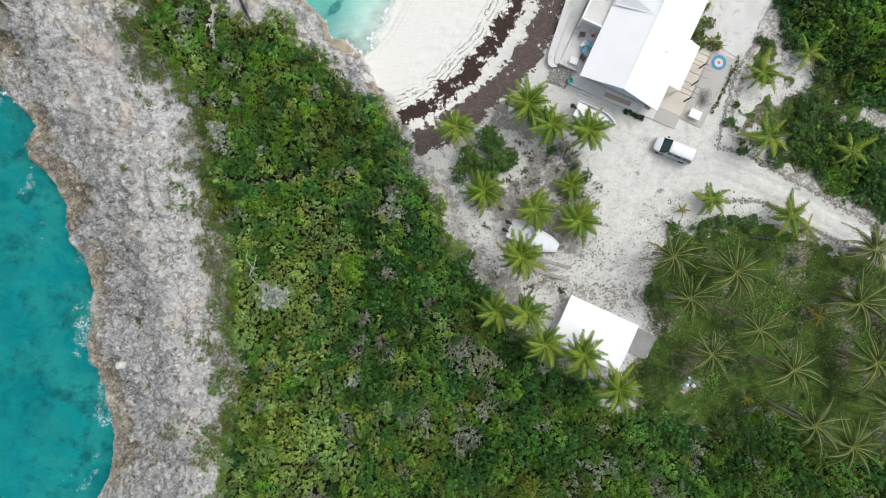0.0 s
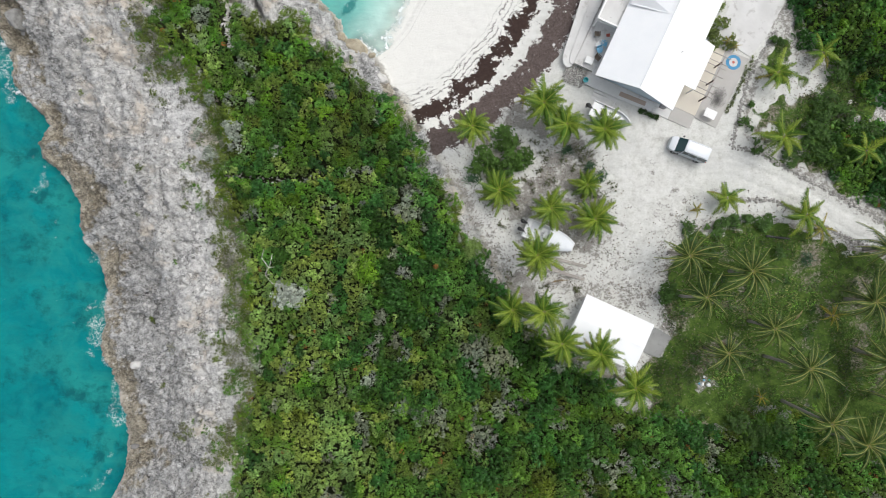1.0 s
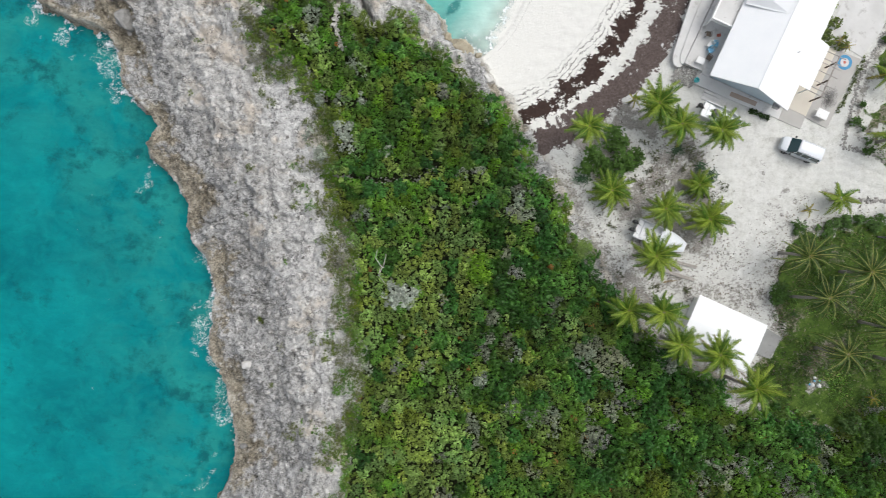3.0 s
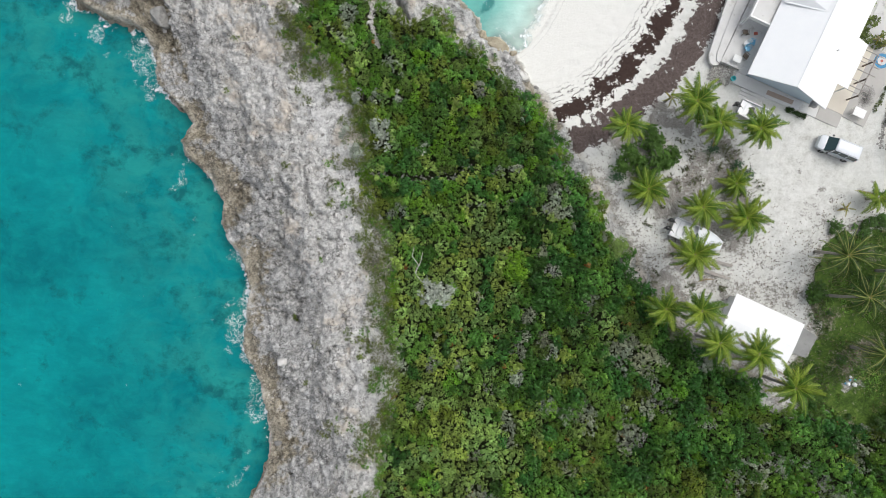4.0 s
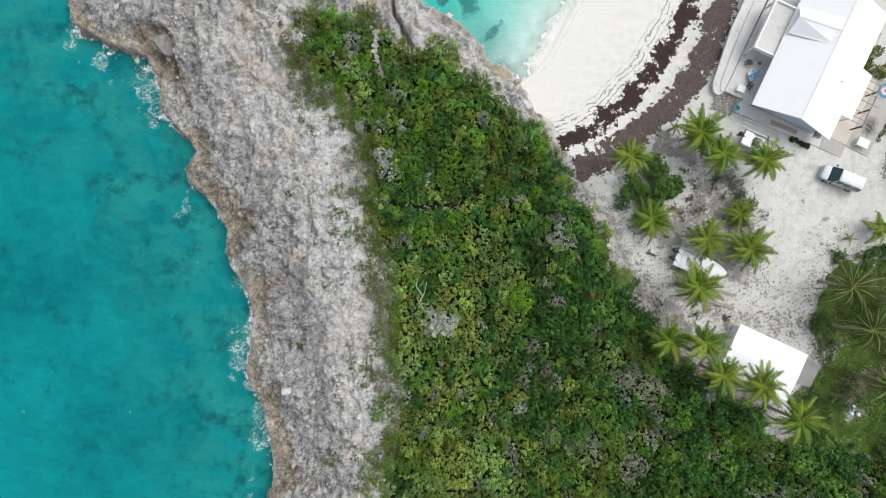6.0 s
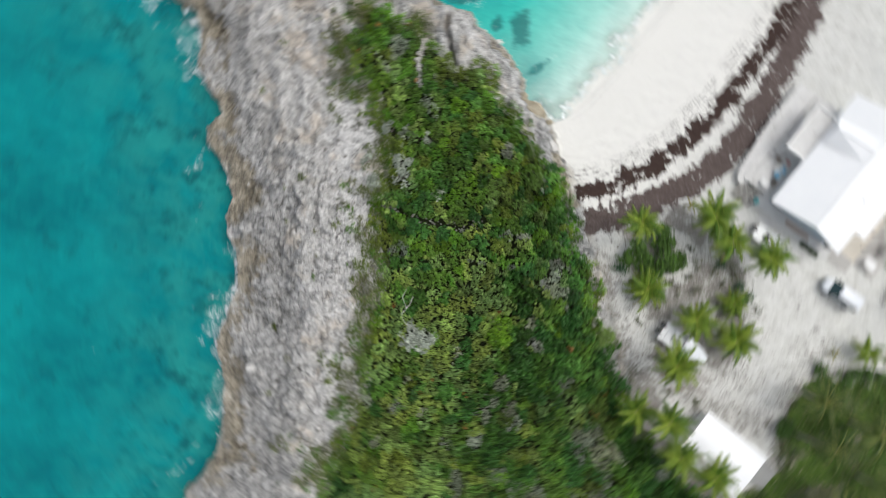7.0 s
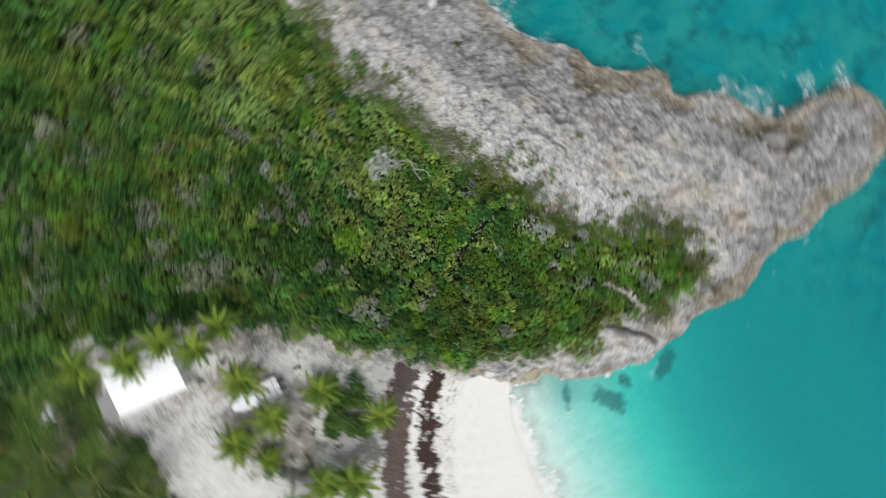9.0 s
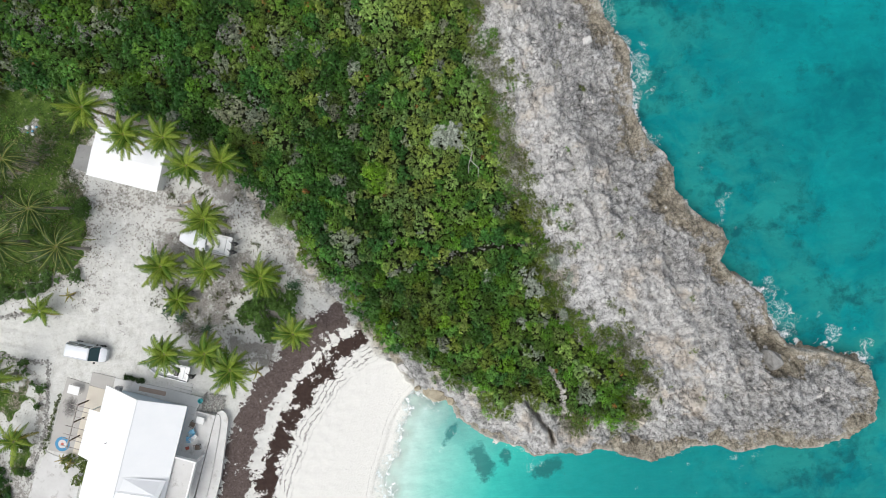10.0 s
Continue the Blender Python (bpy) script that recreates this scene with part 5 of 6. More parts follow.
# curved double step towards the beach
outer = [(-4.6, 13.0), (-4.6, 7.6), (-4.3, 5.1), (-3.95, 2.0), (-3.8, 1.2), (-3.4, 0.6), (-2.9, 0.45), (-2.5, 0.75), (-2.5, 13.0)]
slab("step_low", outer, Y0 - 0.12, OLD_CONCRETE, "low curved weathered concrete step to the beach", "step")
slab("step_high", [(-3.65, 13.0), (-3.6, 7.6), (-3.35, 3.8), (-3.15, 1.7), (-2.85, 1.0), (-2.46, 0.95), (-2.46, 13.0)], Y0 + 0.02, OLD_CONCRETE, "upper curved weathered concrete step to the beach", "step")
# broad steps at the corner
for n in range(3):
    slab("step_corner", [(0.8, -1.6 + 0.4 * n), (3.45, -1.5 + 0.36 * n), (3.4, -1.12 + 0.34 * n), (0.8, -1.22 + 0.36 * n)], Y0 - 0.02 + 0.035 * n, OLD_CONCRETE, "shallow concrete step beside the walk", "step")
slab("pavement_drive", [(10.2, 10.2), (14.6, 9.6), (15.2, 12.5), (15.5, 18), (10.2, 18)], Y0 + 0.06, OLD_CONCRETE, "pale concrete drive behind the patio")


def disc(bm, cx, cy, r0, r1, z0, z1, n=48):
    rings = []
    for r, z in ((r0, z0), (r1, z0), (r1, z1), (r0, z1)):
        rings.append([(cx + r * math.cos(2 * math.pi * k / n), cy + r * math.sin(2 * math.pi * k / n), z) for k in range(n)])
    return loft(rings + [rings[0]], caps=False, bm=bm)


target = thing("target_ring", HOUSE @ pose(13.1, 8.3, Y0 + 0.1), "round blue and white target with red centre on court", "floor target")
part("outer_ring", disc(bmesh.new(), 0, 0, 0.47, 0.80, 0.0, 0.025), BLUE_PAINT, target, "blue painted ring")
part("middle_ring", disc(bmesh.new(), 0, 0, 0.155, 0.468, 0.0, 0.021), OLD_CONCRETE, target, "worn pale ring")
part("centre", disc(bmesh.new(), 0, 0, 0.001, 0.153, 0.0, 0.025), RED_PAINT, target, "red painted centre")


def soot_material():
    m, nt, bsdf = blank("soot")
    col = noise_of(nt, 4.0, 5)
    nt.links.new(mix(nt, col, (0.05, 0.05, 0.05), (0.12, 0.115, 0.11)), bsdf.inputs["Base Color"])
    bsdf.inputs["Roughness"].default_value = 0.95
    pos = nt.nodes.new("ShaderNodeTexCoord").outputs["Object"]
    d = nt.nodes.new("ShaderNodeVectorMath")
    d.operation = "LENGTH"
    nt.links.new(pos, d.inputs[0])
    fade = maths(nt, "SUBTRACT", maths(nt, "ADD", 0.85, maths(nt, "MULTIPLY", maths(nt, "SUBTRACT", noise_of(nt, 1.6, 5, 0.65, pos), 0.5), 1.3)), d.outputs["Value"])
    nt.links.new(maths(nt, "MULTIPLY", maths(nt, "MULTIPLY", fade, 1.2, True), 0.42), bsdf.inputs["Alpha"])
    return m


stain = part("soot_stain", prism([(1.4 * math.cos(k * 0.3927), 1.4 * math.sin(k * 0.3927)) for k in range(16)], 0.0, 0.004), soot_material())
stain.matrix_world = HOUSE @ pose(13.2, 4.1, Y0 + 0.104) @ Matrix.Diagonal((1.0, 1.6, 1.0, 1))
tagged(stain, "dark soot stain of a fire on the grey court", "stain", kind="structure")


def build_pergola():
    p = thing("pergola", HOUSE, "open pergola of thin weathered timber beams over the patio edge", "pergola")
    part("beam", boxes((11.44, 11.52, 2.7, 7.75, 5.55, 5.7)), GREY_WOOD, p)
    for y in (3.45, 4.15, 5.3, 6.2, 7.45, 2.95, 6.65):
        part("rafter", boxes((10.0, 12.15, y - 0.022, y + 0.022, 5.71, 5.80)), GREY_WOOD, p)
    for y in (2.95, 4.85, 6.9):
        part("post", boxes((11.40, 11.52, y - 0.06, y + 0.06, Y0 + 0.1, 5.55)), DARK_WOOD, p)
    return p


build_pergola()


def build_table(name, m, sx, sy, z, label):
    t = thing(name, m, label, "table")
    part("tabletop", boxes((-sx / 2, sx / 2, -sy / 2, sy / 2, z - 0.06, z), bevel=0.015), WHITE_PAINT, t)
    for x in (-1, 1):
        for y in (-1, 1):
            part("leg", tube([(x * (sx / 2 - 0.08), y * (sy / 2 - 0.08), 0), (x * (sx / 2 - 0.08), y * (sy / 2 - 0.08), z - 0.05)], 0.03, 6), WHITE_PAINT, t)
    return t


build_table("garden_table", HOUSE @ pose(12.97, 2.0, Y0 + 0.10), 1.25, 0.95, 0.72, "white square garden table on the grey court")
build_table("garden_table", HOUSE @ pose(-1.1, 1.85, Y0 + 0.14), 0.85, 0.72, 0.5, "low white table on the terrace")


def build_chair(m, material, label):
    c = thing("garden_chair", m, label, "chair", "terrace chairs")
    part("seat", boxes((-0.26, 0.26, -0.26, 0.26, 0.38, 0.42), bevel=0.012), material, c)
    bm = boxes((-0.26, 0.26, 0.22, 0.26, 0.46, 0.9), bevel=0.012)
    bmesh.ops.rotate(bm, cent=(0, 0.24, 0.42), matrix=Matrix.Rotation(radians(-18), 3, "X"), verts=bm.verts)
    part("backrest", bm, material, c)
    for x in (-0.27, 0.27):
        part("armrest", boxes((x - 0.035, x + 0.035, -0.2, 0.24, 0.6, 0.63)), material, c)
    for x in (-0.23, 0.23):
        for y in (-0.22, 0.22):
            part("leg", boxes((x - 0.025, x + 0.025, y - 0.025, y + 0.025, 0, 0.38)), material, c)
    return c


build_chair(HOUSE @ pose(-0.55, 3.3, Y0 + 0.14, 0, 0, 40), SKY_PLASTIC, "light blue plastic garden chair on the terrace")
build_chair(HOUSE @ pose(-0.35, 4.15, Y0 + 0.14, 0, 0, 100), SKY_PLASTIC, "light blue plastic garden chair on the terrace")
build_chair(HOUSE @ pose(-0.85, 3.75, Y0 + 0.14, 0, 0, -20), WHITE_PAINT, "white plastic garden chair on the terrace")
build_chair(HOUSE @ pose(-1.5, 4.8, Y0 + 0.14, 0, 0, 200), DARK_WOOD, "dark weathered chair on the terrace")
build_chair(HOUSE @ pose(-0.35, 2.5, Y0 + 0.14, 0, 0, 75), DARK_WOOD, "dark weathered chair beside the house wall")
bucket = thing("bucket", HOUSE @ pose(-0.55, -0.15, Y0 + 0.11), "turquoise plastic tub on the concrete walk", "tub")
part("body", loft([[(r * math.cos(k * 0.5236), r * math.sin(k * 0.5236), z) for k in range(12)] for r, z in ((0.2, 0), (0.26, 0.35), (0.29, 0.36), (0.29, 0.38), (0.24, 0.37), (0.18, 0.05))]), TEAL, bucket)
part("red_cloth", boxes((-0.2, 0.2, -0.16, 0.16, 0, 0.09), bevel=0.03), RED_PAINT).matrix_world = HOUSE @ pose(-0.35, 5.3, Y0 + 0.14, 0, 0, 30)
tagged(bpy.data.objects["red_cloth"], "faded red bundle lying on the terrace", "bundle")


# ---------------------------------------------------------------- shed
def build_shed():
    s = thing("shed", pose(13.0, -5.04, 0, 0, 0, -24.6), "white low-gabled shed with plain walls on the sand", "shed")
    w, l, ze, zr = 7.75, 5.3, 5.42, 5.56
    part("wall", boxes((0.3, 0.45, -l + 0.3, -0.3, Y0 - 0.4, ze)), WHITE_PAINT, s)
    part("wall", boxes((w - 0.45, w - 0.3, -l + 0.3, -0.3, Y0 - 0.4, ze)), WHITE_PAINT, s)
    part("wall", boxes((0.45, w - 0.45, -0.45, -0.3, Y0 - 0.4, ze)), WHITE_PAINT, s)
    part("wall", boxes((0.45, w - 0.45, -l + 0.3, -l + 0.45, Y0 - 0.4, ze)), WHITE_PAINT, s)
    part("roof", slope((0, 0, ze), (w, 0, ze), (w, -l / 2, zr), (0, -l / 2, zr)), WHITE_METAL, s, "white metal roof slope")
    part("roof", slope((0, -l, ze), (w, -l, ze), (w, -l / 2, zr), (0, -l / 2, zr)), WHITE_METAL, s, "white metal roof slope")
    return s


build_shed()
PAD = surface("worn_concrete_pad", (0.24, 0.24, 0.235), (0.33, 0.33, 0.32), 0.8, 0.9, 0.0, 25, 0.5, (0.18, 0.175, 0.165))
apron = part("pavement_shed", prism([(20.2, -8.6), (21.2, -9.0), (22.5, -9.8), (21.2, -12.1), (19.0, -11.2)], Y0 - 0.4, Y0 + 0.16), PAD)
tagged(apron, "grey concrete pad beside the shed", "paving", kind="structure")
# ---------------------------------------------------------------- minivan (front towards +x)
def build_van():
    v = thing("minivan", pose(24.1, 10.3, Y0 + 0.02, 0, 0, 158.0), "white minivan parked on the pale sand", "car")
    # stations: x, half width, sill, shoulder height
    side = [(-2.12, 0.70, 0.42, 0.95), (-2.05, 0.80, 0.34, 1.02), (-1.2, 0.855, 0.28, 1.06), (0.3, 0.865, 0.28, 1.05), (1.15, 0.85, 0.28, 1.0), (1.75, 0.80, 0.3, 0.88), (2.05, 0.70, 0.36, 0.76), (2.15, 0.55, 0.42, 0.66)]
    rings = []
    for x, hw, lo, hi in side:
        rings.append([(x, -hw * 0.92, lo), (x, -hw, (lo + hi) / 2), (x, -hw * 0.97, hi - 0.04), (x, -hw * 0.85, hi + 0.02), (x, 0, hi + 0.05), (x, hw * 0.85, hi + 0.02), (x, hw * 0.97, hi - 0.04), (x, hw, (lo + hi) / 2), (x, hw * 0.92, lo)])
    part("body", loft(rings), CAR_SILVER, v, "silver lower body", True)
    cab = []
    for x, hw, lo, hi in ((-2.06, 0.76, 1.0, 1.05), (-1.95, 0.72, 1.0, 1.72), (-1.7, 0.70, 1.0, 1.80), (-0.4, 0.70, 1.0, 1.84), (0.55, 0.69, 1.0, 1.80), (0.75, 0.70, 1.0, 1.68), (1.45, 0.76, 0.94, 0.98)):
        cab.append([(x, -hw - 0.06 if hi < 1.2 else -hw - 0.07, lo), (x, -hw, max(lo + 0.02, hi - 0.1)), (x, -hw * 0.85, hi), (x, 0, hi + 0.02), (x, hw * 0.85, hi), (x, hw, max(lo + 0.02, hi - 0.1)), (x, hw + 0.07, lo)])
    part("cabin", loft(cab), GLASS, v, "dark glazed cabin")
    part("roof", loft([[(x, -hw, z), (x, -hw * 0.9, z + 0.05), (x, 0, z + 0.075), (x, hw * 0.9, z + 0.05), (x, hw, z), (x, 0, z - 0.03)] for x, hw, z in ((-2.0, 0.66, 1.68), (-1.8, 0.70, 1.79), (-0.5, 0.715, 1.83), (0.5, 0.70, 1.80), (0.66, 0.66, 1.76))]), CAR_WHITE, v, "white roof panel", True)
    hood = [[(x, -hw, z - 0.05), (x, -hw * 0.8, z), (x, 0, z + 0.03), (x, hw * 0.8, z), (x, hw, z - 0.05)] for x, hw, z in ((1.30, 0.80, 1.04), (1.7, 0.76, 0.97), (2.0, 0.66, 0.85), (2.08, 0.58, 0.78))]
    part("bonnet", loft(hood, closed=False, caps=False), CAR_WHITE, v, "white bonnet", True)
    part("windscreen", loft([[(0.74, -0.62, 1.72), (0.74, 0.62, 1.72)], [(1.42, -0.72, 1.04), (1.42, 0.72, 1.04)]], closed=False, caps=False), GLASS, v, "dark windscreen")
    for y in (-1, 1):
        for x in (-1.98, -0.95, 0.0, 0.72):
            part("pillar", tube([(x, y * 0.775, 1.02), (x * 0.985, y * 0.715, 1.72)], 0.035, 6), CAR_WHITE, v)
        part("mirror", boxes((0.95, 1.12, y * 0.98 - 0.09, y * 0.98 + 0.09, 1.0, 1.16), bevel=0.03), BLACK, v, "black door mirror")
        part("headlight", boxes((1.93, 2.06, y * 0.55 - 0.13, y * 0.55 + 0.13, 0.62, 0.76), bevel=0.03), GLASS, v)
        part("tail_light", boxes((-2.13, -2.02, y * 0.7 - 0.06, y * 0.7 + 0.06, 0.8, 1.1), bevel=0.02), RED_PAINT, v, "red tail light")
        for x in (-1.3, 1.3):
            tyre = disc(bmesh.new(), 0, 0, 0.19, 0.31, -0.095, 0.095, 24)
            bmesh.ops.transform(tyre, matrix=pose(x, y * 0.76, 0.31, 90), verts=tyre.verts)
            wheel = part("wheel", tyre, RUBBER, v, "black tyre", True)
            rim = disc(bmesh.new(), 0, 0, 0.01, 0.19, -0.06, 0.07, 20)
            bmesh.ops.transform(rim, matrix=pose(x, y * 0.77, 0.31, 90), verts=rim.verts)
            part("rim", rim, STEEL, wheel)
    part("bumper", boxes((2.0, 2.17, -0.62, 0.62, 0.34, 0.55), bevel=0.06), CAR_SILVER, v, "silver front bumper")
    part("bumper", boxes((-2.2, -2.06, -0.68, 0.68, 0.36, 0.58), bevel=0.05), CAR_SILVER, v, "silver rear bumper")
    for y in (-0.5, 0.5):
        part("roof_rail", tube([(-1.7, y * 1.2, 1.83), (-1.6, y * 1.2, 1.88), (0.3, y * 1.2, 1.88), (0.4, y * 1.2, 1.84)], 0.016, 6), STEEL, v)
    return v


build_van()


# ---------------------------------------------------------------- boats (bow towards +x, stern at x = 0)
def boat_ring(s, length, beam, depth, inset=0.0, point=1.0):
    """Half-open section of a hull at s from stern (0) to bow (1)."""
    x = s * length
    hw = beam / 2 * (1 - point * max(0.0, (s - 0.5) / 0.5) ** 2.7) - inset * (1 if s < 0.9 else 0.5)
    hw = max(hw, 0.02)
    sheer = depth + 0.22 * s * s
    keel = 0.0 + 0.45 * max(0.0, (s - 0.6) / 0.4) ** 2 * depth
    return [(x, -hw, sheer), (x, -hw * 0.93, sheer * 0.55 + keel * 0.4), (x, -hw * 0.6, keel + 0.10 * depth), (x, 0, keel), (x, hw * 0.6, keel + 0.10 * depth), (x, hw * 0.93, sheer * 0.55 + keel * 0.4), (x, hw, sheer)]


def outboard(parent, y, z):
    """A motor tilted on the transom: cowl, leg, bracket and propeller behind the stern."""
    rings = [[(x + 1.35 * w * math.cos(k * 0.6283), y + w * math.sin(k * 0.6283), h) for k in range(10)]
             for x, w, h in ((-0.42, 0.13, z + 0.02), (-0.43, 0.21, z + 0.14), (-0.45, 0.22, z + 0.36), (-0.47, 0.18, z + 0.5), (-0.48, 0.07, z + 0.55))]
    m = part("outboard", loft(rings), BLACK, parent, "black outboard motor", True)
    part("leg", boxes((-0.56, -0.36, y - 0.06, y + 0.06, z - 0.6, z + 0.05), bevel=0.02), BLACK, m)
    part("bracket", boxes((-0.3, 0.08, y - 0.1, y + 0.1, z - 0.16, z + 0.06)), BLACK, m)
    part("tiller", tube([(-0.2, y, z + 0.12), (0.1, y - 0.06, z + 0.2), (0.3, y - 0.2, z + 0.22)], 0.028, 6), BLACK, m)
    part("propeller", disc(bmesh.new(), -0.5, y, 0.02, 0.14, z - 0.56, z - 0.52, 12), STEEL, m)


def build_boat(m, length, beam, depth, motors, cover, label, point):
    b = thing("motor_boat", m, label, "boat", "boats on the sand")
    n = 14
    lift = 0.28
    up = lambda ring, dz: [(x, y, z + dz) for x, y, z in ring]
    part("hull", loft([up(boat_ring(k / n, length, beam, depth, 0.0, point), lift) for k in range(n + 1)], closed=False, caps=True), GELCOAT, b, "white hull", True)
    part("inner_hull", loft([up(boat_ring(k / n * 0.97 + 0.015, length, beam, depth, 0.13, point)[1:-1], lift + 0.12) for k in range(n + 1)], closed=False, caps=False), GELCOAT, b, "", True)
    # gunwale
    edge = [boat_ring(k / n, length, beam, depth, 0.0, point) for k in range(n + 1)]
    line = [(r[0][0], r[0][1] + 0.05, r[0][2] + lift) for r in edge] + [(r[-1][0], r[-1][1] - 0.05, r[-1][2] + lift) for r in edge[::-1]]
    part("gunwale", tube(line, 0.075, 6), GELCOAT, b, "rounded white gunwale", True)
    part("transom", boxes((0.0, 0.1, -beam / 2 + 0.08, beam / 2 - 0.08, lift + 0.1, lift + depth - 0.04)), GELCOAT, b)
    part("floor", loft([[(x, -w, lift + 0.36), (x, w, lift + 0.36)] for x, w in ((0.1, beam * 0.45), (length * 0.5, beam * 0.45), (length * 0.8, beam * 0.30), (length * 0.95, beam * 0.06))], closed=False, caps=False), GELCOAT, b)
    part("bench", boxes((length * 0.12, length * 0.22, -beam * 0.40, beam * 0.40, lift + 0.3, lift + 0.58), bevel=0.03), GELCOAT, b)
    con = part("console", boxes((length * 0.38, length * 0.5, -0.3, 0.3, lift + 0.3, lift + 0.95), bevel=0.05), GELCOAT, b, "white steering console")
    part("steering_wheel", disc(bmesh.new(), length * 0.36, 0, 0.14, 0.17, lift + 0.8, lift + 0.83, 16), BLACK, con)
    part("screen", boxes((length * 0.47, length * 0.475, -0.28, 0.28, lift + 0.95, lift + 1.2)), GLASS, con)
    part("seat", boxes((length * 0.26, length * 0.34, -0.42, 0.42, lift + 0.3, lift + 0.72), bevel=0.04), BLACK if not cover else WHITE_PAINT, b)
    if cover:
        skin = []
        for k in range(10):
            s = 0.48 + 0.515 * k / 9
            r = boat_ring(s, length, beam, depth, -0.03, point)
            top = 0.20 * (1 - k / 9) ** 0.6
            skin.append([(r[0][0], r[0][1], r[0][2] + lift - 0.12), (r[0][0], r[0][1] * 0.98, r[0][2] + lift + 0.08), (r[0][0], r[0][1] * 0.5, r[0][2] + lift + 0.10 + top * 0.7), (r[0][0], 0, r[0][2] + lift + 0.11 + top), (r[0][0], r[-1][1] * 0.5, r[0][2] + lift + 0.10 + top * 0.7), (r[0][0], r[-1][1] * 0.98, r[0][2] + lift + 0.08), (r[0][0], r[-1][1], r[0][2] + lift - 0.12)])
        part("bow_cover", loft(skin, closed=False, caps=False), TARP, b, "taut white tarpaulin over the bow", True)
    part("stern_deck", boxes((0.08, 0.62, -beam / 2 + 0.12, beam / 2 - 0.12, lift + depth - 0.2, lift + depth - 0.12), bevel=0.02), GELCOAT, b)
    for y in motors:
        outboard(b, y, lift + depth - 0.05)
    for x in (length * 0.25, length * 0.7):
        part("cradle", boxes((x - 0.07, x + 0.07, -beam * 0.35, beam * 0.35, -0.12, lift + 0.1)), GREY_WOOD, b, "timber cradle under the hull")
    return b


def facing(a, b, z):
    return pose(a[0], a[1], z, 0, 0, math.degrees(math.atan2(b[1] - a[1], b[0] - a[0])))


build_boat(facing((13.75, 14.75), (17.8, 12.9), Y0), 4.5, 1.75, 0.62, (0.0,), False, "small open white motor boat with one outboard on sand", 0.9)
build_boat(facing((6.65, 2.05), (11.65, -0.1), Y0), 5.45, 2.1, 0.72, (-0.45, 0.45), True, "white motor boat with twin outboards and covered bow", 0.56)
for a, b in (((8.63, -2.2), (13.1, -3.62)), ((10.05, -1.35), (13.3, -2.24))):
    ln = math.dist(a, b)
    rail = part("timber_beam", boxes((-0.4, ln, -0.17, 0.0, -0.05, 0.22), (-0.2, ln + 0.1, 0.01, 0.17, -0.05, 0.2), bevel=0.025), GREY_WOOD)
    rail.matrix_world = facing(a, b, Y0)
    tagged(rail, "long weathered timber beam lying on the sand", "beam", "slipway beams")
pipe = part("drain_pipe", tube([(32.7, 1.05, Y0 + 0.12), (35.2, 0.75, Y0 + 0.12)], 0.12, 12), BLACK)
tagged(pipe, "black plastic drain pipe lying in the grass", "pipe")
# heap of rubbish on bare ground
for k, (dx, dy, r, mat, label) in enumerate(((0.0, 0.0, 0.2, WHITE_PAINT, "white plastic canister on the bare ground"), (0.55, -0.1, 0.22, WHITE_PAINT, "white plastic tub on the bare ground"), (0.15, 0.25, 0.12, SKY_PLASTIC, "light blue bottle on the bare ground"),
                                             (0.75, 0.2, 0.1, TEAL, "turquoise bottle on the bare ground"), (-0.25, -0.2, 0.11, SKY_PLASTIC, "light blue bottle on the bare ground"), (0.35, 0.55, 0.13, WHITE_PAINT, "white plastic cup on the bare ground"), (0.95, -0.25, 0.1, WHITE_PAINT, "white plastic cup on the bare ground"))):
    can = part("plastic_container", loft([[(q * r * math.cos(j * 0.6283), q * r * math.sin(j * 0.6283), z * r) for j in range(10)] for q, z in ((0.8, 0), (1, 0.15), (1, 1.3), (0.7, 1.6), (0.35, 1.7), (0.3, 2.0))]), mat, None, "", True)
    can.matrix_world = pose(25.75 + dx, -14.7 + dy, Y0 + r * 0.8, 85, 0, 47 * k)
    tagged(can, label, "container", "rubbish on the ground")
# ---------------------------------------------------------------- coconut palms
def frond_material(name, a, b, rib):
    m, nt, bsdf = blank(name)
    info = nt.nodes.new("ShaderNodeObjectInfo")
    col = mix(nt, ramp(nt, info.outputs["Random"], [(0.15, (0, 0, 0)), (0.85, (1, 1, 1))]), a, b)
    col = mix(nt, ramp(nt, attr(nt, "age").outputs["Fac"], [(0.0, (0, 0, 0)), (1.0, (1, 1, 1))]), col, rib)
    hsv = nt.nodes.new("ShaderNodeHueSaturation")
    geo = nt.nodes.new("ShaderNodeNewGeometry")
    nt.links.new(maths(nt, "ADD", maths(nt, "MULTIPLY", geo.outputs["Random Per Island"], 0.95), 0.5), hsv.inputs["Value"])
    nt.links.new(col, hsv.inputs["Color"])
    nt.links.new(hsv.outputs[0], bsdf.inputs["Base Color"])
    bsdf.inputs["Roughness"].default_value, bsdf.inputs["Specular IOR Level"].default_value = 0.45, 0.35
    glow = nt.nodes.new("ShaderNodeBsdfTranslucent")
    nt.links.new(hsv.outputs[0], glow.inputs["Color"])
    both = nt.nodes.new("ShaderNodeMixShader")
    both.inputs[0].default_value = 0.3
    nt.links.new(bsdf.outputs[0], both.inputs[1])
    nt.links.new(glow.outputs[0], both.inputs[2])
    nt.links.new(both.outputs[0], nt.nodes["Material Output"].inputs[0])
    return m


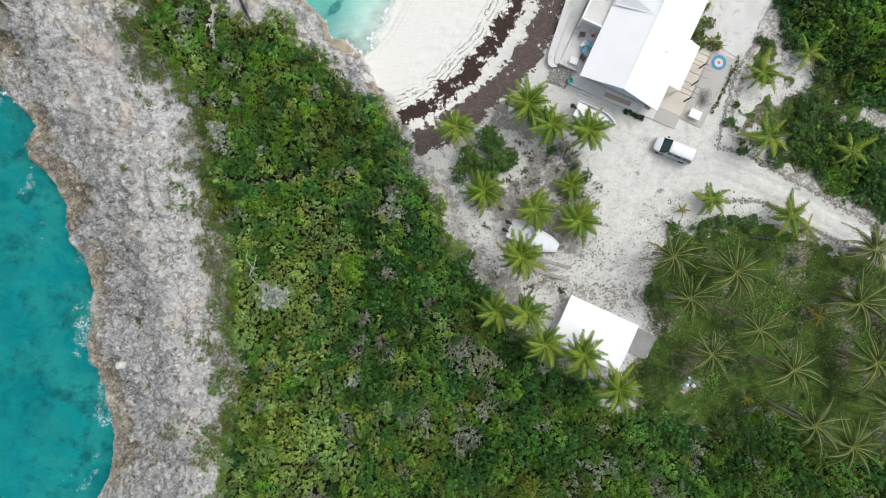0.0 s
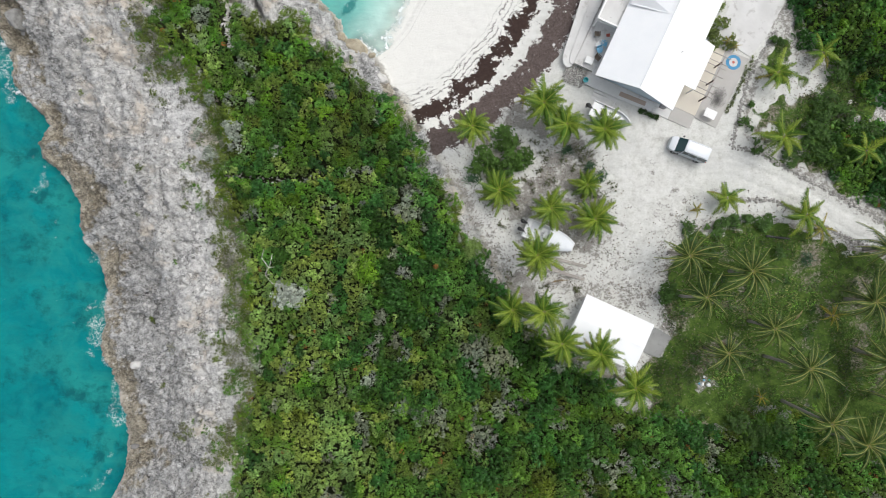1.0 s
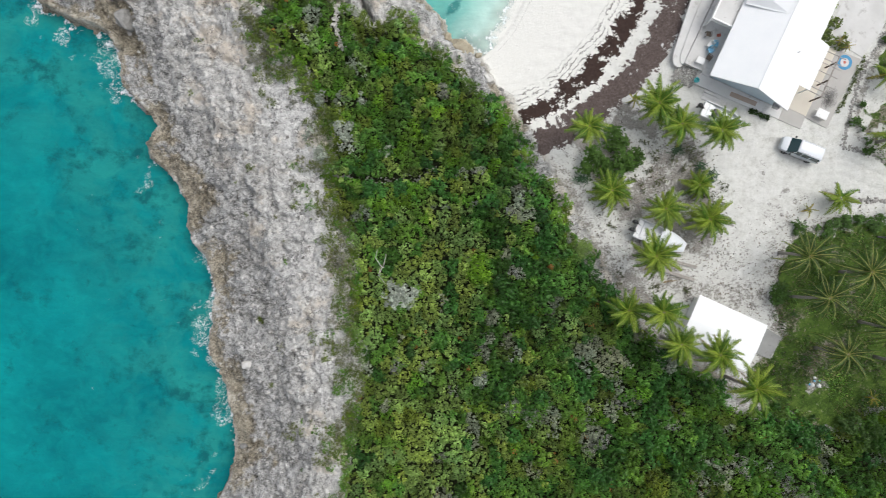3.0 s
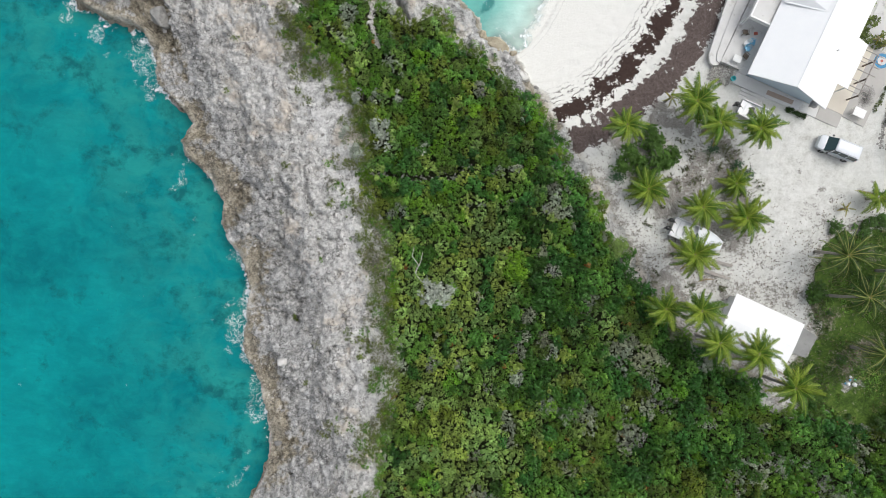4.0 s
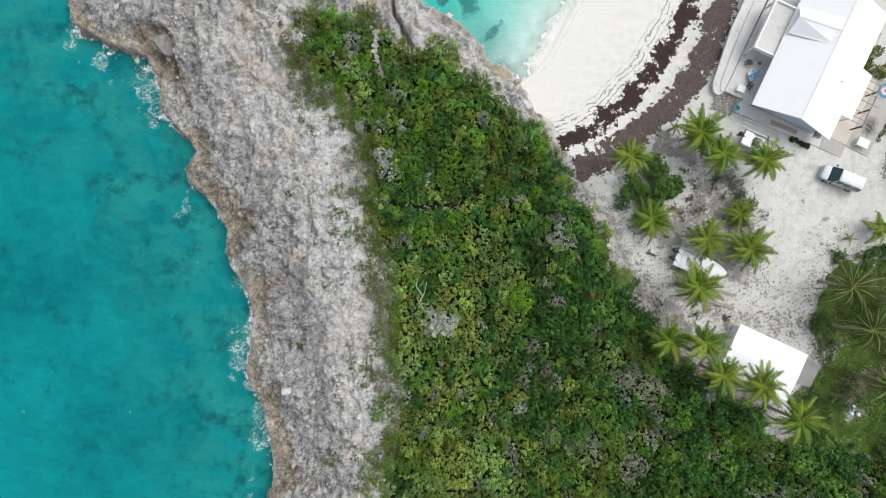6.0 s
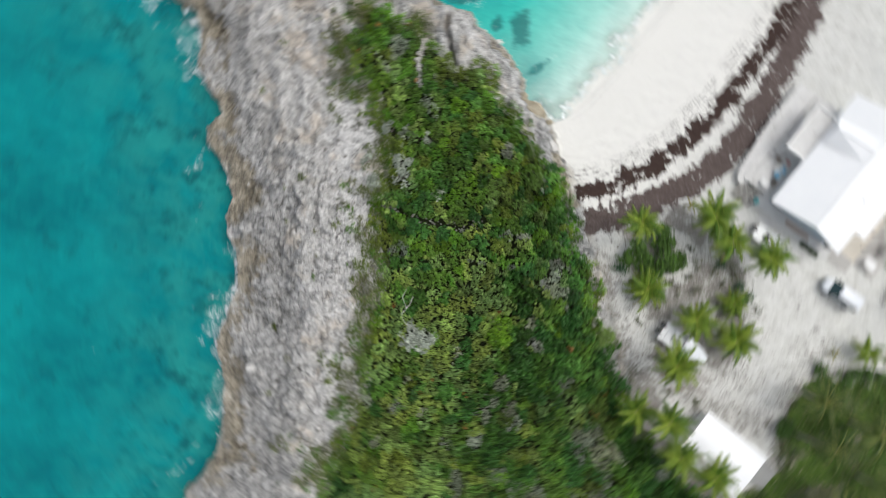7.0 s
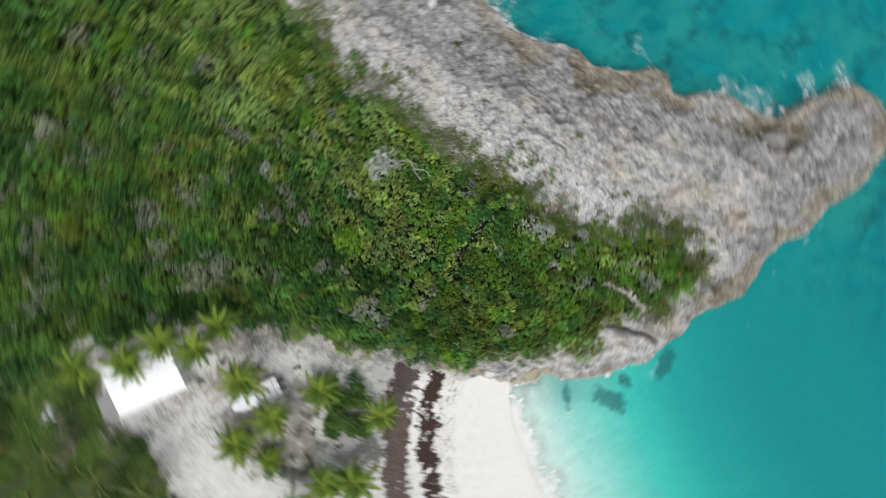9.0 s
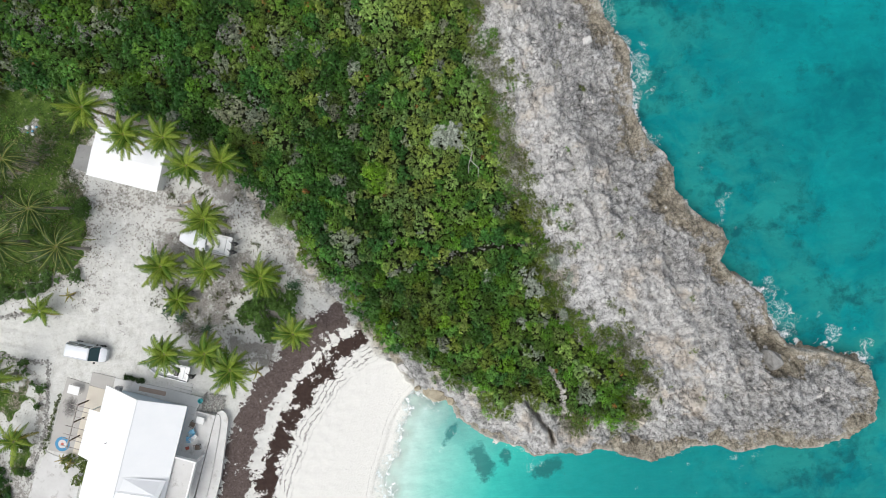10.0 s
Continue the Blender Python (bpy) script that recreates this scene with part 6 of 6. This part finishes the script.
LUSH = frond_material("lush_frond", (0.080, 0.185, 0.016), (0.235, 0.335, 0.034), (0.32, 0.37, 0.06))
LEAN = frond_material("lean_frond", (0.036, 0.095, 0.017), (0.105, 0.178, 0.032), (0.36, 0.35, 0.11))
GOLD = frond_material("golden_frond", (0.15, 0.19, 0.025), (0.34, 0.27, 0.03), (0.44, 0.36, 0.07))
DRY = frond_material("dry_frond", (0.16, 0.11, 0.06), (0.26, 0.19, 0.10), (0.30, 0.22, 0.12))
BARK = surface("palm_bark", (0.19, 0.17, 0.15), (0.34, 0.315, 0.285), 4, 0.9, 0.0, 30, 0.7)


def frond_mesh(name, length, droop, hang, wide, pairs, material, seed):
    """One pinnate leaf along +x: an arched rib and two rows of leaflets."""
    r = random.Random(seed)
    vs, fs, age = [], [], []
    twist = r.uniform(-0.75, 0.75)

    def rib(s):
        return Vector((length * s * (1 - 0.12 * droop * s), twist * length * s * s * 0.58, length * (0.30 * s - droop * s * s)))

    steps = 9
    for k in range(steps + 1):
        s = k / steps
        p, w = rib(s), 0.036 * (1 - 0.75 * s) + 0.006
        for dy, dz in ((-w, 0), (0, w), (w, 0)):
            vs.append(p + Vector((0, dy, dz)))
            age.append(1.0)
    for k in range(steps):
        for j in range(2):
            a = k * 3 + j
            fs.append((a, a + 1, a + 4, a + 3))
    for k in range(pairs):
        s = 0.10 + 0.9 * (k + r.uniform(-0.3, 0.3)) / pairs
        s = min(max(s, 0.08), 1.0)
        p, d = rib(s), (rib(min(s + 0.02, 1.02)) - rib(s - 0.02)).normalized()
        ln = wide * (0.35 + 0.65 * math.sin(math.pi * min(1, 0.12 + 0.88 * s) ** 0.8)) * r.uniform(0.5, 1.2)
        for sgn in (-1, 1):
            out = (d * (0.65 + 0.75 * s + r.uniform(-0.2, 0.25)) + Vector((0, sgn, 0)) * 1.0).normalized()
            tip = p + out * ln * (1 - 0.5 * hang) + Vector((0, 0, -ln * hang * r.uniform(0.6, 1.2)))
            mid = p + out * ln * (0.5 - 0.12 * hang) + Vector((0, 0, 0.03 - ln * hang * 0.2))
            w = d * (0.030 + 0.012 * (1 - s))
            n = len(vs)
            vs += [p - w * 0.5, p + w * 0.5, mid + w, tip, mid - w]
            age += [0.2, 0.2, 0.03, 0.0, 0.03]
            fs += [(n, n + 1, n + 2, n + 4), (n + 2, n + 3, n + 4, n + 4)]
    me = bpy.data.meshes.new(name)
    me.from_pydata([tuple(v) for v in vs], [], [f if len(set(f)) == 4 else f[:3] for f in fs])
    me.materials.append(material)
    point_value(me, "age", age)
    return me


def frond_set(name, material, length, wide, hang, droops, pairs=34):
    return [frond_mesh(name, length, d, hang, wide, pairs, material, 11 * i + 3) for i, d in enumerate(droops)]


SETS = {"lush": frond_set("frond", LUSH, 2.6, 0.88, 0.55, (0.34, 0.56, 0.80, 1.05), 58),
        "lean": frond_set("frond", LEAN, 3.15, 0.62, 0.85, (0.42, 0.62, 0.86, 1.15), 46),
        "gold": frond_set("frond", GOLD, 2.4, 0.5, 0.35, (0.25, 0.4, 0.6, 0.75)),
        "dry": frond_set("frond", DRY, 2.6, 0.4, 0.8, (0.75, 0.9, 1.05, 1.2))}


def build_palm(x, y, top, size, sort, count, seed, label, lean=(0.0, 0.0)):
    r = random.Random(seed)
    base = float(height_at(x + lean[0], y + lean[1])[0]) - 0.05
    p = thing("palm_tree", pose(x + lean[0], y + lean[1], base), label, "palm tree", "coconut palms")
    hgt = top - base
    pts, rad = [], []
    for k in range(9):
        s = k / 8
        pts.append((-lean[0] * s ** 1.5, -lean[1] * s ** 1.5, hgt * s))
        rad.append((0.19 - 0.08 * s + 0.10 * max(0, 0.15 - s)) * (0.8 + 0.2 * size))
    part("trunk", tube(pts, rad, 9), BARK, p, "", True)
    part("crown_heart", tube([(-lean[0], -lean[1], hgt - 0.2), (-lean[0], -lean[1], hgt + 0.25)], [0.16, 0.05], 7), BARK, p)
    turn = r.uniform(0, 6.28)
    for k in range(count):
        f = k / count
        a = turn + k * 2.39996
        tilt = 38 - 62 * f + r.uniform(-8, 8)
        sort_k = sort
        if sort == "lush" and f > 0.72 and r.random() < 0.4:
            sort_k = "gold"
        if f > 0.9 and r.random() < 0.3:
            sort_k = "dry"
        mesh = SETS[sort_k][min(3, int(f * 4))]
        ob = new("frond", mesh)
        ob.parent = p
        s = size * r.uniform(0.75, 1.15)
        ob.matrix_local = Matrix.Translation((-lean[0], -lean[1], hgt + 0.12 * (1 - f))) @ Matrix.Rotation(a, 4, "Z") @ Matrix.Rotation(radians(-tilt), 4, "Y") @ Matrix.Rotation(r.uniform(-0.4, 0.4), 4, "X") @ Matrix.Diagonal((s, s, s, 1))
    return p


# dry fronds fallen from the palms
for k, (x, y, a) in enumerate(((9.6, -3.9, 20), (36.5, -6.9, 240))):
    fallen = new("fallen_frond", SETS["dry"][0])
    fallen.matrix_world = pose(x, y, float(height_at(x, y)[0]) + 0.28, 0, -8, a) @ Matrix.Diagonal((0.75, 0.75, 0.3, 1))
    tagged(fallen, "dry brown palm frond fallen on the ground", "palm frond", "fallen fronds")
YARD_PALMS = [(8.3, 14.7, 6.6, 1.0), (10.7, 12.6, 6.4, 0.95), (14.3, 11.8, 7.5, 0.95), (0.95, 12.2, 7.4, 0.85), (3.9, 5.9, 4.9, 0.95), (9.1, 3.9, 6.2, 0.85), (13.2, 6.5, 4.7, 0.75),
              (13.7, 2.8, 6.0, 0.95), (7.35, -0.95, 8.5, 0.98), (5.0, -6.5, 7.2, 0.86), (7.9, -6.5, 9.0, 0.88), (9.7, -9.7, 8.9, 0.86), (13.5, -10.7, 9.0, 0.92), (16.7, -13.9, 9.8, 0.98)]
for k, (x, y, z, s) in enumerate(YARD_PALMS):
    build_palm(x, y, z, s, "lush", 29, 100 + k, "lush yellow-green coconut palm standing in the sand" if k < 9 else "lush yellow-green coconut palm at the edge of scrub", (random.Random(k).uniform(-0.5, 0.5), random.Random(k + 50).uniform(-0.5, 0.5)))
GRASS_PALMS = [(22.5, -1.0, 8.6, 1.0), (28.9, -2.55, 8.2, 1.15), (23.5, -5.0, 10.2, 0.85), (26.3, -10.7, 8.6, 0.9), (31.2, -8.35, 8.1, 0.8), (33.0, -11.8, 11.0, 0.95), (41.0, -5.6, 8.5, 1.05), (34.7, -16.9, 11.6, 0.95),
               (42.3, -11.4, 9.0, 1.1), (40.2, -19.9, 8.6, 1.15), (43.3, -0.2, 7.4, 1.05), (44.0, -15.8, 9.2, 1.1)]
for k, (x, y, z, s) in enumerate(GRASS_PALMS):
    build_palm(x, y, z, s, "lean", 25, 200 + k, "olive coconut palm with thin yellow-ribbed fronds in grass", (random.Random(k + 9).uniform(-0.6, 0.2), random.Random(k + 70).uniform(-0.4, 0.4)))
for k, (x, y, z, s) in enumerate([(27.7, 5.0, 5.2, 0.8), (35.8, 3.25, 5.6, 0.95), (33.1, 18.2, 5.2, 0.9), (32.7, 11.2, 7.0, 1.0), (42.0, 9.9, 5.6, 0.9), (37.9, 20.3, 5.0, 0.75)]):
    build_palm(x, y, z, s, "lush", 13 if k < 4 else 9, 300 + k, "young coconut palm beside the sand track")
for k, (x, y, z, s) in enumerate([(39.2, -7.4, 4.6, 0.65), (38.0, 1.8, 4.5, 0.7), (31.8, -16.1, 4.2, 0.4), (25.0, 3.9, 4.2, 0.35), (6.5, 15.7, 4.2, 0.45), (29.0, 21.2, 4.3, 0.3), (28.2, 21.8, 4.4, 0.3)]):
    build_palm(x, y, z, s, "gold", 9, 400 + k, "small golden-leaved palm seedling close to the ground")
# ---------------------------------------------------------------- boulders and loose stones
def pebble(seed, size=1.0, flat=0.6):
    r = random.Random(seed)
    bm = bmesh.new()
    bmesh.ops.create_icosphere(bm, subdivisions=2 if size > 0.5 else 1, radius=1)
    for v in bm.verts:
        d = v.co.normalized()
        k = 1 + 0.28 * noise.noise(d * 1.7 + Vector((seed, 0, 0))) + (0.10 * noise.noise(d * 4 + Vector((0, seed, 0))) if size > 0.5 else 0)
        v.co = Vector((d.x * k * r.uniform(0.97, 1.03), d.y * k * 0.85, d.z * k * flat)) * size
    return bm


def stone_rows(xs, ys, size, name, label, material, sink=0.25, lift=0.0):
    """Many small stones in one mesh, each an eight-sided lump."""
    n = len(xs)
    base = np.array([(1, 0, 0.1), (0.6, 0.75, 0.15), (-0.35, 0.9, 0.0), (-1, 0.1, 0.1), (-0.5, -0.85, 0.15), (0.55, -0.8, 0.0), (0.1, 0.05, 0.7), (0, 0, -0.5)], float)
    faces = np.array([(0, 1, 6), (1, 2, 6), (2, 3, 6), (3, 4, 6), (4, 5, 6), (5, 0, 6), (1, 0, 7), (2, 1, 7), (3, 2, 7), (4, 3, 7), (5, 4, 7), (0, 5, 7)])
    a, s = rng.uniform(0, 6.28, n), np.broadcast_to(size, n) * rng.uniform(0.6, 1.35, n)
    v = np.repeat(base[None], n, 0) * rng.uniform(0.7, 1.2, (n, 8, 1)) * s[:, None, None]
    ca, sa = np.cos(a)[:, None], np.sin(a)[:, None]
    vx, vy = v[:, :, 0] * ca - v[:, :, 1] * sa, v[:, :, 0] * sa + v[:, :, 1] * ca
    z = height_at(xs, ys) + lift
    out = np.stack([vx + xs[:, None], vy + ys[:, None], v[:, :, 2] + z[:, None] + (0.4 - sink) * s[:, None]], 2)
    f = faces[None] + (np.arange(n) * 8)[:, None, None]
    return tagged(new(name, mesh_arrays(name, out.reshape(-1, 3), f.reshape(-1, 3), material)), label, "stones", kind="stuff")


def island_stone(name, low, high):
    m, nt, bsdf = blank(name)
    geo = nt.nodes.new("ShaderNodeNewGeometry")
    col = mix(nt, geo.outputs["Random Per Island"], low, high)
    nt.links.new(mix(nt, 0.35, col, mix(nt, noise_of(nt, 9, 4), low, high)), bsdf.inputs["Base Color"])
    bsdf.inputs["Roughness"].default_value = 0.92
    bump(nt, bsdf, noise_of(nt, 20, 3), 0.5, 0.02)
    return m


CHALK = island_stone("pale_stones", (0.30, 0.285, 0.265), (0.66, 0.645, 0.62))
DULL = island_stone("grey_stones", (0.14, 0.132, 0.12), (0.46, 0.445, 0.42))
# loose slabs and stones on the limestone shelf
sx, sy = jittered(-60, -22, -38, 36, 0.75)
sp = ground_parts(sx, sy)
ok = (sp[1] > 0.9) & (sp[2] > 1.2) & (signed(SCRUB, sx, sy) < 0.3) & (rng.uniform(0, 1, len(sx)) < 0.10 + 0.4 * fbm(sx, sy, 5, 3, 51))
stone_rows(sx[ok], sy[ok], np.exp(rng.normal(-2.1, 0.5, ok.sum())), "loose_stones", "loose grey limestone lumps on the rock shelf", DULL, 0.3)
hx2, hy2 = rng.uniform(-57, -36, 120), rng.uniform(20, 32, 120)
stone_rows(hx2, hy2, np.full(120, 0.14), "loose_stones", "pale limestone lumps on the headland", CHALK, 0.35)
ok = (sp[1] > 0.9) & (sp[2] > 2.0) & (signed(SCRUB, sx, sy) < 0) & (rng.uniform(0, 1, len(sx)) < 0.07)
stone_rows(sx[ok], sy[ok], np.exp(rng.normal(-1.9, 0.35, ok.sum())), "loose_stones", "scattered pale limestone lumps on the rock shelf", CHALK, 0.3)
# rubble footpath to the rim of the point
t = rng.uniform(0, 1, 300)
kx, ky = np.interp(t, np.linspace(0, 1, 5), [p[0] for p in STONE_PATH]), np.interp(t, np.linspace(0, 1, 5), [p[1] for p in STONE_PATH])
stone_rows(kx + rng.normal(0, 0.13, 300), ky + rng.normal(0, 0.1, 300), np.full(300, 0.13), "rubble_path", "pale rubble footpath through the scrub", CHALK, 0.2)
t = rng.uniform(0, 1, 150)
kx, ky = np.interp(t, np.linspace(0, 1, 6), [p[0] for p in FOOTPATH]), np.interp(t, np.linspace(0, 1, 6), [p[1] for p in FOOTPATH])
stone_rows(kx + rng.normal(0, 0.35, 150), ky + rng.normal(0, 0.25, 150), np.full(150, 0.11), "path_stones", "grey stones along a trodden path", DULL, 0.2)


def along(points, step, spread):
    xs, ys = [], []
    for (ax, ay), (bx, by) in zip(points[:-1], points[1:]):
        n = max(1, int(math.dist((ax, ay), (bx, by)) / step))
        t = np.arange(n) / n
        xs.append(ax + (bx - ax) * t), ys.append(ay + (by - ay) * t)
    xs, ys = np.concatenate(xs), np.concatenate(ys)
    return xs + rng.normal(0, spread, len(xs)), ys + rng.normal(0, spread, len(xs))


def from_house(points):
    return [tuple((HOUSE @ Vector((x, y, 0)))[:2]) for x, y in points]


# kerb of stones round the grounds
for line, label in ((from_house([(15.9, 13.5), (15.6, 11), (15.3, 9), (15.4, 6.8), (15.9, 4.2), (16.4, 1.9), (16.7, 0.2)]) + [(32.6, 9.7), (36.9, 7.3), (43.0, 4.0), (50, -0.2)], "kerb of grey stones along the court and track"),
                    ([(30.0, 4.9), (33, 5.0), (35.5, 4.1), (39.9, 1.5), (44.2, -0.4), (48, -2)], "kerb of grey stones along the sand track")):
    xs, ys = along(line, 0.045, 0.14)
    stone_rows(xs, ys, np.full(len(xs), 0.12), "stone_kerb", label, DULL, 0.2)
rx, ry = rng.uniform(-2.9, -0.6, 340), rng.uniform(-1.0, 1.1, 340)
rp = np.array(from_house(list(zip(rx, ry))))
stone_rows(rp[:, 0], rp[:, 1], np.full(340, 0.095), "rubble_heap", "heap of small rubble stones beside the steps", DULL, 0.0, 0.10)

def crag(seed, sx, sy, sz, lumps=8):
    """An angular block of limestone with a flat top and broken sides."""
    r = random.Random(seed)
    bm = bmesh.new()
    for k in range(lumps):
        a = 6.283 * k / lumps + r.uniform(-0.25, 0.25)
        q = r.uniform(0.72, 1.05)
        bm.verts.new((sx / 2 * q * math.cos(a), sy / 2 * q * math.sin(a), r.uniform(-0.1, 0.35) * sz))
        if k % 2:
            bm.verts.new((sx / 2 * q * 0.75 * math.cos(a), sy / 2 * q * 0.75 * math.sin(a), sz * r.uniform(0.8, 1.0)))
        else:
            bm.verts.new((sx / 2 * q * 0.8 * math.cos(a), sy / 2 * q * 0.8 * math.sin(a), -0.5 * sz))
    hull = bmesh.ops.convex_hull(bm, input=bm.verts)
    spare = [v for v in bm.verts if not v.link_faces]
    bmesh.ops.delete(bm, geom=spare, context="VERTS")
    bmesh.ops.bevel(bm, geom=bm.edges[:], offset=0.04 * min(sx, sy, sz), segments=1, affect="EDGES")
    bmesh.ops.triangulate(bm, faces=bm.faces[:])
    bmesh.ops.subdivide_edges(bm, edges=bm.edges[:], cuts=3)
    for v in bm.verts:
        v.co += 0.10 * min(sx, sy, sz) * noise.noise_vector(v.co * 2.2 + Vector((seed, 0, 0))) + 0.05 * noise.noise_vector(v.co * 5.0 + Vector((0, seed, 0)))
    return bm


CRAG = surface("grey_limestone", (0.15, 0.147, 0.140), (0.34, 0.333, 0.318), 1.6, 0.92, 0.0, 9, 1.0, (0.10, 0.097, 0.09))
LEDGE = surface("tan_limestone", (0.24, 0.21, 0.15), (0.54, 0.48, 0.36), 1.3, 0.92, 0.0, 8, 1.0, (0.17, 0.145, 0.10))
WHITE_SLAB = surface("bleached_limestone", (0.50, 0.485, 0.46), (0.68, 0.665, 0.64), 2.0, 0.92, 0.0, 18, 0.6)
rock = part("boulder", crag(7, 2.4, 3.3, 1.3, 7), CRAG)
rock.matrix_world = pose(-49.0, 25.1, float(height_at(-49.0, 25.1)[0]) + 0.15, 5, -4, 18)
tagged(rock, "big grey angular limestone boulder in a tan hollow", "boulder")
for k, (x, y, sx, sy, sz, turn) in enumerate(((-34.9, -12.6, 1.3, 1.0, 0.5, 20), (-52.9, 29.6, 0.9, 0.55, 0.25, 15), (-54.1, 29.2, 1.0, 0.5, 0.25, 60), (-54.6, 30.4, 0.55, 0.5, 0.25, 0), (-46.0, 21.3, 0.5, 0.4, 0.25, 0))):
    b = part("boulder", crag(20 + k, sx, sy, sz), WHITE_SLAB)
    b.matrix_world = pose(x, y, float(height_at(x, y)[0]) + 0.1, 0, 0, turn)
    tagged(b, "bleached white limestone block lying on the rock shelf", "boulder", "bleached blocks")
for k, (x, y, sx, sy, sz, turn) in enumerate(((-25.0, 1.0, 0.6, 0.45, 0.3, 0), (-37.6, 10.6, 0.7, 0.5, 0.3, 30), (-40.6, 8.2, 0.8, 0.6, 0.35, 70), (-35.8, -21.8, 1.0, 0.7, 0.4, 10), (-31.2, 21.4, 0.6, 0.5, 0.3, 0), (-42.5, 18.5, 1.0, 0.7, 0.35, 50), (-38.8, 31.6, 1.2, 0.9, 0.5, 20))):
    b = part("boulder", crag(40 + k, sx, sy, sz), CRAG)
    b.matrix_world = pose(x, y, float(height_at(x, y)[0]) + 0.1, 0, 0, turn)
    tagged(b, "grey limestone block lying on the rock shelf", "boulder", "loose blocks")
for k, (x, y, sx, sy, sz, turn) in enumerate(((-11.7, 22.1, 3.6, 2.0, 0.7, -32), (-10.0, 21.3, 1.0, 0.7, 0.5, 20), (-13.4, 23.3, 1.5, 1.1, 0.6, 70), (-15.0, 25.7, 2.6, 1.3, 0.6, -45), (-17.3, 28.0, 2.2, 1.0, 0.5, -35))):
    b = part("boulder", crag(60 + k, sx, sy, sz), LEDGE if k < 3 else CRAG)
    b.matrix_world = pose(x, y, 1.15 if k < 3 else 0.7, 0, 0, turn)
    tagged(b, "low tan limestone ledge at the water's edge" if k < 3 else "grey limestone slab fallen at the water's edge", "boulder", "shore slabs")
for k, (x, y, sx, sy, sz, turn) in enumerate(((-8.9, 18.7, 2.0, 1.2, 0.9, -50), (-7.4, 17.5, 1.0, 0.7, 0.5, -30), (-9.9, 20.0, 1.1, 0.6, 0.5, -60), (-6.3, 16.0, 0.9, 0.6, 0.4, -40))):
    b = part("boulder", crag(70 + k, sx, sy, sz), WHITE_SLAB if k == 0 else CRAG)
    b.matrix_world = pose(x, y, float(height_at(x, y)[0]) * 0.6 + 0.1, 0, 0, turn)
    tagged(b, "limestone boulder at the foot of the scrub by the beach", "boulder", "beach boulders")

# planting strips of the house
def strip(points, each, colour, name, label):
    xs, ys = along(points, 0.16, 0.09)
    k = len(xs)
    z = height_at(xs, ys)
    c = np.repeat(np.array([colour]), k, 0) * rng.uniform(0.7, 1.3, (k, 1))
    px, py, pz, pc = tufts(xs, ys, z, np.full(k, 0.16), rng.uniform(0.12, 0.35, k), c, each)
    return leafy(name, label, "hedge", [leaves(px, py, pz, pc, 7, 0.13, 0.05)], "")


strip(from_house([(6.1, -0.62), (8.5, -0.52)]), 320, (0.05, 0.10, 0.025), "hedge", "clipped dark green strip of plants by the walk")
strip(from_house([(14.72, 9.4), (14.78, 6.6), (14.75, 3.0)]), 120, (0.11, 0.14, 0.045), "hedge", "thin straggling strip of weeds along the court")
